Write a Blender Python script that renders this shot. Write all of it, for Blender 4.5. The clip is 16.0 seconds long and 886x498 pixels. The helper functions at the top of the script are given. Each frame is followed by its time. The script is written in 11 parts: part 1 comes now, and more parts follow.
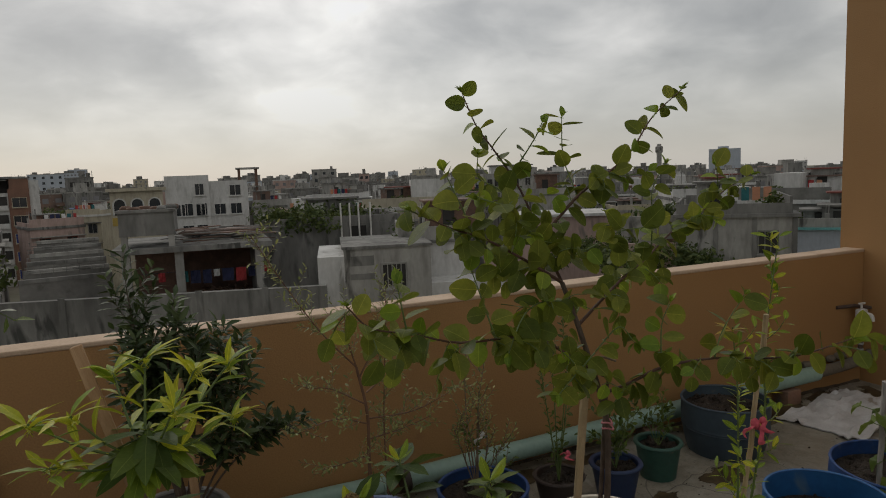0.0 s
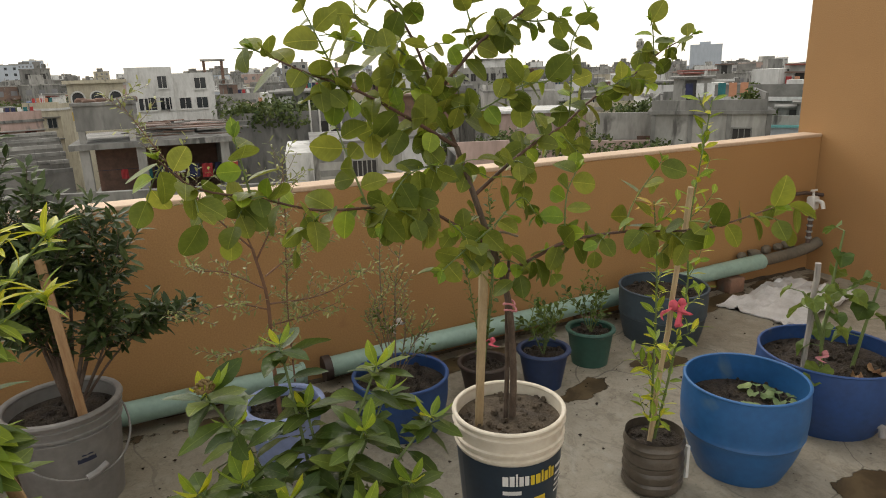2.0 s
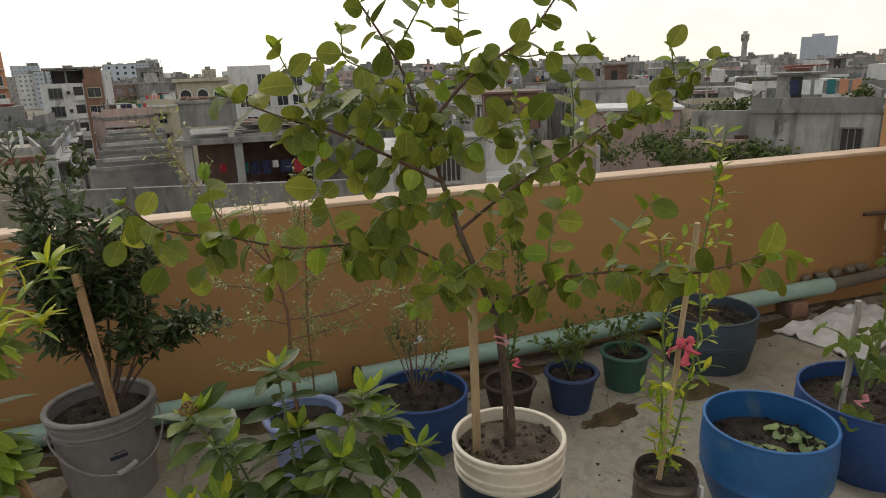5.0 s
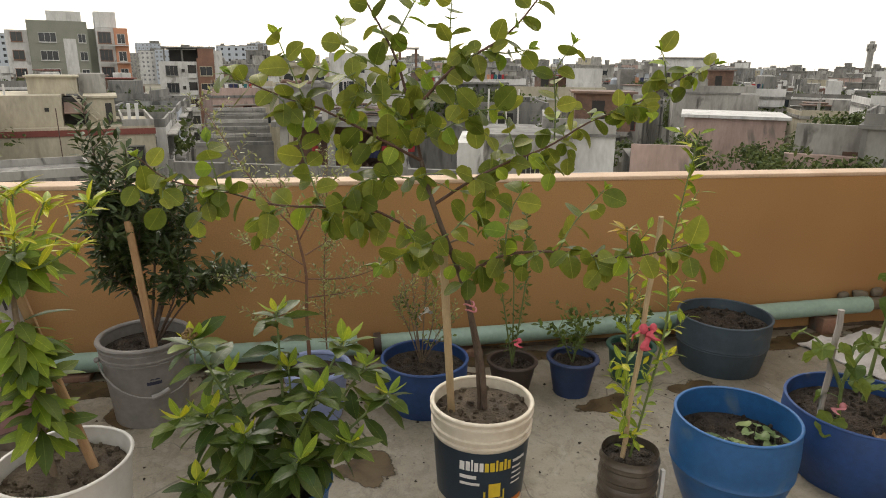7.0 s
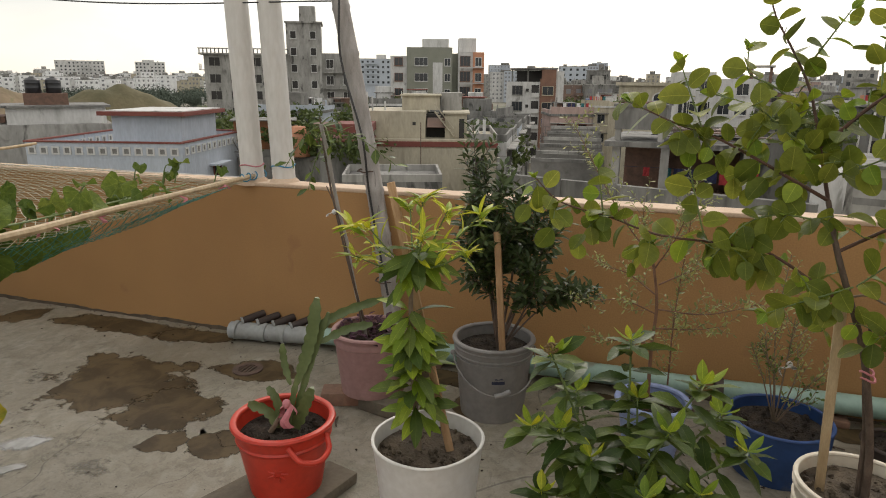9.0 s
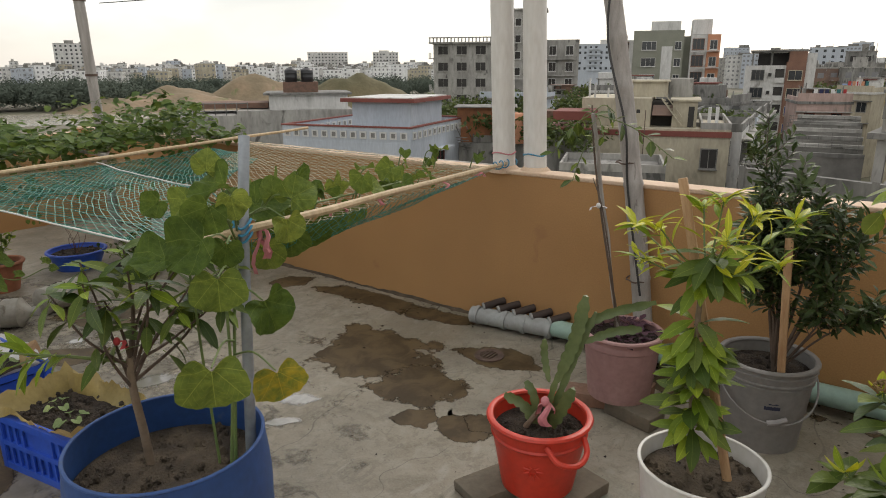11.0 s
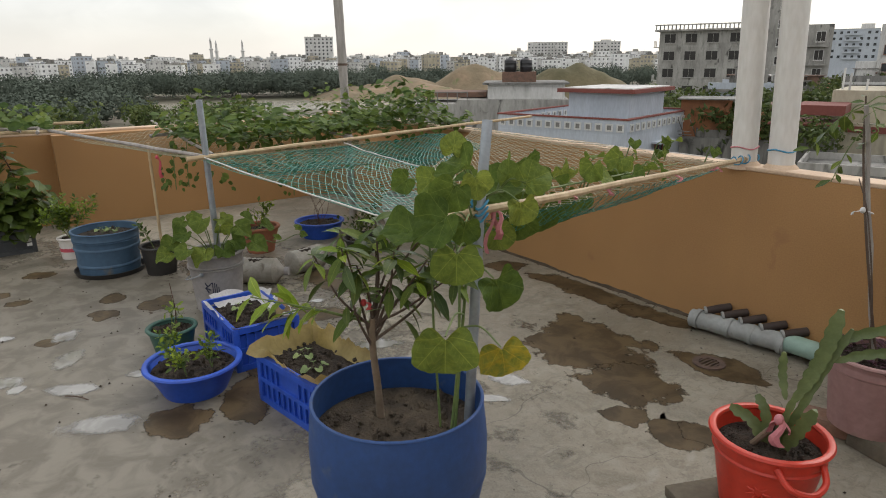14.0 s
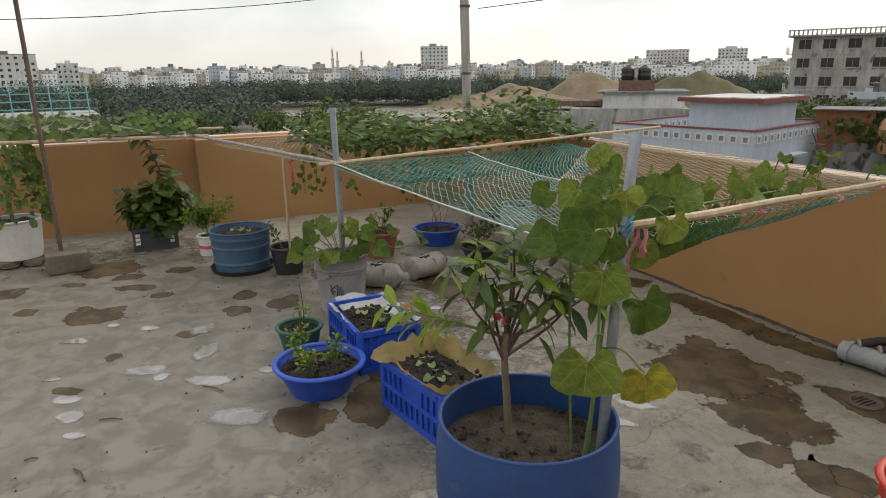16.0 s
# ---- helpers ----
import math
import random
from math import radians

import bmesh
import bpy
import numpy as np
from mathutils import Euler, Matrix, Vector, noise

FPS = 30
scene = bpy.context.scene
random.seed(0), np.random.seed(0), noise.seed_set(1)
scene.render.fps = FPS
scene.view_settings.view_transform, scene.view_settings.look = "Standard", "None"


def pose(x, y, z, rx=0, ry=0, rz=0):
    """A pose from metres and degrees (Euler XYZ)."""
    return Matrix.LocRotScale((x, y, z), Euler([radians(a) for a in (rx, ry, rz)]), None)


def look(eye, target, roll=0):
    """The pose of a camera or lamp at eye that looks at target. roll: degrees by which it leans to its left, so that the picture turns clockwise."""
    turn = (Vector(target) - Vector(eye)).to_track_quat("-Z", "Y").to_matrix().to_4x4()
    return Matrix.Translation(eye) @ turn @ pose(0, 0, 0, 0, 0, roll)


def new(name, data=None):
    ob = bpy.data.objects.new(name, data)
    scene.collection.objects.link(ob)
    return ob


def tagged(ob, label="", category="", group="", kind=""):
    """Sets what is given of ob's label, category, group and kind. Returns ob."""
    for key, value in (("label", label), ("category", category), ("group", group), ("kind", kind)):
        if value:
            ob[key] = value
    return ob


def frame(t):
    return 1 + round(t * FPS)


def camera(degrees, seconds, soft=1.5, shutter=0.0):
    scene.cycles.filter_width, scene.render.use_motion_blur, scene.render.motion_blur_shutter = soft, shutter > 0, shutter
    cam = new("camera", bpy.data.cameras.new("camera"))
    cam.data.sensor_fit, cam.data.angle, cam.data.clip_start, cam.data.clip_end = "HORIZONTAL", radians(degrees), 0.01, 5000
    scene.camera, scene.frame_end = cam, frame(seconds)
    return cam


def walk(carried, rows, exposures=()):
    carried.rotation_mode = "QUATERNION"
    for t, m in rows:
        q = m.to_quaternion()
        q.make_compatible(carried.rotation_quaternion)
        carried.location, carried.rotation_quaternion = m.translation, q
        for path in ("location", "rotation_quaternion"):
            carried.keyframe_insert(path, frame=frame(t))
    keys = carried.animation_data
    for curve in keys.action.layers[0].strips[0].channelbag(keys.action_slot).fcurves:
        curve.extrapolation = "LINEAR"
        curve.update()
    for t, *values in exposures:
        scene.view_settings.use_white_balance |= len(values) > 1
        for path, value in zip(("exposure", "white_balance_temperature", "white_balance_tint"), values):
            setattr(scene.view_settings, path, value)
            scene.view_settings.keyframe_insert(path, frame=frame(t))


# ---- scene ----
cam = camera(68.4, 16.0, soft=1.0)

PATH = [
    (0, (0.739, 0.234, 1.506), (1.535, 2.056, 1.286), -2.2),
    (0.5, (0.828, 0.202, 1.482), (1.497, 2.067, 1.203), -1.4),
    (1, (0.927, 0.187, 1.436), (1.599, 2.029, 1.038), -1.6),
    (1.5, (0.975, 0.223, 1.399), (1.709, 2.011, 0.887), -2.2),
    (2, (1.038, 0.325, 1.379), (1.866, 2.068, 0.852), -1.8),
    (2.5, (1.076, 0.401, 1.391), (2.019, 2.113, 0.965), -3.9),
    (3, (1.123, 0.405, 1.421), (2.049, 2.141, 1.062), -3.8),
    (3.5, (1.203, 0.376, 1.457), (1.951, 2.218, 1.241), -4.9),
    (4, (1.229, 0.325, 1.483), (1.939, 2.176, 1.225), -5.0),
    (4.5, (1.245, 0.288, 1.478), (1.92, 2.117, 1.033), -3.8),
    (4.7, (1.254, 0.273, 1.471), (1.878, 2.109, 0.981), -3.3),
    (6.8, (1.495, -0.043, 1.456), (1.946, 1.814, 0.866), 1.5),
    (7, (1.507, -0.046, 1.456), (1.842, 1.85, 0.914), 0.7),
    (7.5, (1.488, -0.041, 1.468), (1.506, 1.892, 0.955), -0.1),
    (8, (1.432, -0.028, 1.47), (1.226, 1.899, 0.977), 0.7),
    (8.5, (1.389, -0.039, 1.479), (0.928, 1.85, 1.012), 0.1),
    (9, (1.358, -0.038, 1.473), (0.754, 1.802, 0.976), 0.5),
    (9.5, (1.297, -0.019, 1.465), (0.592, 1.774, 0.928), 1.1),
    (10, (1.186, -0.005, 1.472), (0.35, 1.734, 0.943), 0.3),
    (10.2, (1.137, -0.009, 1.475), (0.233, 1.694, 0.942), 0.0),
    (12.3, (1.113, -0.097, 1.467), (-0.325, 1.192, 0.946), 0.2),
    (12.5, (1.108, -0.1, 1.468), (-0.355, 1.159, 0.946), 0.1),
    (13, (1.099, -0.104, 1.464), (-0.41, 1.096, 0.933), -0.5),
    (13.5, (1.098, -0.108, 1.462), (-0.437, 1.049, 0.91), -0.5),
    (14, (1.085, -0.117, 1.464), (-0.495, 0.974, 0.906), -0.6),
    (14.5, (1.068, -0.13, 1.463), (-0.564, 0.876, 0.893), -0.5),
    (15, (1.06, -0.15, 1.464), (-0.625, 0.774, 0.909), -0.9),
    (15.5, (1.039, -0.166, 1.469), (-0.688, 0.698, 0.947), -0.5),
    (16, (0.996, -0.176, 1.468), (-0.751, 0.64, 0.937), -0.8),
]
EXPOSURES = [(0.0, -0.45, 6700, 10), (0.5, -0.38, 6750, 10), (1.0, -0.1, 6750, 10), (1.5, 0.58, 6900, 10), (2.0, 0.98, 6950, 10), (2.5, 0.82, 6950, 10), (3.0, 0.55, 6900, 10), (3.5, -0.08, 6700, 10), (4.0, -0.3, 6600, 10), (4.5, 0.17, 6650, 10), (7.0, 1.05, 7000, 11), (8.0, 0.8, 6950, 11), (10.0, 0.76, 6850, 11), (12.5, 0.84, 6650, 11), (16.0, 0.78, 6550, 11)]
walk(cam, [(t, look(eye, target, roll)) for t, eye, target, roll in PATH], EXPOSURES)

# ---- world and sun ----
SUN_AZ, SUN_EL = 12.0, 38.0   # degrees: turned left from +y, above the horizon
SUN_DIR = Vector((-math.sin(radians(SUN_AZ)) * math.cos(radians(SUN_EL)), math.cos(radians(SUN_AZ)) * math.cos(radians(SUN_EL)), math.sin(radians(SUN_EL))))


def build_world():
    world = bpy.data.worlds.new("overcast_sky")
    scene.world = world
    world.use_nodes = True
    nt = world.node_tree
    nt.nodes.clear()
    N, L = nt.nodes.new, nt.links.new
    out, bg, bg2, add = N("ShaderNodeOutputWorld"), N("ShaderNodeBackground"), N("ShaderNodeBackground"), N("ShaderNodeAddShader")
    sky = N("ShaderNodeTexSky")
    sky.sky_type, sky.sun_disc = "NISHITA", False
    sky.sun_elevation, sky.sun_rotation = radians(SUN_EL), radians(-SUN_AZ)
    L(sky.outputs[0], bg.inputs[0])
    bg.inputs[1].default_value = 0.02
    tc, sep = N("ShaderNodeTexCoord"), N("ShaderNodeSeparateXYZ")
    L(tc.outputs["Generated"], sep.inputs[0])

    def mth(op, a, b=None, c=None):
        n = N("ShaderNodeMath")
        n.operation = op
        for i, v in enumerate((a, b, c)):
            if v is None:
                continue
            if isinstance(v, (int, float)):
                n.inputs[i].default_value = v
            else:
                L(v, n.inputs[i])
        return n.outputs[0]

    x, y, z = sep.outputs
    comb = N("ShaderNodeCombineXYZ")
    L(mth("ADD", x, 4.7), comb.inputs[0])
    L(mth("ADD", y, 1.9), comb.inputs[1])
    L(mth("MULTIPLY", mth("POWER", mth("MAXIMUM", z, 0.0), 0.9), 2.0), comb.inputs[2])
    big, fine = N("ShaderNodeTexNoise"), N("ShaderNodeTexNoise")
    for n, s, d, r, k in ((big, 3.0, 4, 0.45, 0.25), (fine, 7.5, 6, 0.52, 0.3)):
        L(comb.outputs[0], n.inputs["Vector"])
        n.inputs["Scale"].default_value, n.inputs["Detail"].default_value, n.inputs["Roughness"].default_value = s, d, r
        n.inputs["Distortion"].default_value = k
    cloud = mth("ADD", mth("MULTIPLY", big.outputs["Fac"], 0.68), mth("MULTIPLY", fine.outputs["Fac"], 0.32))

    def lobe(az, el, width):
        """Falls from 1 at a point of the sky to 0 at width degrees from it."""
        d = N("ShaderNodeVectorMath")
        d.operation = "DOT_PRODUCT"
        L(tc.outputs["Generated"], d.inputs[0])
        d.inputs[1].default_value = (math.sin(radians(az)) * math.cos(radians(el)), math.cos(radians(az)) * math.cos(radians(el)), math.sin(radians(el)))
        c = math.cos(radians(width))
        return mth("POWER", mth("MAXIMUM", mth("DIVIDE", mth("SUBTRACT", d.outputs["Value"], c), 1 - c), 0.0), 1.5)

    # a thin place in the cloud before the sun
    cloud = mth("ADD", cloud, mth("MULTIPLY", lobe(15.0, 12.0, 13.0), 0.12))
    ramp = N("ShaderNodeValToRGB")
    L(cloud, ramp.inputs[0])
    e = ramp.color_ramp.elements
    ramp.color_ramp.interpolation = "B_SPLINE"
    e[0].position, e[0].color = 0.35, (0.38, 0.38, 0.375, 1)
    e[1].position, e[1].color = 0.68, (1.15, 1.14, 1.10, 1)
    for pos, c in ((0.45, (0.54, 0.54, 0.53, 1)), (0.52, (0.70, 0.695, 0.675, 1)), (0.60, (0.86, 0.85, 0.83, 1))):
        ramp.color_ramp.elements.new(pos).color = c
    # haze towards the horizon
    haze = N("ShaderNodeMix")
    haze.data_type = "RGBA"
    k = mth("POWER", mth("SUBTRACT", 1.0, mth("MINIMUM", mth("MULTIPLY", mth("MAXIMUM", z, 0.0), 5.0), 1.0)), 1.5)
    L(k, haze.inputs["Factor"])
    L(ramp.outputs[0], haze.inputs["A"])
    haze.inputs["B"].default_value = (0.63, 0.615, 0.59, 1)
    # brighter cloud where the sun stands behind it, duller in the west
    dot = N("ShaderNodeVectorMath")
    dot.operation = "DOT_PRODUCT"
    L(tc.outputs["Generated"], dot.inputs[0])
    dot.inputs[1].default_value = SUN_DIR
    glow = mth("POWER", mth("MAXIMUM", dot.outputs["Value"], 0.0), 4.0)
    L(haze.outputs["Result"], bg2.inputs[0])
    west = mth("MULTIPLY", mth("MAXIMUM", mth("MULTIPLY", x, -1.0), 0.0), -0.22)
    L(mth("ADD", mth("ADD", mth("MULTIPLY", glow, 0.35), 0.90), west), bg2.inputs[1])
    L(bg.outputs[0], add.inputs[0])
    L(bg2.outputs[0], add.inputs[1])
    L(add.outputs[0], out.inputs[0])
    sun = new("sun", bpy.data.lights.new("sun", "SUN"))
    sun.data.energy, sun.data.angle, sun.data.color = 0.6, radians(22), (1.0, 0.95, 0.88)
    sun.matrix_world = look(SUN_DIR * 50, (0, 0, 0))


build_world()


# ---- materials ----
def material(name, a, b=None, scale=8.0, rough=0.7, metal=0.0, bump=0.15, fine=60.0, spots=None, translucent=0.0, vary=0.0, spec=0.5, dist=0.01, rough2=None, island=False, streak=None, vein=None, runs=None):
    """A surface of two colours mixed by coarse noise, with fine grain, bump and, if asked, darker spots (colour, size, amount)."""
    m = bpy.data.materials.new(name)
    m.use_nodes = True
    nt = m.node_tree
    N, L = nt.nodes.new, nt.links.new
    p = nt.nodes["Principled BSDF"]
    b = b or tuple(c * 0.75 for c in a)
    tc = N("ShaderNodeTexCoord")
    vec = tc.outputs["Object"]
    if streak:
        mp = N("ShaderNodeMapping")
        mp.inputs["Scale"].default_value = streak
        L(vec, mp.inputs[0])
        vec = mp.outputs[0]
    n1, n2 = N("ShaderNodeTexNoise"), N("ShaderNodeTexNoise")
    L(vec, n1.inputs["Vector"])
    L(vec, n2.inputs["Vector"])
    n1.inputs["Scale"].default_value, n1.inputs["Detail"].default_value = scale, 6
    n2.inputs["Scale"].default_value, n2.inputs["Detail"].default_value = fine, 4
    r1 = N("ShaderNodeValToRGB")
    L(n1.outputs["Fac"], r1.inputs[0])
    r1.color_ramp.elements[0].position, r1.color_ramp.elements[1].position = 0.35, 0.68
    r1.color_ramp.elements[0].color, r1.color_ramp.elements[1].color = (*b, 1), (*a, 1)
    col = r1.outputs[0]
    mix = N("ShaderNodeMix")
    mix.data_type, mix.blend_type = "RGBA", "OVERLAY"
    mix.inputs["Factor"].default_value = 0.22
    L(col, mix.inputs["A"])
    L(n2.outputs["Fac"], mix.inputs["B"])
    col = mix.outputs["Result"]
    if spots:
        c, s, amount = spots
        n3, r3, mx = N("ShaderNodeTexNoise"), N("ShaderNodeValToRGB"), N("ShaderNodeMix")
        L(vec, n3.inputs["Vector"])
        n3.inputs["Scale"].default_value, n3.inputs["Detail"].default_value, n3.inputs["Distortion"].default_value = s, 5, 0.5
        L(n3.outputs["Fac"], r3.inputs[0])
        r3.color_ramp.elements[0].position, r3.color_ramp.elements[1].position = 0.72 - 0.3 * amount, 0.80 - 0.3 * amount
        mx.data_type = "RGBA"
        L(r3.outputs[0], mx.inputs["Factor"])
        L(col, mx.inputs["A"])
        mx.inputs["B"].default_value = (*c, 1)
        col = mx.outputs["Result"]
    if runs:
        # dirt washed down the wall
        c, k = runs
        mp2, n4, r4, mx4 = N("ShaderNodeMapping"), N("ShaderNodeTexNoise"), N("ShaderNodeValToRGB"), N("ShaderNodeMix")
        mp2.inputs["Scale"].default_value = (1.5, 1.5, 0.38)
        L(tc.outputs["Object"], mp2.inputs[0])
        L(mp2.outputs[0], n4.inputs["Vector"])
        n4.inputs["Scale"].default_value, n4.inputs["Detail"].default_value, n4.inputs["Distortion"].default_value = 1.3, 9, 0.3
        L(n4.outputs["Fac"], r4.inputs[0])
        r4.color_ramp.elements[0].position, r4.color_ramp.elements[1].position = 0.50, 0.80
        r4.color_ramp.elements[0].color, r4.color_ramp.elements[1].color = (0, 0, 0, 1), (k, k, k, 1)
        mx4.data_type = "RGBA"
        L(r4.outputs[0], mx4.inputs["Factor"])
        L(col, mx4.inputs["A"])
        mx4.inputs["B"].default_value = (*c, 1)
        col = mx4.outputs["Result"]
    if vein:
        # leaf veins: a midrib with side veins, or ribs spreading from the stalk
        sp = N("ShaderNodeSeparateXYZ")
        L(tc.outputs["Object"], sp.inputs[0])

        def op(kind, *args):
            n = N("ShaderNodeMath")
            n.operation = kind
            for i, v in enumerate(args):
                if isinstance(v, (int, float)):
                    n.inputs[i].default_value = v
                else:
                    L(v, n.inputs[i])
            return n.outputs[0]
        ay = op("ABSOLUTE", sp.outputs[1])
        if vein == "palm":
            ang = op("DIVIDE", op("ARCTAN2", sp.outputs[1], sp.outputs[0]), 0.72)
            rad = op("SQRT", op("ADD", op("POWER", sp.outputs[0], 2.0), op("POWER", sp.outputs[1], 2.0)))
            off = op("MULTIPLY", op("ABSOLUTE", op("SUBTRACT", ang, op("ROUND", ang))), op("MULTIPLY", rad, 0.72))
            side = op("MULTIPLY", op("ABSOLUTE", op("SINE", op("ADD", op("MULTIPLY", rad, 190.0), op("MULTIPLY", off, -150.0)))), 1.0)
            fine_v = op("MULTIPLY", op("LESS_THAN", side, 0.16), 0.35)
            width = 0.0009
        else:
            off = ay
            side = op("ABSOLUTE", op("SINE", op("ADD", op("MULTIPLY", sp.outputs[0], 300.0), op("MULTIPLY", ay, -210.0))))
            fine_v = op("MULTIPLY", op("LESS_THAN", side, 0.15), 0.22)
            width = 0.0007
        rib = op("MAXIMUM", op("LESS_THAN", off, width), fine_v)
        vm = N("ShaderNodeMix")
        vm.data_type = "RGBA"
        L(op("MULTIPLY", rib, 0.5), vm.inputs["Factor"])
        L(col, vm.inputs["A"])
        vm.inputs["B"].default_value = (min(1, a[0] * 1.7 + 0.05), min(1, a[1] * 1.5 + 0.05), a[2] * 1.5 + 0.02, 1)
        col = vm.outputs["Result"]
    if vary or island:
        hs = N("ShaderNodeHueSaturation")
        mr = N("ShaderNodeMapRange")
        src = N("ShaderNodeNewGeometry").outputs["Random Per Island"] if island else N("ShaderNodeObjectInfo").outputs["Random"]
        L(src, mr.inputs["Value"])
        v = vary or 0.3
        mr.inputs["To Min"].default_value, mr.inputs["To Max"].default_value = 1 - v, 1 + v
        L(mr.outputs[0], hs.inputs["Value"])
        mh = N("ShaderNodeMapRange")
        L(src, mh.inputs["Value"])
        mh.inputs["To Min"].default_value, mh.inputs["To Max"].default_value = 0.5 + 0.05 * v, 0.5 - 0.06 * v
        L(mh.outputs[0], hs.inputs["Hue"])
        L(col, hs.inputs["Color"])
        col = hs.outputs[0]
    L(col, p.inputs["Base Color"])
    p.inputs["Roughness"].default_value, p.inputs["Metallic"].default_value = rough, metal
    p.inputs["Specular IOR Level"].default_value = spec
    if rough2 is not None:
        mr = N("ShaderNodeMapRange")
        L(n1.outputs["Fac"], mr.inputs["Value"])
        mr.inputs["From Min"].default_value, mr.inputs["From Max"].default_value = 0.35, 0.65
        mr.inputs["To Min"].default_value, mr.inputs["To Max"].default_value = rough2, rough
        L(mr.outputs[0], p.inputs["Roughness"])
    if bump:
        bp, ad = N("ShaderNodeBump"), N("ShaderNodeMath")
        ad.operation = "ADD"
        L(n1.outputs["Fac"], ad.inputs[0])
        L(n2.outputs["Fac"], ad.inputs[1])
        L(ad.outputs[0], bp.inputs["Height"])
        bp.inputs["Strength"].default_value, bp.inputs["Distance"].default_value = bump, dist
        L(bp.outputs[0], p.inputs["Normal"])
    if translucent:
        tr, ms = N("ShaderNodeBsdfTranslucent"), N("ShaderNodeMixShader")
        hs2 = N("ShaderNodeHueSaturation")
        L(col, hs2.inputs["Color"])
        hs2.inputs["Value"].default_value, hs2.inputs["Hue"].default_value = 1.7, 0.485
        L(hs2.outputs[0], tr.inputs[0])
        ms.inputs[0].default_value = translucent
        L(p.outputs[0], ms.inputs[1])
        L(tr.outputs[0], ms.inputs[2])
        L(ms.outputs[0], nt.nodes["Material Output"].inputs[0])
    return m


M = {}
M["wall"] = material("ochre_wall_paint", (0.405, 0.226, 0.090), (0.35, 0.19, 0.074), scale=1.1, rough=0.75, bump=0.15, fine=140, spots=((0.30, 0.15, 0.07), 2.6, 0.14), runs=((0.29, 0.16, 0.075), 0.35))
M["coping"] = material("pale_coping_paint", (0.62, 0.47, 0.34), (0.50, 0.36, 0.25), scale=4, rough=0.8, fine=90)


def graph(name):
    """A bare node material with short helpers: links, maths, noise, ramps and colour mixes."""
    m = bpy.data.materials.new(name)
    m.use_nodes = True
    nt = m.node_tree
    N, L = nt.nodes.new, nt.links.new
    tc = N("ShaderNodeTexCoord")

    def put(v, socket):
        if hasattr(v, "links"):
            L(v, socket)
        else:
            socket.default_value = v

    def op(kind, *args):
        n = N("ShaderNodeMath")
        n.operation = kind
        for i, v in enumerate(args):
            put(v, n.inputs[i])
        return n.outputs[0]

    def grain(scale, detail=5, rough=0.5, distort=0.0, stretch=None, shift=0.0):
        n, mp = N("ShaderNodeTexNoise"), N("ShaderNodeMapping")
        L(tc.outputs["Object"], mp.inputs[0])
        mp.inputs["Location"].default_value = (shift, shift * 1.7, 0)
        mp.inputs["Scale"].default_value = stretch or (1, 1, 1)
        L(mp.outputs[0], n.inputs["Vector"])
        n.inputs["Scale"].default_value, n.inputs["Detail"].default_value, n.inputs["Roughness"].default_value, n.inputs["Distortion"].default_value = scale, detail, rough, distort
        return n.outputs["Fac"]

    def step(v, lo, hi):
        n = N("ShaderNodeMapRange")
        n.interpolation_type = "SMOOTHSTEP"
        L(v, n.inputs["Value"])
        n.inputs["From Min"].default_value, n.inputs["From Max"].default_value = lo, hi
        return n.outputs[0]

    def blend(f, a, b):
        n = N("ShaderNodeMix")
        n.data_type = "RGBA"
        put(f, n.inputs["Factor"])
        put(a if hasattr(a, "links") else (*a, 1), n.inputs["A"])
        put(b if hasattr(b, "links") else (*b, 1), n.inputs["B"])
        return n.outputs["Result"]
    return m, nt, N, L, tc, op, grain, step, blend


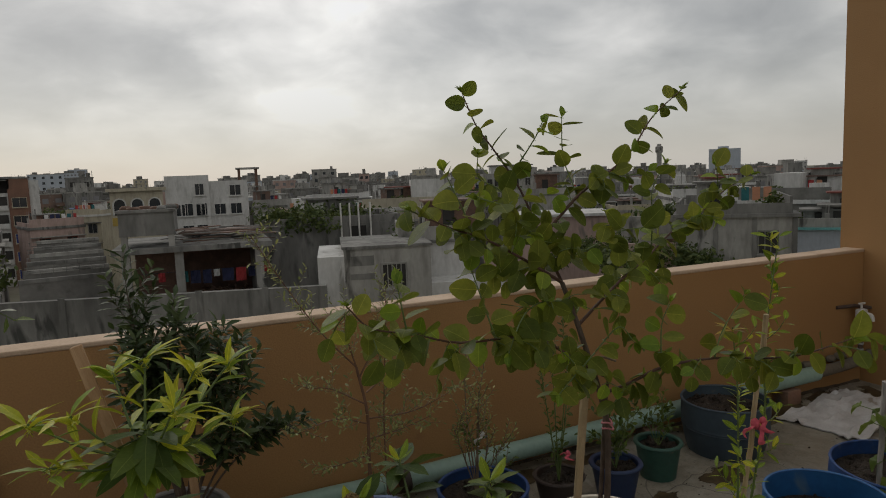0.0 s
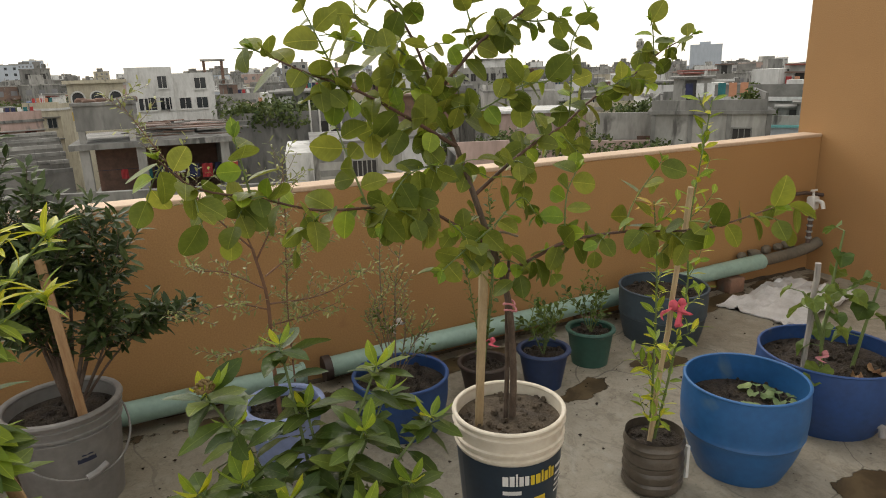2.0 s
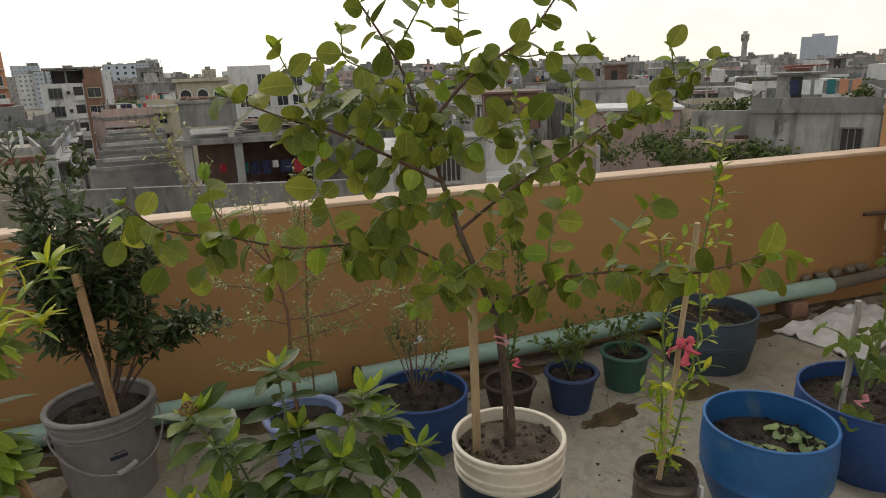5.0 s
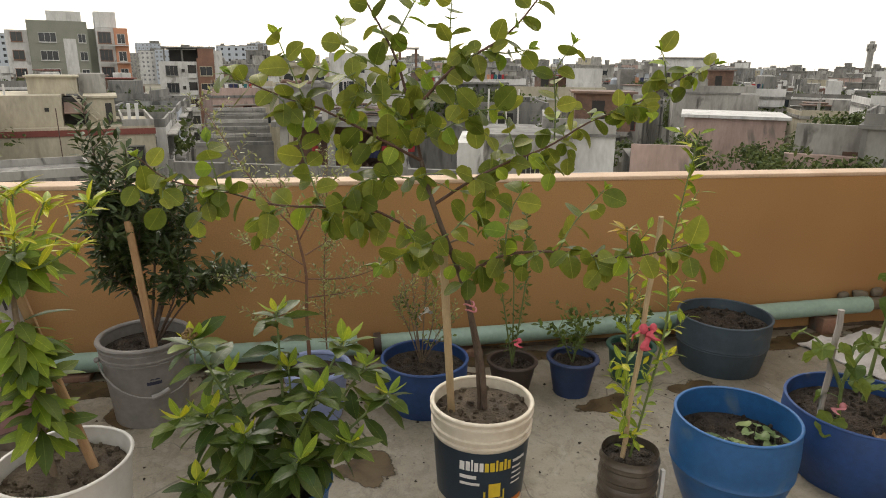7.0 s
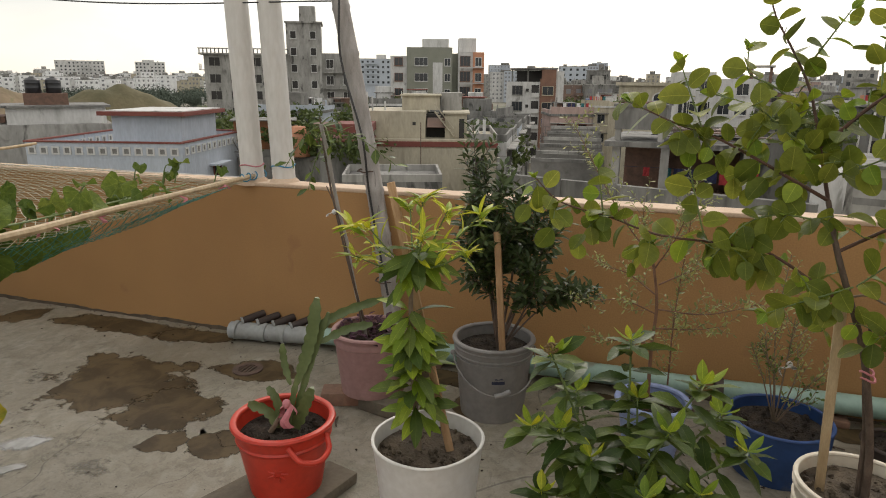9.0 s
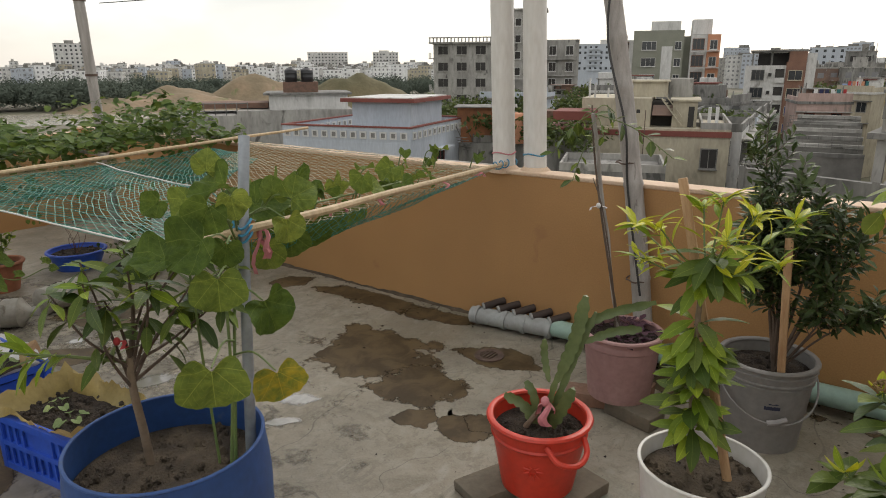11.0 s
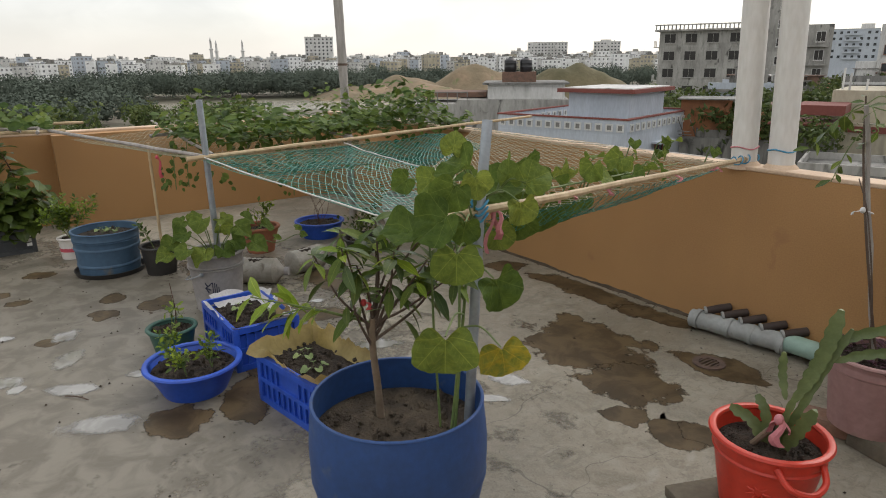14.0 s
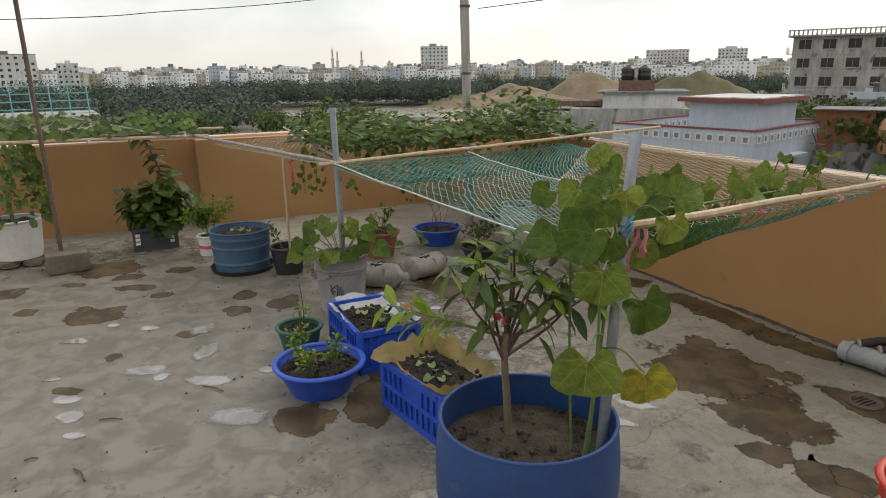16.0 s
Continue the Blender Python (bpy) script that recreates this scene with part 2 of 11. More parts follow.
def concrete_floor():
    m, nt, N, L, tc, op, grain, step, blend = graph("roof_concrete")
    p = nt.nodes["Principled BSDF"]
    large, mid, small, fine = grain(0.75, 6, 0.6, 0.6), grain(3.4, 7, 0.62, 1.0), grain(14, 6, 0.6, 0.4), grain(120, 3)
    col = blend(step(large, 0.30, 0.70), (0.222, 0.196, 0.150), (0.296, 0.265, 0.208))
    col = blend(op("MULTIPLY", step(mid, 0.50, 0.70), 0.6), col, (0.145, 0.124, 0.090))
    col = blend(op("MULTIPLY", step(small, 0.46, 0.66), 0.6), col, (0.315, 0.29, 0.235))
    col = blend(op("MULTIPLY", step(grain(28, 7, 0.7, 0.8, None, 4.7), 0.50, 0.66), 0.6), col, (0.15, 0.132, 0.10))
    # old damp, worn pale scrapes, mossy dirt, dark grit
    col = blend(op("MULTIPLY", step(grain(0.85, 7, 0.62, 0.9, None, 11.4), 0.46, 0.62), 0.6), col, (0.142, 0.124, 0.092))
    col = blend(op("MULTIPLY", step(grain(9, 8, 0.7, 1.6, (1.0, 0.6, 1), 6.6), 0.52, 0.60), 0.4), col, (0.125, 0.110, 0.082))
    col = blend(op("MULTIPLY", step(grain(6, 6, 0.65, 1.2, (1.0, 0.35, 1), 3.1), 0.60, 0.70), 0.5), col, (0.36, 0.345, 0.30))
    col = blend(op("MULTIPLY", step(grain(1.6, 6, 0.6, 0.8, None, 8.3), 0.56, 0.70), 0.55), col, (0.125, 0.122, 0.082))
    col = blend(op("MULTIPLY", step(grain(45, 2, 0.5, 0, None, 2.2), 0.70, 0.76), 0.75), col, (0.06, 0.052, 0.042))
    col = blend(op("MULTIPLY", step(fine, 0.35, 0.75), 0.22), col, (0.36, 0.34, 0.29))
    # hairline cracks
    vor, mp, ad = N("ShaderNodeTexVoronoi"), N("ShaderNodeVectorMath"), N("ShaderNodeTexNoise")
    ad.inputs["Scale"].default_value = 2.5
    L(tc.outputs["Object"], ad.inputs["Vector"])
    mp.operation = "MULTIPLY_ADD"
    L(ad.outputs["Color"], mp.inputs[0])
    mp.inputs[1].default_value = (0.5, 0.5, 0)
    L(tc.outputs["Object"], mp.inputs[2])
    vor.feature = "DISTANCE_TO_EDGE"
    vor.inputs["Scale"].default_value = 1.05
    L(mp.outputs[0], vor.inputs["Vector"])
    crack = op("MULTIPLY", op("LESS_THAN", vor.outputs["Distance"], 0.0026), step(grain(1.1, 3, 0.5, 0, None, 5.5), 0.44, 0.50))
    col = blend(op("MULTIPLY", crack, 0.5), col, (0.05, 0.044, 0.036))
    L(col, p.inputs["Base Color"])
    r = N("ShaderNodeMapRange")
    L(op("ADD", op("MULTIPLY", large, 0.6), op("MULTIPLY", mid, 0.4)), r.inputs["Value"])
    r.inputs["From Min"].default_value, r.inputs["From Max"].default_value = 0.38, 0.60
    r.inputs["To Min"].default_value, r.inputs["To Max"].default_value = 0.34, 0.80
    L(r.outputs[0], p.inputs["Roughness"])
    bp = N("ShaderNodeBump")
    L(op("SUBTRACT", op("ADD", op("MULTIPLY", mid, 0.8), op("ADD", op("MULTIPLY", small, 0.5), op("MULTIPLY", fine, 0.12))), crack), bp.inputs["Height"])
    bp.inputs["Strength"].default_value, bp.inputs["Distance"].default_value = 0.5, 0.014
    L(bp.outputs[0], p.inputs["Normal"])
    return m


def wet_patch(name, a, b, rough, ior, lo, hi, speck, ragged=1.25):
    """A damp mark or a film of water: it ends in a ragged edge where its rim value and a noise reach the limit."""
    m, nt, N, L, tc, op, grain, step, blend = graph(name)
    p = nt.nodes["Principled BSDF"]
    L(blend(step(grain(7, 6, 0.6, 0.6), 0.38, 0.62), a, b), p.inputs["Base Color"])
    p.inputs["Roughness"].default_value, p.inputs["IOR"].default_value = rough, ior
    rim = N("ShaderNodeAttribute")
    rim.attribute_name = "rim"
    edge = op("ADD", rim.outputs["Fac"], op("ADD", op("MULTIPLY", op("SUBTRACT", grain(5.5, 4, 0.5, 0.5), 0.5), ragged), op("MULTIPLY", op("SUBTRACT", grain(30, 3), 0.5), speck)))
    tr, mx = N("ShaderNodeBsdfTransparent"), N("ShaderNodeMixShader")
    L(step(edge, lo, hi), mx.inputs[0])
    L(p.outputs[0], mx.inputs[1])
    L(tr.outputs[0], mx.inputs[2])
    L(mx.outputs[0], nt.nodes["Material Output"].inputs[0])
    bp = N("ShaderNodeBump")
    L(grain(40, 4), bp.inputs["Height"])
    bp.inputs["Strength"].default_value, bp.inputs["Distance"].default_value = (0.12, 0.006) if rough > 0.2 else (0.02, 0.002)
    L(bp.outputs[0], p.inputs["Normal"])
    return m


M["floor"] = concrete_floor()
M["stain"] = wet_patch("damp_stain", (0.052, 0.036, 0.018), (0.105, 0.074, 0.038), 0.45, 1.33, 0.74, 0.88, 0.35)
# glossy water film; its base is also paled to add to the sky's reflection
M["puddle"] = wet_patch("sky_paled_wet_film", (0.20, 0.19, 0.165), (0.30, 0.29, 0.26), 0.05, 2.1, 0.50, 0.86, 0.5, 0.8)
M["damp"] = wet_patch("wide_damp", (0.138, 0.122, 0.094), (0.205, 0.185, 0.148), 0.42, 1.45, 0.70, 1.05, 0.5)
M["soil"] = material("potting_soil", (0.068, 0.049, 0.034), (0.030, 0.022, 0.016), scale=26, rough=0.95, fine=120, bump=1.0, dist=0.03, spots=((0.11, 0.085, 0.06), 14, 0.2))
M["mud"] = material("dry_grey_soil", (0.118, 0.090, 0.060), (0.055, 0.041, 0.029), scale=13, rough=0.95, fine=120, bump=0.7, dist=0.02)
M["blue"] = material("blue_plastic", (0.020, 0.115, 0.30), (0.018, 0.095, 0.25), scale=5, rough=0.5, rough2=0.38, fine=40, bump=0.04, spots=((0.085, 0.155, 0.24), 5, 0.34))
M["drum_blue"] = material("worn_blue_drum_plastic", (0.020, 0.068, 0.22), (0.018, 0.055, 0.17), scale=5, rough=0.55, fine=40, bump=0.06, spots=((0.085, 0.115, 0.18), 5, 0.32))
M["royal"] = material("royal_blue_plastic", (0.024, 0.092, 0.50), (0.021, 0.074, 0.42), scale=6, rough=0.42, fine=40, bump=0.03)
M["crate_grey"] = material("dark_grey_plastic", (0.055, 0.06, 0.064), (0.042, 0.046, 0.05), scale=6, rough=0.6, fine=30, bump=0.06, spots=((0.13, 0.125, 0.11), 7, 0.25))
M["dull_blue"] = material("dusty_blue_plastic", (0.055, 0.115, 0.19), (0.043, 0.09, 0.15), scale=6, rough=0.65, fine=30, bump=0.06, spots=((0.13, 0.125, 0.11), 7, 0.25))
M["slate_blue"] = material("slate_blue_plastic", (0.055, 0.082, 0.105), (0.04, 0.06, 0.078), scale=6, rough=0.65, fine=30, bump=0.06, spots=((0.12, 0.115, 0.10), 7, 0.2))
M["pale_blue"] = material("pale_lilac_blue_plastic", (0.27, 0.33, 0.55), (0.22, 0.28, 0.47), scale=6, rough=0.5, fine=40, bump=0.03)
M["navy"] = material("navy_plastic", (0.022, 0.045, 0.12), (0.018, 0.035, 0.09), scale=6, rough=0.5, fine=40, bump=0.04, spots=((0.09, 0.09, 0.09), 12, 0.2))
M["teal_pot"] = material("green_plastic", (0.035, 0.11, 0.085), (0.03, 0.085, 0.065), scale=6, rough=0.5, fine=40, bump=0.04, spots=((0.12, 0.12, 0.09), 12, 0.2))
M["black"] = material("black_plastic", (0.018, 0.018, 0.018), (0.03, 0.028, 0.026), scale=9, rough=0.5, fine=40, bump=0.05)
M["brownblack"] = material("dark_brown_plastic", (0.035, 0.022, 0.018), (0.05, 0.036, 0.03), scale=9, rough=0.6, fine=40, bump=0.05)
M["pink"] = material("dusty_pink_plastic", (0.36, 0.215, 0.205), (0.30, 0.17, 0.16), scale=5, rough=0.6, fine=40, bump=0.04, spots=((0.26, 0.2, 0.17), 6, 0.25))
M["red"] = material("red_plastic", (0.56, 0.045, 0.022), (0.48, 0.035, 0.018), scale=5, rough=0.42, fine=40, bump=0.03)
M["white_plastic"] = material("dirty_white_plastic", (0.66, 0.645, 0.61), (0.58, 0.56, 0.52), scale=4, rough=0.5, fine=40, bump=0.03, spots=((0.42, 0.37, 0.30), 4, 0.12))
M["cream"] = material("cream_plastic", (0.66, 0.60, 0.50), (0.58, 0.52, 0.42), scale=5, rough=0.5, fine=40, bump=0.03, spots=((0.45, 0.38, 0.29), 9, 0.12))
M["grey_plastic"] = material("grey_plastic", (0.225, 0.215, 0.205), (0.185, 0.177, 0.168), scale=5, rough=0.5, fine=40, bump=0.04, spots=((0.22, 0.20, 0.175), 9, 0.2))
M["light_grey"] = material("light_grey_plastic", (0.31, 0.30, 0.295), (0.25, 0.24, 0.235), scale=5, rough=0.55, fine=40, bump=0.03)
M["terracotta"] = material("terracotta", (0.33, 0.125, 0.065), (0.26, 0.10, 0.055), scale=9, rough=0.85, fine=80)
M["pvc_green"] = material("pale_green_pvc", (0.30, 0.44, 0.375), (0.25, 0.37, 0.31), scale=3, rough=0.45, fine=40, bump=0.03, spots=((0.22, 0.25, 0.19), 5, 0.2))
M["pvc_grey"] = material("grey_pvc", (0.33, 0.345, 0.335), (0.26, 0.27, 0.26), scale=8, rough=0.6, fine=40, bump=0.05, spots=((0.14, 0.12, 0.10), 9, 0.3))
M["pvc_white"] = material("old_white_pvc", (0.66, 0.64, 0.605), (0.56, 0.54, 0.50), scale=2.5, rough=0.45, fine=60, bump=0.02, spots=((0.5, 0.45, 0.38), 4, 0.15), streak=(1, 1, 0.25))
M["bamboo"] = material("dry_bamboo", (0.50, 0.385, 0.235), (0.38, 0.28, 0.16), scale=7, rough=0.6, fine=70, bump=0.15, streak=(6, 6, 1.2))
M["bamboo_grey"] = material("weathered_grey_bamboo", (0.37, 0.345, 0.32), (0.25, 0.23, 0.21), scale=5, rough=0.7, fine=60, bump=0.2, streak=(6, 6, 0.8), spots=((0.13, 0.11, 0.10), 6, 0.2))
M["stick"] = material("split_bamboo_stake", (0.47, 0.30, 0.16), (0.33, 0.19, 0.095), scale=9, rough=0.75, fine=80, bump=0.25, streak=(8, 8, 1))
M["steel"] = material("galvanised_steel", (0.36, 0.39, 0.42), (0.27, 0.30, 0.33), scale=9, rough=0.5, metal=0.6, fine=60, bump=0.05)
M["rust"] = material("rusty_rod", (0.13, 0.085, 0.065), (0.08, 0.055, 0.045), scale=14, rough=0.85, fine=80, bump=0.3)
M["brick"] = material("rough_brick", (0.27, 0.15, 0.10), (0.20, 0.125, 0.09), scale=8, rough=0.9, fine=60, bump=0.5, spots=((0.16, 0.145, 0.125), 6, 0.4))
M["concrete_block"] = material("mossy_concrete", (0.16, 0.135, 0.10), (0.11, 0.095, 0.07), scale=9, rough=0.9, fine=50, bump=0.5)
M["bark"] = material("grey_brown_bark", (0.145, 0.105, 0.08), (0.085, 0.06, 0.045), scale=14, rough=0.85, fine=90, bump=0.5, streak=(3, 3, 1))
M["twig"] = material("red_brown_twig", (0.12, 0.06, 0.04), (0.075, 0.04, 0.028), scale=18, rough=0.7, fine=90, bump=0.2)
M["red_bark"] = material("red_brown_bark", (0.22, 0.115, 0.07), (0.14, 0.075, 0.048), scale=16, rough=0.75, fine=90, bump=0.25)
M["pale_bark"] = material("pale_bark", (0.24, 0.185, 0.13), (0.17, 0.125, 0.085), scale=14, rough=0.8, fine=90, bump=0.3)
M["green_stem"] = material("green_stem", (0.14, 0.19, 0.055), (0.10, 0.15, 0.045), scale=14, rough=0.55, fine=60, bump=0.1)
LEAF = dict(scale=14, rough=0.40, fine=70, bump=0.2, translucent=0.28, vary=0.34, vein="mid", spec=0.25)
M["leaf_ber"] = material("jujube_leaf", (0.156, 0.190, 0.026), (0.095, 0.124, 0.018), **{**LEAF, "translucent": 0.34, "spec": 0.18})
M["leaf_dark"] = material("glossy_dark_leaf", (0.060, 0.098, 0.018), (0.036, 0.064, 0.012), **{**LEAF, "rough": 0.36, "translucent": 0.2, "spec": 0.28})
M["leaf_mid"] = material("mid_green_leaf", (0.098, 0.148, 0.026), (0.064, 0.102, 0.019), **{**LEAF, "rough": 0.44, "spec": 0.2})
M["leaf_bright"] = material("bright_green_leaf", (0.205, 0.29, 0.026), (0.14, 0.215, 0.02), **{**LEAF, "rough": 0.42, "vary": 0.22})
M["leaf_yellow"] = material("yellow_green_young_leaf", (0.42, 0.42, 0.026), (0.30, 0.34, 0.022), **{**LEAF, "vary": 0.15})
M["leaf_gold"] = material("yellowing_leaf", (0.42, 0.30, 0.03), (0.30, 0.24, 0.03), **LEAF)
M["leaf_pumpkin"] = material("pumpkin_leaf", (0.122, 0.172, 0.032), (0.075, 0.115, 0.023), **{**LEAF, "rough": 0.6, "spec": 0.12, "vein": "palm", "scale": 30, "bump": 0.5})
M["leaf_pumpkin_old"] = material("yellowing_pumpkin_leaf", (0.34, 0.27, 0.025), (0.11, 0.16, 0.03), **{**LEAF, "rough": 0.6, "vein": "palm", "scale": 22})
M["leaf_fine"] = material("tiny_leaf", (0.26, 0.28, 0.10), (0.17, 0.20, 0.07), **{**LEAF, "vary": 0.0, "island": True})
M["leaf_hedge"] = material("myrtle_leaf", (0.058, 0.088, 0.026), (0.034, 0.056, 0.017), spec=0.35, scale=14, rough=0.5, fine=70, bump=0.2, translucent=0.2, vary=0.35, island=True)
M["leaf_vine"] = material("vine_leaf", (0.10, 0.155, 0.030), (0.06, 0.102, 0.022), spec=0.25, scale=14, rough=0.55, fine=70, bump=0.2, translucent=0.3, vary=0.35, island=True)
M["cactus"] = material("dragon_fruit_stem", (0.135, 0.175, 0.062), (0.085, 0.12, 0.040), scale=12, rough=0.45, fine=60, bump=0.2, spots=((0.2, 0.17, 0.08), 9, 0.15))
M["net_green"] = material("green_nylon_net", (0.016, 0.165, 0.115), (0.012, 0.115, 0.08), scale=9, rough=0.5, bump=0, fine=60)
M["net_pale"] = material("faded_green_nylon_net", (0.17, 0.36, 0.29), (0.06, 0.24, 0.18), scale=3, rough=0.5, bump=0, fine=60)
M["net_brown"] = material("pale_brown_net", (0.42, 0.39, 0.27), (0.34, 0.31, 0.2), scale=9, rough=0.6, bump=0, fine=60)
M["ribbon"] = material("pink_cloth", (0.58, 0.10, 0.14), (0.5, 0.08, 0.11), scale=20, rough=0.9, fine=120)
M["ribbon_pale"] = material("faded_pink_cloth", (0.55, 0.22, 0.24), (0.46, 0.17, 0.19), scale=20, rough=0.9, fine=120)
M["cord_blue"] = material("blue_cord", (0.05, 0.26, 0.42), (0.04, 0.2, 0.34), scale=20, rough=0.7, fine=120)
M["sack"] = material("white_woven_sack", (0.60, 0.595, 0.585), (0.46, 0.45, 0.435), scale=9, rough=0.75, fine=120, bump=0.4, spots=((0.30, 0.26, 0.21), 6, 0.2))
M["label_navy"] = material("navy_label", (0.014, 0.03, 0.05), (0.012, 0.025, 0.042), scale=9, rough=0.4, fine=60, bump=0)
M["label_white"] = material("label_white_print", (0.7, 0.7, 0.68), rough=0.5, bump=0)
M["label_yellow"] = material("label_yellow_print", (0.60, 0.45, 0.03), (0.5, 0.36, 0.03), rough=0.5, bump=0)
M["label_orange"] = material("label_orange_print", (0.6, 0.2, 0.03), (0.5, 0.15, 0.03), rough=0.5, bump=0)
M["print_dark"] = material("dark_print", (0.018, 0.025, 0.06), rough=0.5, bump=0)
M["plastic_sheet"] = material("yellowed_plastic_sheet", (0.33, 0.255, 0.085), (0.22, 0.165, 0.05), scale=9, rough=0.4, fine=60, bump=0.3, translucent=0.25)


# ---- mesh tools ----
def part(name, bm, mat, parent=None, label="", smooth=True, where=None):
    me = bpy.data.meshes.new(name)
    bm.to_mesh(me)
    bm.free()
    me.materials.append(mat)
    if smooth:
        me.shade_smooth()
        me.set_sharp_from_angle(angle=radians(40))
    ob = new(name, me)
    if parent:
        ob.parent = parent
    if where is not None:
        ob.matrix_basis = where
    return tagged(ob, label=label)


def shared(name, me, parent, m):
    """One more object on a mesh that several pieces share."""
    ob = new(name, me)
    ob.parent = parent
    ob.matrix_basis = m
    return ob


def mesh_of(bm, name, mat, smooth=True):
    me = bpy.data.meshes.new(name)
    bm.to_mesh(me)
    bm.free()
    me.materials.append(mat)
    if smooth:
        me.shade_smooth()
    return me


def thing(name, label, category, x=0, y=0, z=0, rz=0, group="", kind=""):
    ob = new(name)
    ob.empty_display_size = 0.05
    ob.matrix_basis = pose(x, y, z, 0, 0, rz)
    return tagged(ob, label, category, group, kind)


def box(bm, x0, x1, y0, y1, z0, z1, bevel=0.0, m=None):
    vs = [bm.verts.new(v) for v in ((x0, y0, z0), (x1, y0, z0), (x1, y1, z0), (x0, y1, z0), (x0, y0, z1), (x1, y0, z1), (x1, y1, z1), (x0, y1, z1))]
    fs = [bm.faces.new([vs[i] for i in q]) for q in ((0, 3, 2, 1), (4, 5, 6, 7), (0, 1, 5, 4), (1, 2, 6, 5), (2, 3, 7, 6), (3, 0, 4, 7))]
    if bevel:
        es = list({e for f in fs for e in f.edges})
        made = bmesh.ops.bevel(bm, geom=es, offset=bevel, segments=2, affect="EDGES", profile=0.5)
        vs = list({v for f in made["faces"] for v in f.verts} | {v for v in vs if v.is_valid})
    if m is not None:
        bmesh.ops.transform(bm, matrix=m, verts=vs)
    return vs


def lathe(bm, prof, seg=48, cx=0.0, cy=0.0, wob=0.0, closed=False, seed=0.0):
    rings = []
    for r, z in prof:
        ring = []
        for i in range(seg):
            a = 2 * math.pi * i / seg
            k = 1 + wob * noise.noise((math.cos(a) * 1.5 + seed, math.sin(a) * 1.5, z * 3))
            ring.append(bm.verts.new((cx + r * k * math.cos(a), cy + r * k * math.sin(a), z)))
        rings.append(ring)
    for a, b in zip(rings, rings[1:] + ([rings[0]] if closed else [])):
        for i in range(seg):
            j = (i + 1) % seg
            bm.faces.new((a[i], a[j], b[j], b[i]))
    return rings


def cap(bm, ring, up=True):
    bm.faces.new(ring if up else ring[::-1])


def tube(bm, pts, radii, seg=6):
    """A tapered round bar along points; its ends are closed."""
    pts = [Vector(p) for p in pts]
    if isinstance(radii, (int, float)):
        radii = [radii] * len(pts)
    up, rings = None, []
    for i, p in enumerate(pts):
        d = (pts[min(i + 1, len(pts) - 1)] - pts[max(i - 1, 0)]).normalized()
        if up is None:
            up = d.orthogonal().normalized()
        side = d.cross(up)
        side = side.normalized() if side.length > 1e-6 else d.orthogonal().normalized()
        up = side.cross(d).normalized()
        rings.append([bm.verts.new(p + radii[i] * (math.cos(a) * up + math.sin(a) * side)) for a in (2 * math.pi * k / seg for k in range(seg))])
    for a, b in zip(rings, rings[1:]):
        for i in range(seg):
            j = (i + 1) % seg
            bm.faces.new((a[i], b[i], b[j], a[j]))
    bm.faces.new(rings[0])
    bm.faces.new(rings[-1][::-1])
    return rings


def smooth_line(pts, n=6):
    """A Catmull-Rom line through points, n steps for each stretch."""
    P = [Vector(p) for p in pts]
    P = [2 * P[0] - P[1]] + P + [2 * P[-1] - P[-2]]
    out = []
    for i in range(1, len(P) - 2):
        a, b, c, d = P[i - 1:i + 3]
        for k in range(n):
            t = k / n
            out.append(0.5 * (2 * b + (c - a) * t + (2 * a - 5 * b + 4 * c - d) * t * t + (3 * b - a - 3 * c + d) * t ** 3))
    return out + [P[-2]]


def taper(n, a, b):
    return [a + (b - a) * i / max(1, n - 1) for i in range(n)]


# ---- the roof terrace ----
WALL_Y, WALL_H, WEST_X, EAST_X, SOUTH_Y = 3.1, 0.915, -5.92, 5.10, -4.6


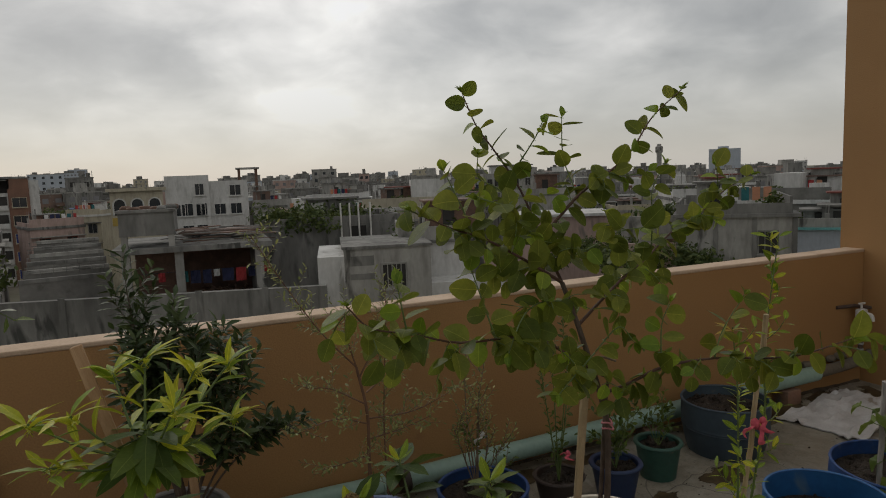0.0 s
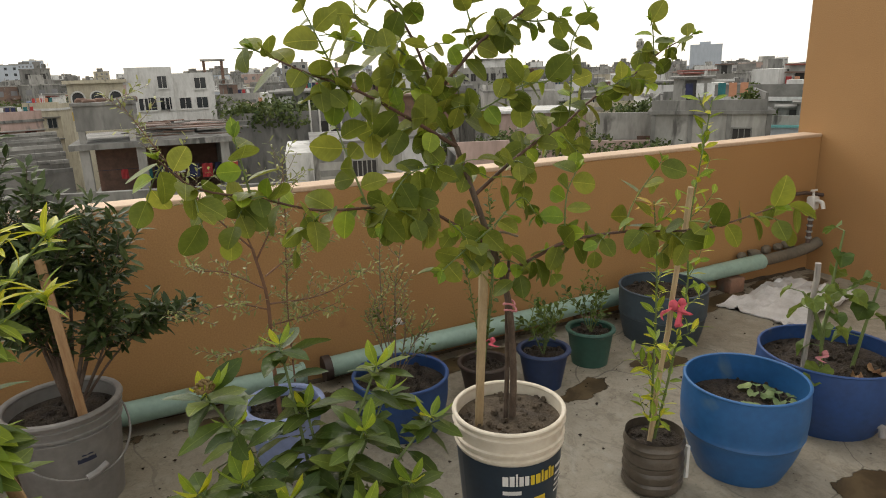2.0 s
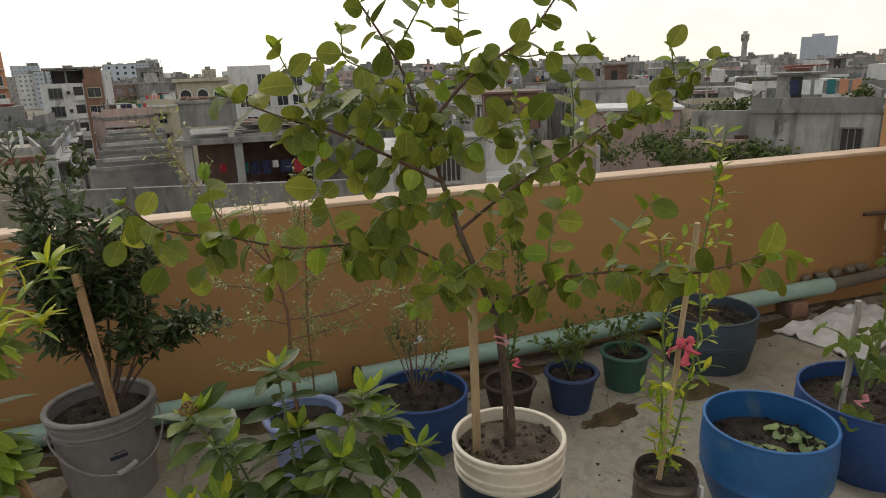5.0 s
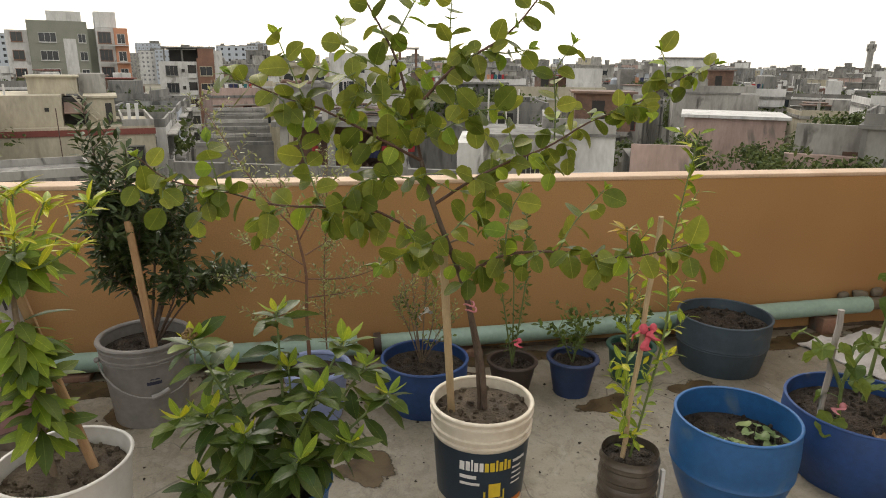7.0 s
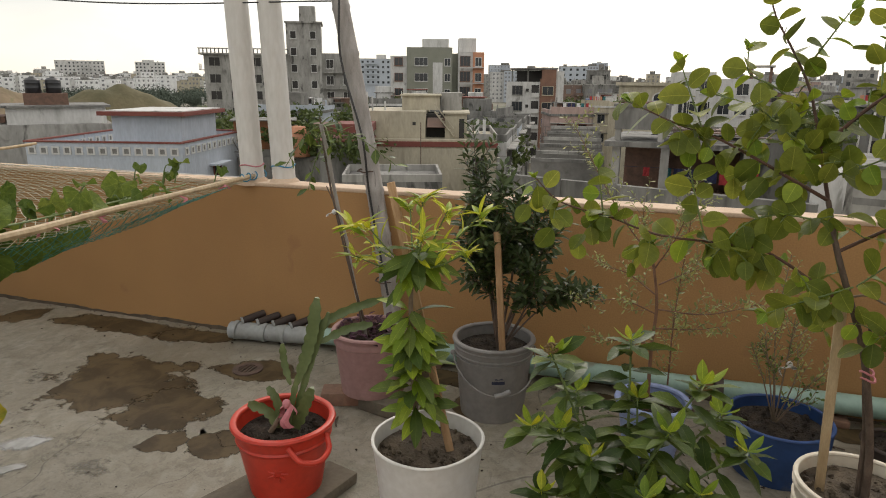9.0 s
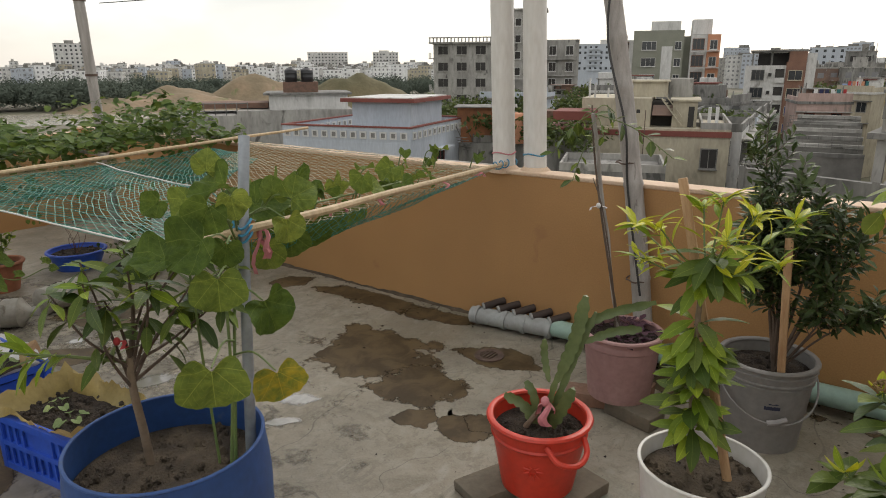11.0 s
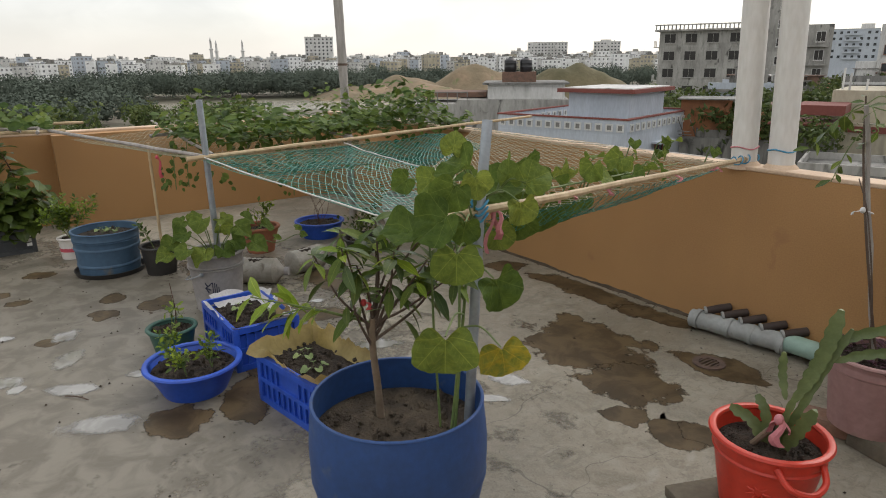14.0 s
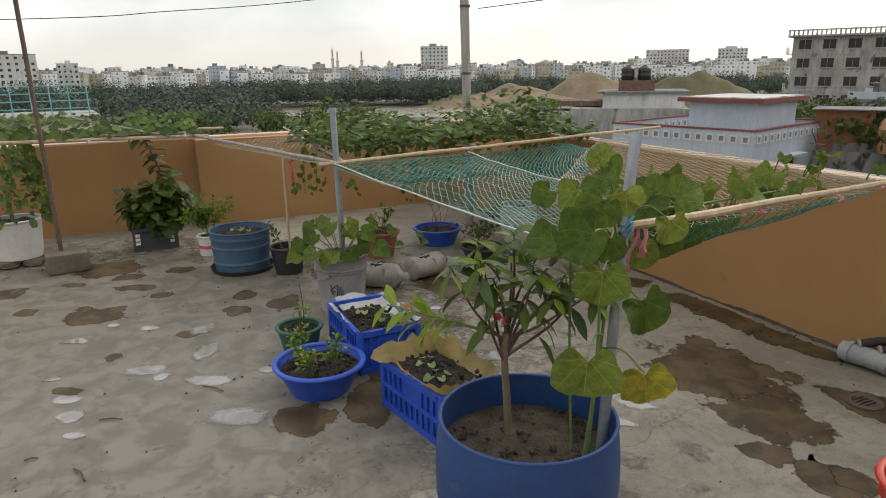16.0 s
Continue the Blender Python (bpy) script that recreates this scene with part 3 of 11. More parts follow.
def build_roof():
    bm = bmesh.new()
    box(bm, WEST_X - 0.15, EAST_X + 2.6, SOUTH_Y - 0.15, WALL_Y + 0.15, -0.16, 0.0)
    tagged(part("floor", bm, M["floor"], smooth=False), "grey concrete roof floor, stained and damp in patches", "floor", kind="structure")
    bm = bmesh.new()
    box(bm, WEST_X - 0.13, EAST_X + 2.58, SOUTH_Y - 0.13, WALL_Y + 0.13, -14.0, -0.164)
    tagged(part("building_body", bm, M["wall"], smooth=False), "ochre painted body of the house under the roof", "building", kind="structure")
    walls = [("wall_north", (WEST_X, EAST_X - 0.003, WALL_Y, WALL_Y + 0.13), WALL_H), ("wall_west", (WEST_X - 0.13, WEST_X, SOUTH_Y, WALL_Y), 0.86), ("wall_south", (WEST_X, EAST_X - 0.003, SOUTH_Y - 0.13, SOUTH_Y), WALL_H)]
    for name, (x0, x1, y0, y1), h in walls:
        bm = bmesh.new()
        box(bm, x0, x1, y0, y1, 0.0, h - 0.022)
        tagged(part(name, bm, M["wall"], smooth=False), "ochre painted plaster parapet wall of the roof", "wall", kind="structure")
        bm = bmesh.new()
        box(bm, x0 - 0.003, x1 + 0.003, y0 - 0.004, y1 + 0.004, h - 0.022, h, bevel=0.006)
        tagged(part("trim", bm, M["coping"], smooth=False), "pale weathered cement coping along the parapet top", "coping", kind="structure")
    # short pier by which the west parapet steps inwards
    bm = bmesh.new()
    box(bm, WEST_X + 0.003, WEST_X + 0.17, 0.36, WALL_Y - 0.003, 0.0, 0.84)
    tagged(part("wall_west_pier", bm, M["wall"], smooth=False), "ochre plaster wall, thicker stretch of the parapet", "wall", kind="structure")
    # stair house
    bm = bmesh.new()
    box(bm, EAST_X, EAST_X + 2.5, SOUTH_Y, WALL_Y + 0.17, 0.0, 3.0)
    tagged(part("wall_east", bm, M["wall"], smooth=False), "tall ochre painted wall of the stair house", "wall", kind="structure")
    bm = bmesh.new()
    box(bm, EAST_X - 0.10, EAST_X + 2.6, SOUTH_Y - 0.1, WALL_Y + 0.27, 3.0, 3.14, bevel=0.01)
    tagged(part("stair_house_roof", bm, M["coping"], smooth=False), "concrete roof slab of the stair house", "roof", kind="structure")


build_roof()


def blob(bm, cx, cy, rx, ry, rot, z, seed, seg=28, rough=0.35):
    """A flat patch; its rim value grows from 0 in the middle to 1.5 at the outside."""
    layer = bm.verts.layers.float.new("rim")
    c, s = math.cos(rot), math.sin(rot)
    mid = bm.verts.new((cx, cy, z))
    mid[layer] = 0.0
    rings = []
    for f in (0.3, 0.6, 0.85, 1.1, 1.5):
        ring = []
        for i in range(seg):
            a = 2 * math.pi * i / seg
            k = f * (1 + rough * noise.noise((math.cos(a) * 1.3 + seed * 7.1, math.sin(a) * 1.3, seed)))
            px, py = rx * k * math.cos(a), ry * k * math.sin(a)
            v = bm.verts.new((cx + px * c - py * s, cy + px * s + py * c, z))
            v[layer] = f
            ring.append(v)
        rings.append(ring)
    for i in range(seg):
        j = (i + 1) % seg
        bm.faces.new((mid, rings[0][i], rings[0][j]))
        for p, q in zip(rings, rings[1:]):
            bm.faces.new((p[i], q[i], q[j], p[j]))


# ---- pots and tubs ----
def vessel(name, label, category, x, y, R, Rb, h, mat, soil="soil", level=0.8, z0=0.0, rim=0.012, bulge=0.0, hoops=(), wall=0.006, wob=0.0, group="", lip=None, seg=48, clods=14, rz=0):
    """A round open pot: body with thickness, rolled rim, hoops and a rough bed of soil."""
    t = thing(name, label, category, x, y, z0, rz, group)
    n = 10
    prof = []
    for i in range(n + 1):
        u = i / n
        prof.append((Rb + (R - Rb) * u + bulge * math.sin(math.pi * u), h * u))
    for hz, hr, hw in hoops:
        prof += [(Rb + (R - Rb) * (hz - hw) / h + bulge * math.sin(math.pi * (hz - hw) / h) + 0.0002, hz - hw), (Rb + (R - Rb) * hz / h + bulge * math.sin(math.pi * hz / h) + hr, hz - hw * 0.5), (Rb + (R - Rb) * hz / h + bulge * math.sin(math.pi * hz / h) + hr, hz + hw * 0.5), (Rb + (R - Rb) * (hz + hw) / h + bulge * math.sin(math.pi * (hz + hw) / h) + 0.0002, hz + hw)]
    prof.sort(key=lambda p: p[1])
    inner = []
    for i in range(n, -1, -1):
        u = i / n
        if u * h < 0.02:
            break
        inner.append((Rb + (R - Rb) * u + bulge * math.sin(math.pi * u) - wall, h * u - (0.0 if i < n else 0.002)))
    bm = bmesh.new()
    rings = lathe(bm, [(Rb * 0.9, 0.0)] + prof + inner, seg, wob=wob, seed=x * 3)
    cap(bm, rings[0], False)
    cap(bm, rings[-1], True)
    part("body", bm, mat, t)
    if rim:
        bm = bmesh.new()
        rr = []
        for k in range(9):
            a = 2 * math.pi * k / 8
            rr.append((R - wall * 0.3 + rim * math.cos(a), h - rim * 0.4 + rim * 0.8 * math.sin(a)))
        lathe(bm, rr[:-1], seg, wob=wob, closed=True, seed=x * 3)
        part("rim", bm, lip or mat, t)
    bm = bmesh.new()
    Rs = Rb + (R - Rb) * level + bulge * math.sin(math.pi * level) - wall * 1.3
    rings = []
    for k in range(9):
        r = Rs * k / 8
        m = max(1, 6 * k)
        rings.append([bm.verts.new((r * math.cos(2 * math.pi * i / m), r * math.sin(2 * math.pi * i / m), h * level + (0.022 * noise.noise((x * 9 + r * 14 * math.cos(2 * math.pi * i / m), y * 9 + r * 14 * math.sin(2 * math.pi * i / m), 0)) if k < 8 else -0.004))) for i in range(m)])
    for k in range(1, 9):
        a, b = rings[k - 1], rings[k]
        la, lb = len(a), len(b)
        for i in range(lb):
            ia, ja = a[int(i * la / lb) % la], a[int((i + 1) * la / lb) % la]
            if ia is ja:
                bm.faces.new((ia, b[i], b[(i + 1) % lb]))
            else:
                bm.faces.new((ia, b[i], b[(i + 1) % lb], ja))
    rnd = random.Random(int(x * 1000 + y * 77))
    for _ in range(clods * 4):
        a, r, s = rnd.uniform(0, 6.28), Rs * math.sqrt(rnd.uniform(0, 0.88)), 0.004 + 0.012 * rnd.random() ** 2.5 * (1 + Rs)
        bmesh.ops.create_icosphere(bm, subdivisions=1, radius=s, matrix=Matrix.Translation((r * math.cos(a), r * math.sin(a), h * level + 0.3 * s)) @ Euler((rnd.random() * 3, rnd.random() * 3, 0)).to_matrix().to_4x4() @ Matrix.Diagonal((1, 0.8, 0.6, 1)))
    part("soil", bm, M[soil], t, "rough moist soil" if soil == "soil" else "dry grey-brown soil")
    return t


def handle_arc(t, R, z, drop, mat, side=-90, r=0.004, name="handle", lift=0.0):
    """A bail handle hanging over one side of a bucket."""
    bm = bmesh.new()
    pts = []
    for i in range(17):
        a = math.pi * i / 16
        k = R + 0.012 + 0.01 * math.sin(a)
        pts.append(Matrix.Rotation(radians(side), 3, "Z") @ Vector((k * math.sin(a) * 0.98 + 0.001, -k * math.cos(a), z - drop * math.sin(a) + lift * math.sin(a))))
    tube(bm, pts, r, 6)
    for p in (pts[0], pts[-1]):
        bmesh.ops.create_icosphere(bm, subdivisions=2, radius=0.013, matrix=Matrix.Translation(p))
    return part(name, bm, mat, t)


def ribs(t, R, zs, mat, rr=0.006, name="ridge"):
    for z in zs:
        bm = bmesh.new()
        lathe(bm, [(R(z) - 0.002, z - rr), (R(z) + rr, z - rr * 0.4), (R(z) + rr, z + rr * 0.4), (R(z) - 0.002, z + rr)], 48)
        part(name, bm, mat, t)


def cyl_patch(t, name, R, a0, a1, z0, z1, mat, n=12, label="", taper_=0.0):
    """A curved patch on an upright cylinder, between two angles and two heights."""
    bm = bmesh.new()
    rows = []
    for z in (z0, z1):
        k = R + taper_ * (z - z0)
        rows.append([bm.verts.new((k * math.cos(radians(a0 + (a1 - a0) * i / n)), k * math.sin(radians(a0 + (a1 - a0) * i / n)), z)) for i in range(n + 1)])
    for i in range(n):
        bm.faces.new((rows[0][i], rows[0][i + 1], rows[1][i + 1], rows[1][i]))
    return part(name, bm, mat, t, label)


def build_pots():
    g = "plant pots on the roof"
    # along the north parapet
    t = vessel("bucket", "grey plastic bucket with a hanging white-gripped handle, full of soil", "bucket", 0.72, 2.655, 0.178, 0.145, 0.36, M["grey_plastic"], level=0.86, group=g)
    ribs(t, lambda z: 0.145 + 0.033 * z / 0.36, (0.30, 0.285, 0.33), M["grey_plastic"])
    handle_arc(t, 0.175, 0.295, 0.14, M["grey_plastic"], side=-62)
    bm = bmesh.new()
    tube(bm, [(0.055, -0.185, 0.160), (0.085, -0.172, 0.165), (0.115, -0.152, 0.178)], 0.011, 8)
    part("grip", bm, M["light_grey"], t)
    cyl_patch(t, "printed_mark", 0.1645, -78, -58, 0.20, 0.215, M["print_dark"])
    cyl_patch(t, "printed_mark", 0.1655, -73, -60, 0.222, 0.25, M["print_dark"])
    t = vessel("plant_pot", "dusty pink plastic pot standing on broken brick", "plant pot", 0.155, 2.55, 0.168, 0.135, 0.30, M["pink"], level=0.9, z0=0.065, group=g, hoops=((0.255, 0.004, 0.02),))
    t = vessel("bucket", "bright red plastic bucket standing on a brick", "bucket", 0.165, 1.785, 0.174, 0.128, 0.265, M["red"], level=0.8, z0=0.045, group=g, rim=0.013, hoops=((0.215, 0.004, 0.02),))
    bm = bmesh.new()
    tube(bm, smooth_line([(0.10, -0.135, 0.235), (0.15, -0.145, 0.20), (0.195, -0.10, 0.185), (0.20, -0.04, 0.20), (0.172, -0.005, 0.235)], 6), 0.010, 8)
    part("handle", bm, M["red"], t)
    for k in range(9):
        a = radians(-78 + 1.2 * k)
        bm = bmesh.new()
        c = Vector((0.151 * math.cos(radians(-68)), 0.151 * math.sin(radians(-68)), 0.13))
        d = 2 * math.pi * k / 9
        side = Vector((-math.sin(radians(-68)), math.cos(radians(-68)), 0))
        tube(bm, [c + 0.012 * (math.cos(d) * side + math.sin(d) * Vector((0, 0, 1))), c + 0.034 * (math.cos(d) * side + math.sin(d) * Vector((0, 0, 1)))], [0.0045, 0.002], 6)
        part("embossed_petal", bm, M["red"], t)
    t = vessel("bucket", "white plastic bucket with a torn dirty rim", "bucket", 0.715, 1.775, 0.182, 0.152, 0.34, M["white_plastic"], soil="mud", level=0.85, group=g, rim=0.006, wob=0.05, clods=30)
    vessel("plant_pot", "blue plastic pot under a leafy shrub", "plant pot", 1.34, 1.71, 0.136, 0.11, 0.25, M["blue"], level=0.85, group=g)
    t = vessel("plant_pot", "pale lilac-blue plastic pot with a scalloped rim", "plant pot", 1.42, 2.53, 0.14, 0.105, 0.23, M["pale_blue"], level=0.85, group=g, rim=0.014)
    vessel("plant_pot", "dark blue plastic tub beside the wall pipe", "plant pot", 1.89, 2.55, 0.188, 0.155, 0.225, M["drum_blue"], level=0.8, group=g, rim=0.008, bulge=0.012)
    # paint bucket
    t = vessel("paint_bucket", "cream paint bucket with a navy printed label, filled with soil", "bucket", 1.99, 1.89, 0.171, 0.145, 0.37, M["cream"], soil="mud", level=0.9, group=g, rim=0.008, clods=26)
    ribs(t, lambda z: 0.145 + 0.026 * z / 0.37, (0.345, 0.30, 0.275), M["cream"], rr=0.007)
    cyl_patch(t, "label_sleeve", 0.1495, -180, 180, 0.045, 0.262, M["label_navy"], n=48, label="navy printed paper sleeve", taper_=0.0725)
    for k, (a0, a1) in enumerate(((-98.5, -94), (-92.5, -87), (-85.5, -83), (-81.5, -77), (-75.5, -72.5), (-71, -67))):
        cyl_patch(t, "printed_bar", 0.1645, a0, a1, 0.196, 0.236 if k in (2, 4) else 0.228, M["label_yellow"], n=3)
    bm_bars = ((-128, -122, 0.196, 0.228, "label_white"), (-120.5, -115.5, 0.196, 0.230, "label_white"), (-114, -112, 0.196, 0.238, "label_white"), (-110.5, -106, 0.196, 0.228, "label_white"), (-104.5, -100, 0.196, 0.228, "label_white"), (-64, -44, 0.215, 0.225, "label_white"), (-64, -50, 0.19, 0.197, "label_white"), (-64, -48, 0.17, 0.176, "label_white"), (-64, -47, 0.15, 0.156, "label_white"), (-64, -49, 0.13, 0.136, "label_white"), (-128, -108, 0.165, 0.178, "label_white"), (-128, -104, 0.14, 0.15, "label_white"))
    for a0, a1, z0, z1, mk in bm_bars:
        cyl_patch(t, "printed_bar", 0.1525 + 0.0725 * (z0 - 0.045), a0, a1, z0, z1, M[mk])
    cyl_patch(t, "printed_frame", 0.1545, -99, -72, 0.08, 0.165, M["label_yellow"])
    cyl_patch(t, "printed_picture", 0.1560, -96.5, -74.5, 0.088, 0.157, M["label_navy"])
    cyl_patch(t, "printed_picture", 0.1570, -93, -78, 0.094, 0.145, M["label_yellow"])
    cyl_patch(t, "printed_band", 0.1525, -128, -40, 0.048, 0.066, M["label_orange"])
    vessel("plant_pot", "small dark brown plastic pot", "plant pot", 2.31, 2.62, 0.111, 0.08, 0.15, M["brownblack"], level=0.82, group=g, rim=0.010)
    vessel("plant_pot", "small navy blue plastic pot", "plant pot", 2.58, 2.56, 0.112, 0.08, 0.175, M["navy"], level=0.84, group=g, rim=0.012)
    vessel("plant_pot", "small dull green plastic pot with a wide rim", "plant pot", 2.91, 2.65, 0.109, 0.085, 0.175, M["teal_pot"], level=0.86, group=g, rim=0.012)
    vessel("tub", "half of a bright blue plastic barrel with young seedlings", "tub", 2.835, 1.72, 0.200, 0.145, 0.335, M["blue"], level=0.70, group=g, rim=0.006, bulge=0.028, hoops=((0.165, 0.003, 0.008),), clods=45)
    t = vessel("tub", "half of a worn blue plastic barrel with an eggplant", "tub", 3.39, 1.79, 0.255, 0.19, 0.29, M["drum_blue"], level=0.8, group=g, rim=0.006, bulge=0.03, clods=40)
    bm = bmesh.new()
    tube(bm, [(-0.01, -0.20, 0.075), (-0.012, -0.235, 0.07), (-0.012, -0.24, 0.035)], 0.014, 8)
    part("spout", bm, M["light_grey"], t, "short white drain spout")
    vessel("tub", "dusty grey-blue half barrel tub of bare soil", "tub", 3.44, 2.73, 0.222, 0.19, 0.275, M["slate_blue"], level=0.82, group=g, rim=0.007, bulge=0.012, hoops=((0.14, 0.003, 0.01),), clods=40)
    # out on the roof
    vessel("barrel", "large worn blue half barrel holding a small tree", "barrel", -0.52, 0.81, 0.270, 0.235, 0.45, M["drum_blue"], soil="mud", level=0.74, group=g, rim=0.006, bulge=0.03, hoops=((0.20, 0.003, 0.012),), clods=60)
    vessel("basin", "bright royal blue plastic wash basin of soil and seedlings", "basin", -1.835, 0.49, 0.208, 0.14, 0.145, M["royal"], level=0.78, group=g, rim=0.014, clods=40)
    vessel("plant_pot", "small dull green plastic pot of seedlings", "plant pot", -2.33, 0.51, 0.12, 0.09, 0.14, M["teal_pot"], level=0.85, group=g)
    t = vessel("pail", "light grey paint pail with dark print, holding a pumpkin plant", "bucket", -2.86, 0.91, 0.166, 0.135, 0.36, M["light_grey"], level=0.9, group=g)
    ribs(t, lambda z: 0.135 + 0.031 * z / 0.32, (0.27, 0.285), M["light_grey"])
    for k in range(4):
        a = -28 + 4.2 * k
        cyl_patch(t, "printed_stroke", 0.152, a, a + 1.9, 0.10, 0.23 - 0.02 * k, M["print_dark"], n=2)
    bm = bmesh.new()
    for p, q in (((0, 0), (0.03, 0.02)), ((0.015, 0.012), (0.0, 0.034)), ((0.02, 0.014), (0.042, 0.034)), ((0.004, 0.0), (0.02, -0.028)), ((0.008, 0), (0.034, -0.012))):
        a, b = (radians(-44) + p[0] / 0.155, 0.165 + p[1]), (radians(-44) + q[0] / 0.155, 0.165 + q[1])
        tube(bm, [(0.1525 * math.cos(a[0]), 0.1525 * math.sin(a[0]), a[1]), (0.1525 * math.cos(b[0]), 0.1525 * math.sin(b[0]), b[1])], 0.0035, 5)
    part("printed_mark", bm, M["print_dark"], t, "small dark printed emblem")
    handle_arc(t, 0.163, 0.255, 0.07, M["steel"], side=-135)
    t = vessel("tub", "dusty blue ribbed half barrel", "tub", -4.06, 0.47, 0.224, 0.20, 0.32, M["dull_blue"], level=0.86, group=g, rim=0.008, hoops=((0.08, 0.006, 0.012), (0.20, 0.006, 0.012), (0.26, 0.004, 0.012)))
    bm = bmesh.new()
    lathe(bm, [(0.18, 0.0), (0.225, 0.0), (0.24, 0.035), (0.232, 0.035), (0.216, 0.008), (0.18, 0.008)], 40, closed=True)
    part("saucer", bm, M["black"], t, "dark saucer")
    vessel("plant_pot", "small black plastic pot with a stake", "plant pot", -3.80, 0.77, 0.128, 0.10, 0.205, M["black"], level=0.85, group=g)
    t = vessel("bucket", "small white bucket with a red printed band", "bucket", -4.62, 0.29, 0.092, 0.08, 0.165, M["white_plastic"], level=0.88, group=g)
    cyl_patch(t, "printed_band", 0.0865, -100, 60, 0.06, 0.12, M["ribbon"], n=16, label="red printed band")
    vessel("bucket", "tall white plastic bucket on broken bricks with a bushy vine", "bucket", -5.05, -1.12, 0.192, 0.165, 0.31, M["white_plastic"], level=0.9, z0=0.06, group=g)
    vessel("plant_pot", "weathered terracotta clay plant pot", "plant pot", -3.91, 1.55, 0.15, 0.105, 0.205, M["terracotta"], level=0.85, group=g, rim=0.016)
    vessel("basin", "shallow blue plastic basin of soil", "basin", -4.05, 2.13, 0.205, 0.15, 0.14, M["royal"], level=0.8, group=g, rim=0.012)
    vessel("basin", "low dark plastic basin of seedlings", "basin", -3.45, 2.25, 0.17, 0.13, 0.10, M["black"], level=0.8, group=g)
    vessel("plant_pot", "white plastic pot under the netting", "plant pot", -3.78, 2.79, 0.155, 0.12, 0.33, M["white_plastic"], level=0.85, group=g, bulge=0.02)


build_pots()


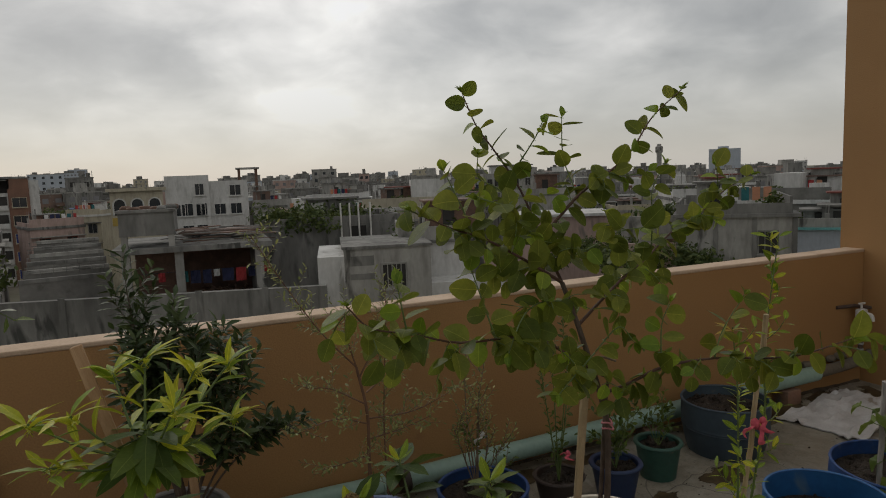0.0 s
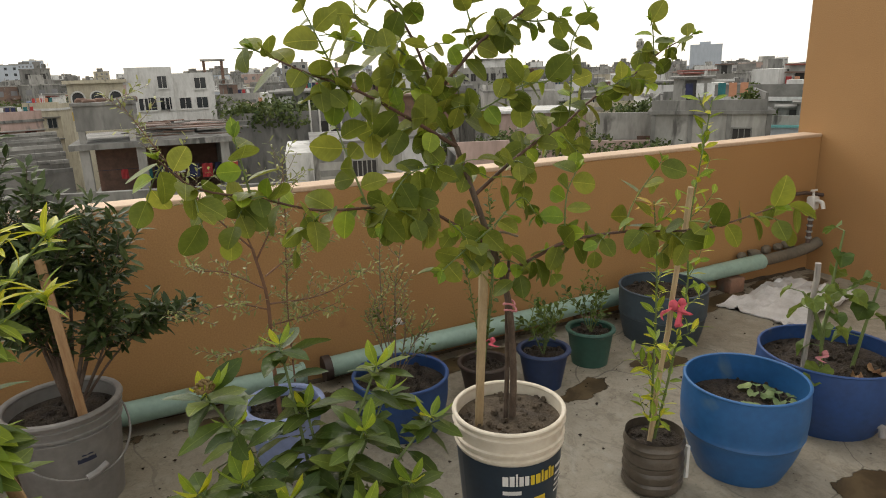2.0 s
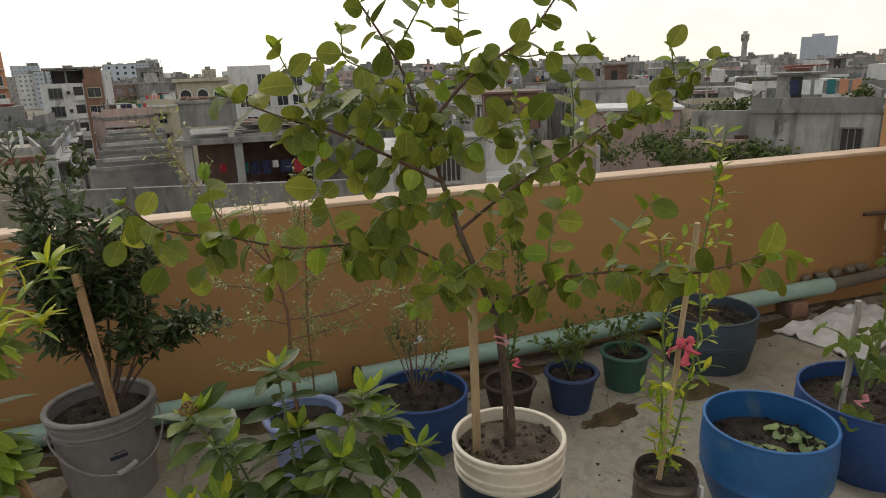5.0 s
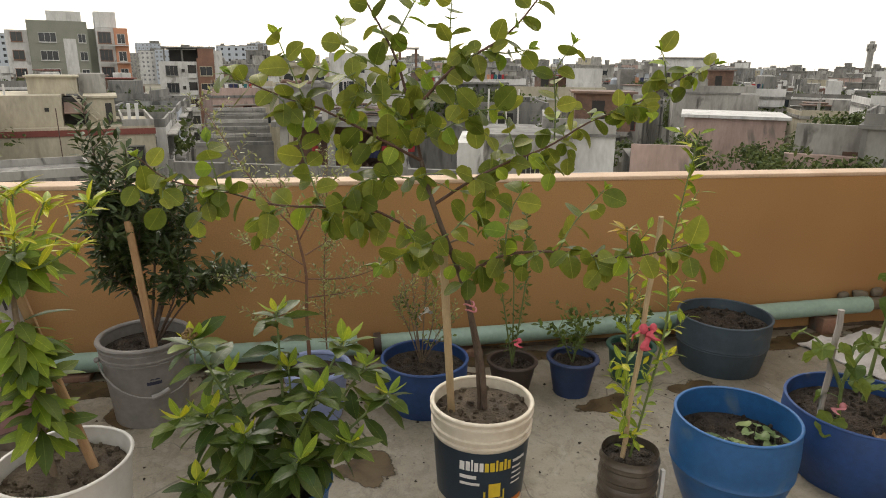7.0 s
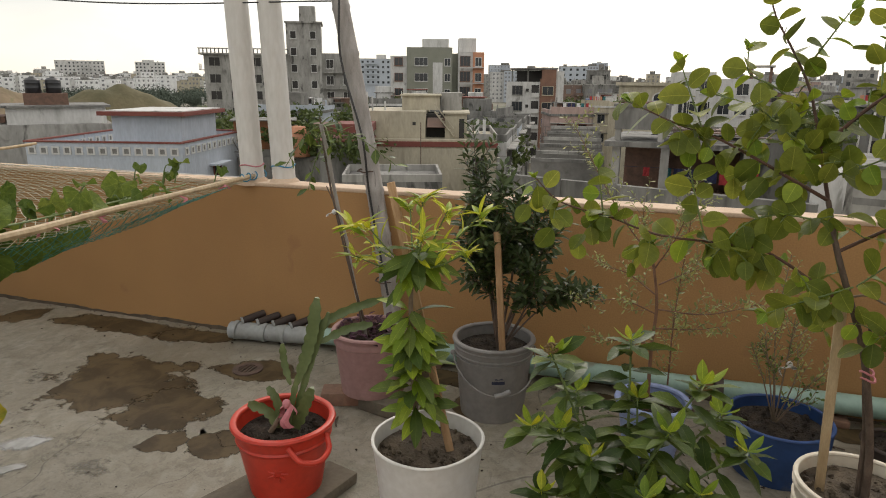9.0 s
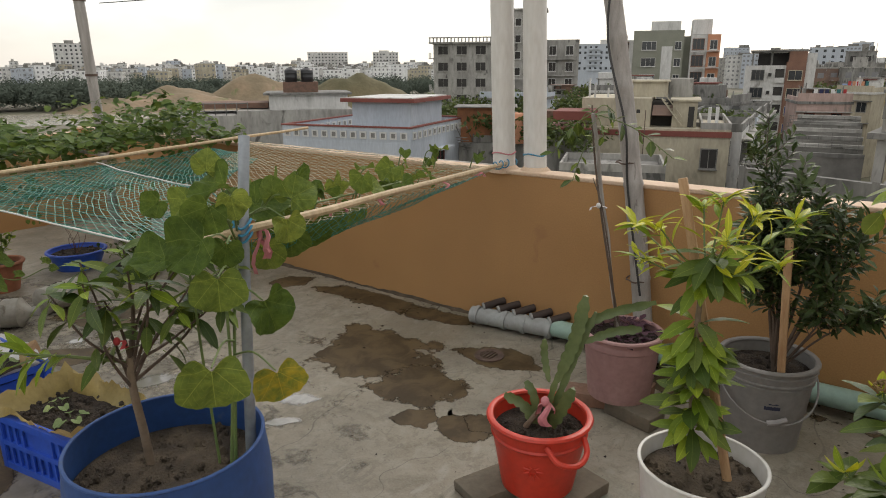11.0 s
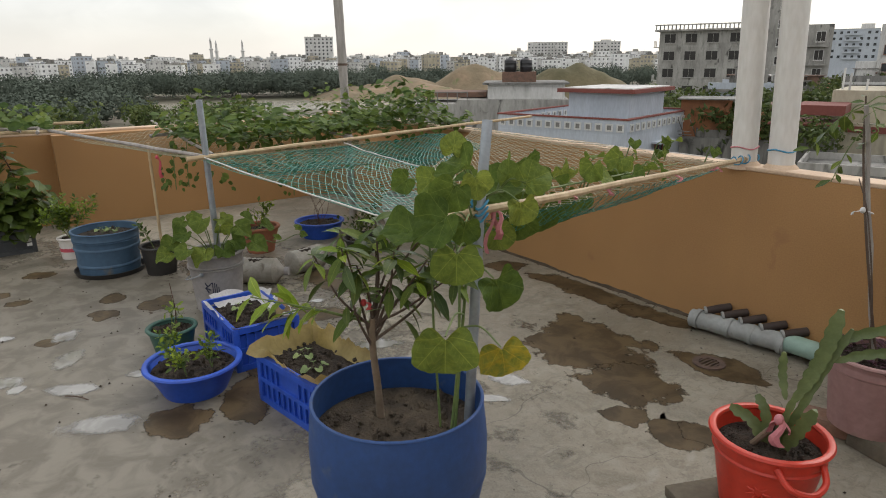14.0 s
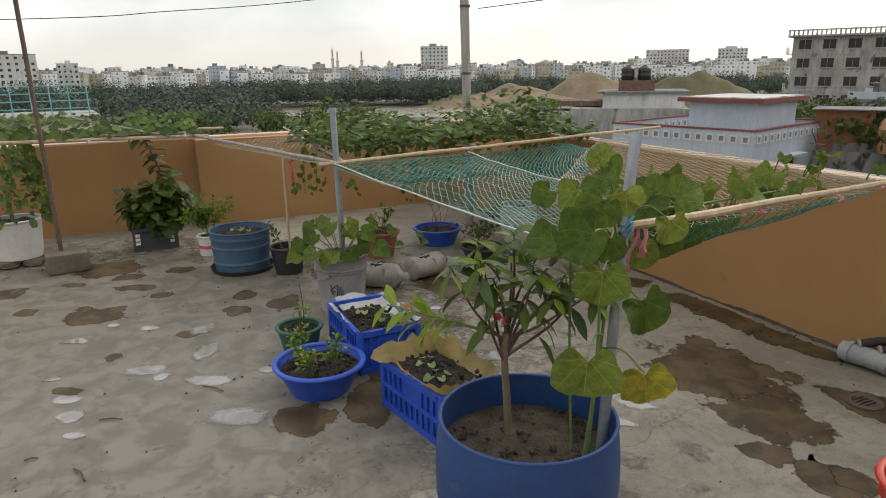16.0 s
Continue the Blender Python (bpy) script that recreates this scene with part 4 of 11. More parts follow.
# ---- damp patches on the floor ----
def build_floor_marks():
    t = thing("damp_patches", "dark damp stains soaked into the concrete floor", "stain", 0, 0, 0, kind="structure")
    by_wall = [(-1.12, 2.30, 0.36, 0.36, 1.1), (-0.68, 2.14, 0.20, 0.25, 1.1), (-0.50, 1.92, 0.12, 0.08, 0.9), (-1.70, 2.93, 0.48, 0.13, 0.05), (-1.20, 2.93, 0.26, 0.10, 0.1), (-2.40, 2.87, 0.16, 0.15, 0.9), (-0.29, 1.98, 0.13, 0.14, 0.8), (-0.24, 2.05, 0.10, 0.08, 0.0), (-0.52, 2.66, 0.24, 0.16, 0.2)]
    far_west = [(-3.42, -0.53, 0.19, 0.18, 1.1), (-3.67, -0.14, 0.10, 0.07, 1.1), (-4.22, -0.31, 0.13, 0.09, 1.1), (-4.52, -0.45, 0.27, 0.22, 1.1), (-4.16, -1.08, 0.12, 0.13, 1.1), (-3.70, -0.93, 0.09, 0.08, 1.1), (-3.39, 0.38, 0.10, 0.10, 1.1), (-3.11, 0.29, 0.10, 0.09, 1.1), (-4.24, 0.03, 0.12, 0.10, 1.1), (-3.92, -0.30, 0.16, 0.08, 1.1), (-3.10, 0.59, 0.13, 0.14, 1.1), (-4.19, -0.70, 0.10, 0.06, 1.1), (-2.68, -0.42, 0.05, 0.06, 1.1), (-3.86, 1.00, 0.11, 0.11, 1.1), (-2.85, -0.01, 0.08, 0.06, 1.1), (-2.36, -0.62, 0.09, 0.05, 0.8)]
    by_crates = [(-1.57, 0.35, 0.15, 0.15, 1.1), (-1.60, 0.65, 0.12, 0.22, 1.1), (-1.49, 1.02, 0.14, 0.12, 1.1), (-1.9, 0.85, 0.30, 0.12, 0.2), (-2.45, 1.25, 0.35, 0.12, 0.9), (-2.9, 1.7, 0.40, 0.20, 0.4), (-3.5, 1.1, 0.40, 0.20, 0.3)]
    by_pots = [(0.67, 2.65, 0.16, 0.12, -0.15), (1.61, 2.09, 0.13, 0.10, -0.15), (3.19, 2.48, 0.14, 0.10, -0.15), (3.26, 1.84, 0.09, 0.09, -0.15), (0.5, 2.90, 0.45, 0.10, 0.1), (1.4, 2.92, 0.40, 0.08, 0.0), (2.4, 2.94, 0.70, 0.07, 0.05), (3.9, 2.92, 0.50, 0.10, 0.1), (4.6, 2.85, 0.40, 0.18, 0.3), (2.70, 2.42, 0.18, 0.08, 0.3), (3.1, 1.42, 0.18, 0.08, 0.1)]
    for k, (x, y, rx, ry, rot) in enumerate(by_wall + far_west + by_crates + by_pots):
        bm = bmesh.new()
        blob(bm, x, y, rx * 1.08, ry * 1.08, rot, 0.0008 + 0.00003 * k, k + 1.7, rough=0.35)
        part("stain", bm, M["stain"], t, smooth=False)
    bm = bmesh.new()
    blob(bm, -3.0, -0.55, 2.5, 2.3, 0.1, 0.0004, 90.1, seg=60, rough=0.3)
    part("stain", bm, M["damp"], t, "wide faint damp over the open floor", smooth=False)
    t = thing("rain_puddles", "thin shining puddles of rain water on the roof floor", "puddle", 0, 0, 0, kind="structure")
    wet = [(-2.89, 0.06, 0.11, 0.13, 1.1), (-2.54, 0.04, 0.09, 0.22, 1.1), (-2.43, -0.26, 0.15, 0.09, 1.1), (-2.16, 0.01, 0.19, 0.08, 1.1), (-2.31, -0.20, 0.05, 0.07, 1.1), (-2.25, -0.61, 0.10, 0.06, 1.1), (-2.07, -0.58, 0.10, 0.08, 1.1), (-1.73, 0.08, 0.23, 0.11, 1.1), (-3.04, -0.23, 0.08, 0.06, 1.1), (-3.19, -0.43, 0.07, 0.05, 1.1), (-3.02, -0.62, 0.12, 0.06, 1.1), (-1.88, -0.56, 0.08, 0.04, 1.1), (-1.76, 1.42, 0.20, 0.09, 1.1), (-2.57, 1.43, 0.07, 0.05, 1.1), (-2.53, -0.70, 0.07, 0.04, 1.1), (-2.16, 0.29, 0.07, 0.06, 1.1), (-1.05, 1.72, 0.16, 0.09, 0.6), (-0.95, 1.55, 0.12, 0.05, 0.8)]
    for k, (x, y, rx, ry, rot) in enumerate(wet):
        bm = bmesh.new()
        blob(bm, x, y, rx * 0.9, ry * 0.9, rot, 0.0023 + 0.00004 * k, k + 40.3, rough=0.3)
        part("puddle", bm, M["puddle"], t, smooth=False)


build_floor_marks()


def wall_foot():
    """A rough dark strip in the angle of floor and wall."""
    bm = bmesh.new()
    n, prev = 220, None
    for i in range(n + 1):
        x = WEST_X + 0.02 + (EAST_X - WEST_X - 0.04) * i / n
        d = 0.012 + 0.010 * noise.noise((x * 3.1, 0, 0)) + 0.012 * noise.noise((x * 11, 4, 0))
        h = 0.012 + 0.010 * noise.noise((x * 2.3, 7, 0)) + 0.010 * noise.noise((x * 13, 9, 0))
        row = [bm.verts.new((x, WALL_Y - d * 1.8, -0.002)), bm.verts.new((x, WALL_Y - d, h * 0.35)), bm.verts.new((x, WALL_Y - 0.006, h)), bm.verts.new((x, WALL_Y + 0.01, h))]
        if prev:
            for a in range(3):
                bm.faces.new((prev[a], row[a], row[a + 1], prev[a + 1]))
        prev = row
    tagged(part("baseboard", bm, M["mud"]), "rough dark strip along the foot of the wall", "baseboard", kind="structure")


wall_foot()


def floor_litter():
    """Crumbs of earth and dry bits swept against the wall and round the pots, with a few loose sticks."""
    rnd = random.Random(52)
    V, F = [], []
    for k in range(1500):
        if k < 700:
            x, y = rnd.uniform(WEST_X + 0.1, EAST_X - 0.1), WALL_Y - 0.03 - 0.35 * rnd.random() ** 2.2
        elif k < 1150:
            x, y = rnd.gauss(2.1, 1.3), rnd.gauss(2.35, 0.35)
        else:
            x, y = rnd.gauss(-2.2, 1.3), rnd.gauss(0.5, 0.7)
        if not (WEST_X + 0.1 < x < EAST_X - 0.1 and y < WALL_Y - 0.02):
            continue
        s = 0.0022 + 0.007 * rnd.random() ** 3
        a = rnd.uniform(0, 6.28)
        i = len(V)
        for j in range(3):
            V.append((x + s * math.cos(a + 2.1 * j) * rnd.uniform(0.7, 1.5), y + s * math.sin(a + 2.1 * j), 0.0045))
        V.append((x, y, 0.0045 + s * rnd.uniform(0.5, 1.0)))
        F += [(i, i + 1, i + 3), (i + 1, i + 2, i + 3), (i + 2, i, i + 3)]
    me = bpy.data.meshes.new("earth_crumbs")
    me.from_pydata(V, [], F)
    me.materials.append(M["soil"])
    tagged(new("earth_crumbs", me), "loose dark crumbs of earth scattered on the floor", "litter", kind="stuff")
    for x, y, L, a in ((-1.95, -0.42, 0.10, 1.2), (-1.55, -0.52, 0.12, 0.4), (-1.75, -0.7, 0.05, 1.5), (-2.05, 0.02, 0.13, 0.7), (-1.35, -0.75, 0.06, 1.4), (-0.75, 1.2, 0.09, 0.2), (0.1, 2.3, 0.08, 2.0), (1.5, 2.75, 0.12, 0.3), (2.15, 2.80, 0.10, 2.7)):
        t = thing("stick", "short dry brown stick lying on the floor", "stick", x, y, 0.007, math.degrees(a), "loose sticks")
        bm = bmesh.new()
        tube(bm, smooth_line([(-L / 2, 0, 0), (0, 0.006, 0.002), (L / 2, -0.004, 0.001)], 3), 0.0035, 5)
        part("twig", bm, M["bark"], t)


floor_litter()


# ---- pipes, posts and fixtures ----
def rock(bm, x, y, z, sx, sy, sz, seed, rz=0.0):
    r = bmesh.ops.create_icosphere(bm, subdivisions=2, radius=1.0)["verts"]
    c, s = math.cos(rz), math.sin(rz)
    for v in r:
        k = 1 + 0.35 * noise.noise(v.co * 1.4 + Vector((seed, 0, 0)))
        p = Vector((max(-0.8, min(0.8, v.co.x * k)) * sx, max(-0.8, min(0.8, v.co.y * k)) * sy, max(-0.8, min(0.8, v.co.z * k)) * sz))
        v.co = Vector((x + p.x * c - p.y * s, y + p.x * s + p.y * c, z + p.z))


def build_pipes():
    t = thing("drain_pipe", "pale green plastic pipe lying along the foot of the wall", "pipe", 0, 0, 0)
    for x0, x1, z0, z1 in ((-0.42, 1.60, 0.075, 0.085), (1.73, 4.55, 0.087, 0.155)):
        bm = bmesh.new()
        tube(bm, [(x0 + (x1 - x0) * k / 8, 3.03 + 0.004 * math.sin(k * 2.1), z0 + (z1 - z0) * k / 8) for k in range(9)], 0.048, 20)
        part("pipe_length", bm, M["pvc_green"], t)
    bm = bmesh.new()
    tube(bm, [(-0.93, 2.975, 0.056), (-0.42, 3.02, 0.070)], 0.050, 20)
    part("socket", bm, M["pvc_grey"], t, "dirty grey pipe socket")
    for x in (-0.90, -0.72, -0.60, -0.45):
        bm = bmesh.new()
        tube(bm, [(x, 2.968 + (x + 0.93) * 0.105, 0.0635), (x + 0.022, 2.97 + (x + 0.93) * 0.105, 0.062)], 0.055, 20)
        part("collar", bm, M["pvc_grey"], t)
    bm = bmesh.new()
    tube(bm, [(1.60, 3.03, 0.085), (1.615, 3.03, 0.085)], 0.052, 16)
    part("pipe_end", bm, M["pvc_green"], t)
    bm = bmesh.new()
    tube(bm, [(1.70, 3.03, 0.086), (1.735, 3.03, 0.087)], 0.058, 16)
    part("torn_wrap", bm, M["brownblack"], t, "dark torn wrapping")
    bm = bmesh.new()
    tube(bm, smooth_line([(4.55, 3.03, 0.155), (4.75, 3.03, 0.16), (4.95, 3.02, 0.18), (5.05, 3.0, 0.22)], 4), 0.036, 16)
    part("muddy_length", bm, M["concrete_block"], t, "mud-caked end of the pipe")
    for x, z in ((0.3, 0.03), (2.2, 0.035), (3.2, 0.06), (4.3, 0.095)):
        bm = bmesh.new()
        box(bm, x - 0.06, x + 0.06, 2.98, 3.09, 0.0, z, bevel=0.006)
        part("packing_brick", bm, M["brick"], t)
    for k, x in enumerate((-0.86, -0.76, -0.66, -0.55, -0.44)):
        bm = bmesh.new()
        tube(bm, [(x, 2.985 + 0.006 * k, 0.112), (x + 0.045, 3.05, 0.128), (x + 0.075, 3.10, 0.134)], 0.023, 12)
        part("pipe_stub", bm, M["brownblack"], t, "short dark cut pipe end")
        bm = bmesh.new()
        tube(bm, [(x - 0.002, 2.982 + 0.006 * k, 0.112), (x + 0.006, 2.99 + 0.006 * k, 0.114)], 0.027, 12)
        part("stub_collar", bm, M["pvc_grey"], t)
    # tap on its riser
    t = thing("water_tap", "white plastic tap on a rusty riser pipe in the corner", "tap", 4.93, 3.02, 0)
    bm = bmesh.new()
    tube(bm, [(0.04, 0.0, 0.18), (0.04, 0.0, 0.44)], 0.014, 10)
    part("riser", bm, M["rust"], t)
    for k in range(5):
        bm = bmesh.new()
        tube(bm, [(0.04, 0, 0.25 + 0.04 * k), (0.04, 0, 0.262 + 0.04 * k)], 0.02, 10)
        part("coupling", bm, M["pvc_grey"], t)
    bm = bmesh.new()
    box(bm, 0.01, 0.075, -0.028, 0.028, 0.44, 0.53, bevel=0.014)
    tube(bm, smooth_line([(0.035, -0.02, 0.50), (0.03, -0.07, 0.50), (0.03, -0.085, 0.46)], 4), 0.013, 10)
    part("tap_body", bm, M["white_plastic"], t)
    bm = bmesh.new()
    tube(bm, [(0.04, 0.0, 0.53), (0.04, 0.0, 0.56)], 0.007, 8)
    box(bm, 0.015, 0.07, -0.008, 0.008, 0.56, 0.572, bevel=0.003)
    part("tap_lever", bm, M["white_plastic"], t)
    bm = bmesh.new()
    tube(bm, [(-0.10, 0.075, 0.54), (0.05, 0.06, 0.54), (0.165, 0.02, 0.52)], 0.012, 8)
    part("feed_pipe", bm, M["rust"], t)
    # two tall white posts on the parapet
    for x, y in ((-0.845, 3.165), (-0.662, 3.20)):
        t = thing("plastic_post", "tall white plastic pipe set upright on the parapet", "post", x, y, WALL_H - 0.02, 0, "white posts on the parapet")
        bm = bmesh.new()
        tube(bm, [(0.0, 0, 0), (-0.035, 0, 0.9), (-0.042, 0, 1.045)], 0.064, 28)
        part("pipe", bm, M["pvc_white"], t)
        bm = bmesh.new()
        lathe(bm, [(0.064, 0.0), (0.09, 0.0), (0.085, 0.02), (0.0645, 0.04)], 20)
        part("mortar_foot", bm, M["coping"], t)
        bm = bmesh.new()
        pts = [(0.067 * math.cos(a) - 0.004, 0.067 * math.sin(a), 0.11 + 0.006 * math.sin(3 * a)) for a in (2 * math.pi * k / 20 for k in range(21))]
        tube(bm, pts, 0.004, 5)
        part("tie", bm, M["ribbon_pale"] if x < -0.7 else M["cord_blue"], t)
    # leaning bamboo pole
    t = thing("bamboo_pole", "thick weathered grey bamboo pole leaning on the parapet", "bamboo pole", 0.13, 2.97, 0)
    a, b = Vector((0, 0, 0)), Vector((-0.56, 0.27, 2.75))
    bm = bmesh.new()
    pts, rad = [], []
    for k in range(13):
        u = k / 12
        p = a.lerp(b, u) + Vector((0.02 * math.sin(u * 5), 0, 0))
        for du, r in ((-0.006, 0.047), (0.0, 0.053), (0.006, 0.047)):
            if 0 <= u + du <= 1:
                pts.append(p + (b - a) * du)
                rad.append((r if du else 0.052) * (1 - 0.12 * u))
    tube(bm, pts, rad, 16)
    part("culm", bm, M["bamboo_grey"], t)
    bm = bmesh.new()
    tube(bm, smooth_line([(-0.04, -0.05, 0.4), (-0.17, 0.03, 0.9), (-0.2, 0.02, 1.2), (-0.34, 0.08, 1.6), (-0.36, 0.12, 2.0), (-0.5, 0.2, 2.6)], 5), 0.006, 6)
    part("black_cable", bm, M["black"], t, "thin black cable tied along the bamboo")
    for z in (0.45, 1.02):
        c = a.lerp(b, z / 2.75)
        bm = bmesh.new()
        tube(bm, [(c.x + 0.055 * math.cos(q), c.y + 0.055 * math.sin(q), c.z + 0.004 * math.sin(5 * q)) for q in (2 * math.pi * k / 18 for k in range(19))], 0.004, 5)
        part("binding", bm, M["rust"], t)
    # second bamboo at the far corner
    t = thing("bamboo_pole", "pale bamboo pole with dark nodes standing at the far parapet", "bamboo pole", -4.5, 2.68, 0)
    bm = bmesh.new()
    pts = [(0.0 - 0.02 * k / 14, 0.005 - 0.0045 * k, 0.21 * k) for k in range(15)]
    tube(bm, pts, [0.042 if k % 2 else 0.039 for k in range(15)], 14)
    part("culm", bm, M["bamboo_grey"], t)
    for z in (1.42, 2.0, 0.8):
        bm = bmesh.new()
        tube(bm, [(-0.012, -0.02 * z + 0.005, z), (-0.012, -0.02 * z + 0.005, z + 0.02)], 0.047, 14)
        part("node_ring", bm, M["rust"], t)
    # overhead wires
    for pts in ([(-7.5, -6.5, 1.85), (-6.0, -1.09, 1.934), (-6.0, 0.28, 2.033), (-6, 1.67, 2.174), (-5.5, 4.2, 2.5)], [(-5.2, 3.15, 2.06), (-3.2, 3.12, 2.0), (-1.62, 3.12, 1.89), (-0.31, 3.16, 1.87)]):
        bm = bmesh.new()
        tube(bm, smooth_line(pts, 8), 0.004, 5)
        tagged(part("overhead_wire", bm, M["black"]), "thin black wire strung above the roof", "wire")
    # floor drain
    t = thing("floor_drain", "small round rusty drain grating in the floor", "drain", -0.593, 2.64, 0.0)
    bm = bmesh.new()
    lathe(bm, [(0.05, 0.001), (0.078, 0.001), (0.078, 0.008), (0.05, 0.008)], 28, closed=True)
    part("ring", bm, M["rust"], t)
    for k in range(5):
        bm = bmesh.new()
        x = -0.04 + 0.02 * k
        h = math.sqrt(0.0028 - x * x)
        box(bm, x - 0.004, x + 0.004, -h, h, 0.002, 0.007)
        part("bar", bm, M["rust"], t, smooth=False)


build_pipes()


def build_bricks():
    rnd = random.Random(2)

    def stones(label, places, mat="brick", group="broken bricks"):
        for x, y, z, sx, sy, sz in places:
            bm = bmesh.new()
            rock(bm, x, y, z, sx, sy, sz, x * 7 + y, rnd.uniform(-0.5, 0.5))
            tagged(part("brick_fragment", bm, M[mat]), label, "brick", group)
    for x, y, rz, mat in ((0.05, 2.50, 20, "brick"), (0.26, 2.47, -14, "concrete_block"), (0.15, 2.67, 6, "brick")):
        bm = bmesh.new()
        box(bm, -0.115, 0.115, -0.055, 0.055, 0, 0.065, bevel=0.006)
        for v in bm.verts:
            v.co += Vector((0.006 * noise.noise(v.co * 20 + Vector((x * 9, 0, 0))), 0.006 * noise.noise(v.co * 20 + Vector((0, y * 9, 3))), 0))
        tagged(part("brick", bm, M[mat], where=pose(x, y, 0, 0, 0, rz)), "mossy old brick under the pink pot", "brick", "bricks under pots")
    for x, y, rz in ((0.05, 1.72, 68), (0.27, 1.80, 75)):
        bm = bmesh.new()
        box(bm, -0.15, 0.15, -0.075, 0.075, 0, 0.045, bevel=0.006)
        for v in bm.verts:
            v.co += Vector((0.008 * noise.noise(v.co * 16 + Vector((x * 9, 0, 0))), 0.008 * noise.noise(v.co * 16 + Vector((0, y * 9, 3))), 0))
        tagged(part("brick", bm, M["concrete_block"], where=pose(x, y, 0, 0, 0, rz)), "flat dark brick under the red bucket", "brick", "bricks under pots")
    stones("broken brick under the white bucket", [(-5.15, -1.04, 0.03, 0.11, 0.08, 0.04), (-4.95, -1.2, 0.03, 0.10, 0.09, 0.04), (-4.93, -1.02, 0.03, 0.08, 0.08, 0.04)], "concrete_block")
    stones("lump of broken cement by the wall", [(4.52, 3.06, 0.205, 0.05, 0.03, 0.028), (4.64, 3.07, 0.21, 0.06, 0.03, 0.03), (4.74, 3.06, 0.215, 0.045, 0.03, 0.026), (4.42, 3.07, 0.20, 0.045, 0.025, 0.025), (4.83, 3.06, 0.22, 0.05, 0.03, 0.03)], "concrete_block")
    # row of mud-filled pots' remains behind the pipe end
    for k, x in enumerate((-0.86, -0.74, -0.62, -0.50, -0.42)):
        bm = bmesh.new()
        rock(bm, x, 3.06, 0.04, 0.05, 0.045, 0.045, 3.3 * k, 0.3)
        tagged(part("mud_lump", bm, M["soil"]), "dark lump of mud piled between pipe and wall", "mud", "mud lumps by the pipe")
    # block holding the iron rod
    t = thing("rod_block", "mossy concrete block holding an upright rusty iron rod", "concrete block", -4.66, -0.76, 0, 8)
    bm = bmesh.new()
    vs = box(bm, -0.13, 0.13, -0.15, 0.15, 0, 0.155, bevel=0.02)
    for v in bm.verts:
        v.co += Vector((0.012 * noise.noise(v.co * 9), 0.012 * noise.noise(v.co * 9 + Vector((5, 0, 0))), 0.01 * noise.noise(v.co * 9 + Vector((0, 5, 0))) if v.co.z > 0.05 else 0))
    part("block", bm, M["concrete_block"], t)
    bm = bmesh.new()
    tube(bm, [(-0.02, -0.03, 0.14), (-0.13, -0.04, 2.2)], 0.016, 8)
    part("rod", bm, M["rust"], t)
    # empty woven sack lying flat
    t = thing("woven_sack", "crumpled white woven sack lying on the floor", "sack", 4.45, 2.72, 0.0, 12)
    bm = bmesh.new()
    n = 22
    g = [[None] * (n + 1) for _ in range(n + 1)]
    for j in range(n + 1):
        for i in range(n + 1):
            u, v = i / n - 0.5, j / n - 0.5
            ed = 1 + 0.16 * noise.noise((u * 5, v * 5, 2))
            g[j][i] = bm.verts.new((u * 0.78 * ed, v * 0.46 * ed, 0.012 + 0.05 * max(0, noise.noise((u * 6, v * 9, 0))) + 0.03 * max(0, noise.noise((u * 15, v * 15, 1)))))
    for j in range(n):
        for i in range(n):
            bm.faces.new((g[j][i], g[j][i + 1], g[j + 1][i + 1], g[j + 1][i]))
    sheet = bmesh.ops.extrude_face_region(bm, geom=bm.faces[:])
    for v in sheet["geom"]:
        if isinstance(v, bmesh.types.BMVert):
            v.co.z -= 0.008
    part("cloth", bm, M["sack"], t)


build_bricks()


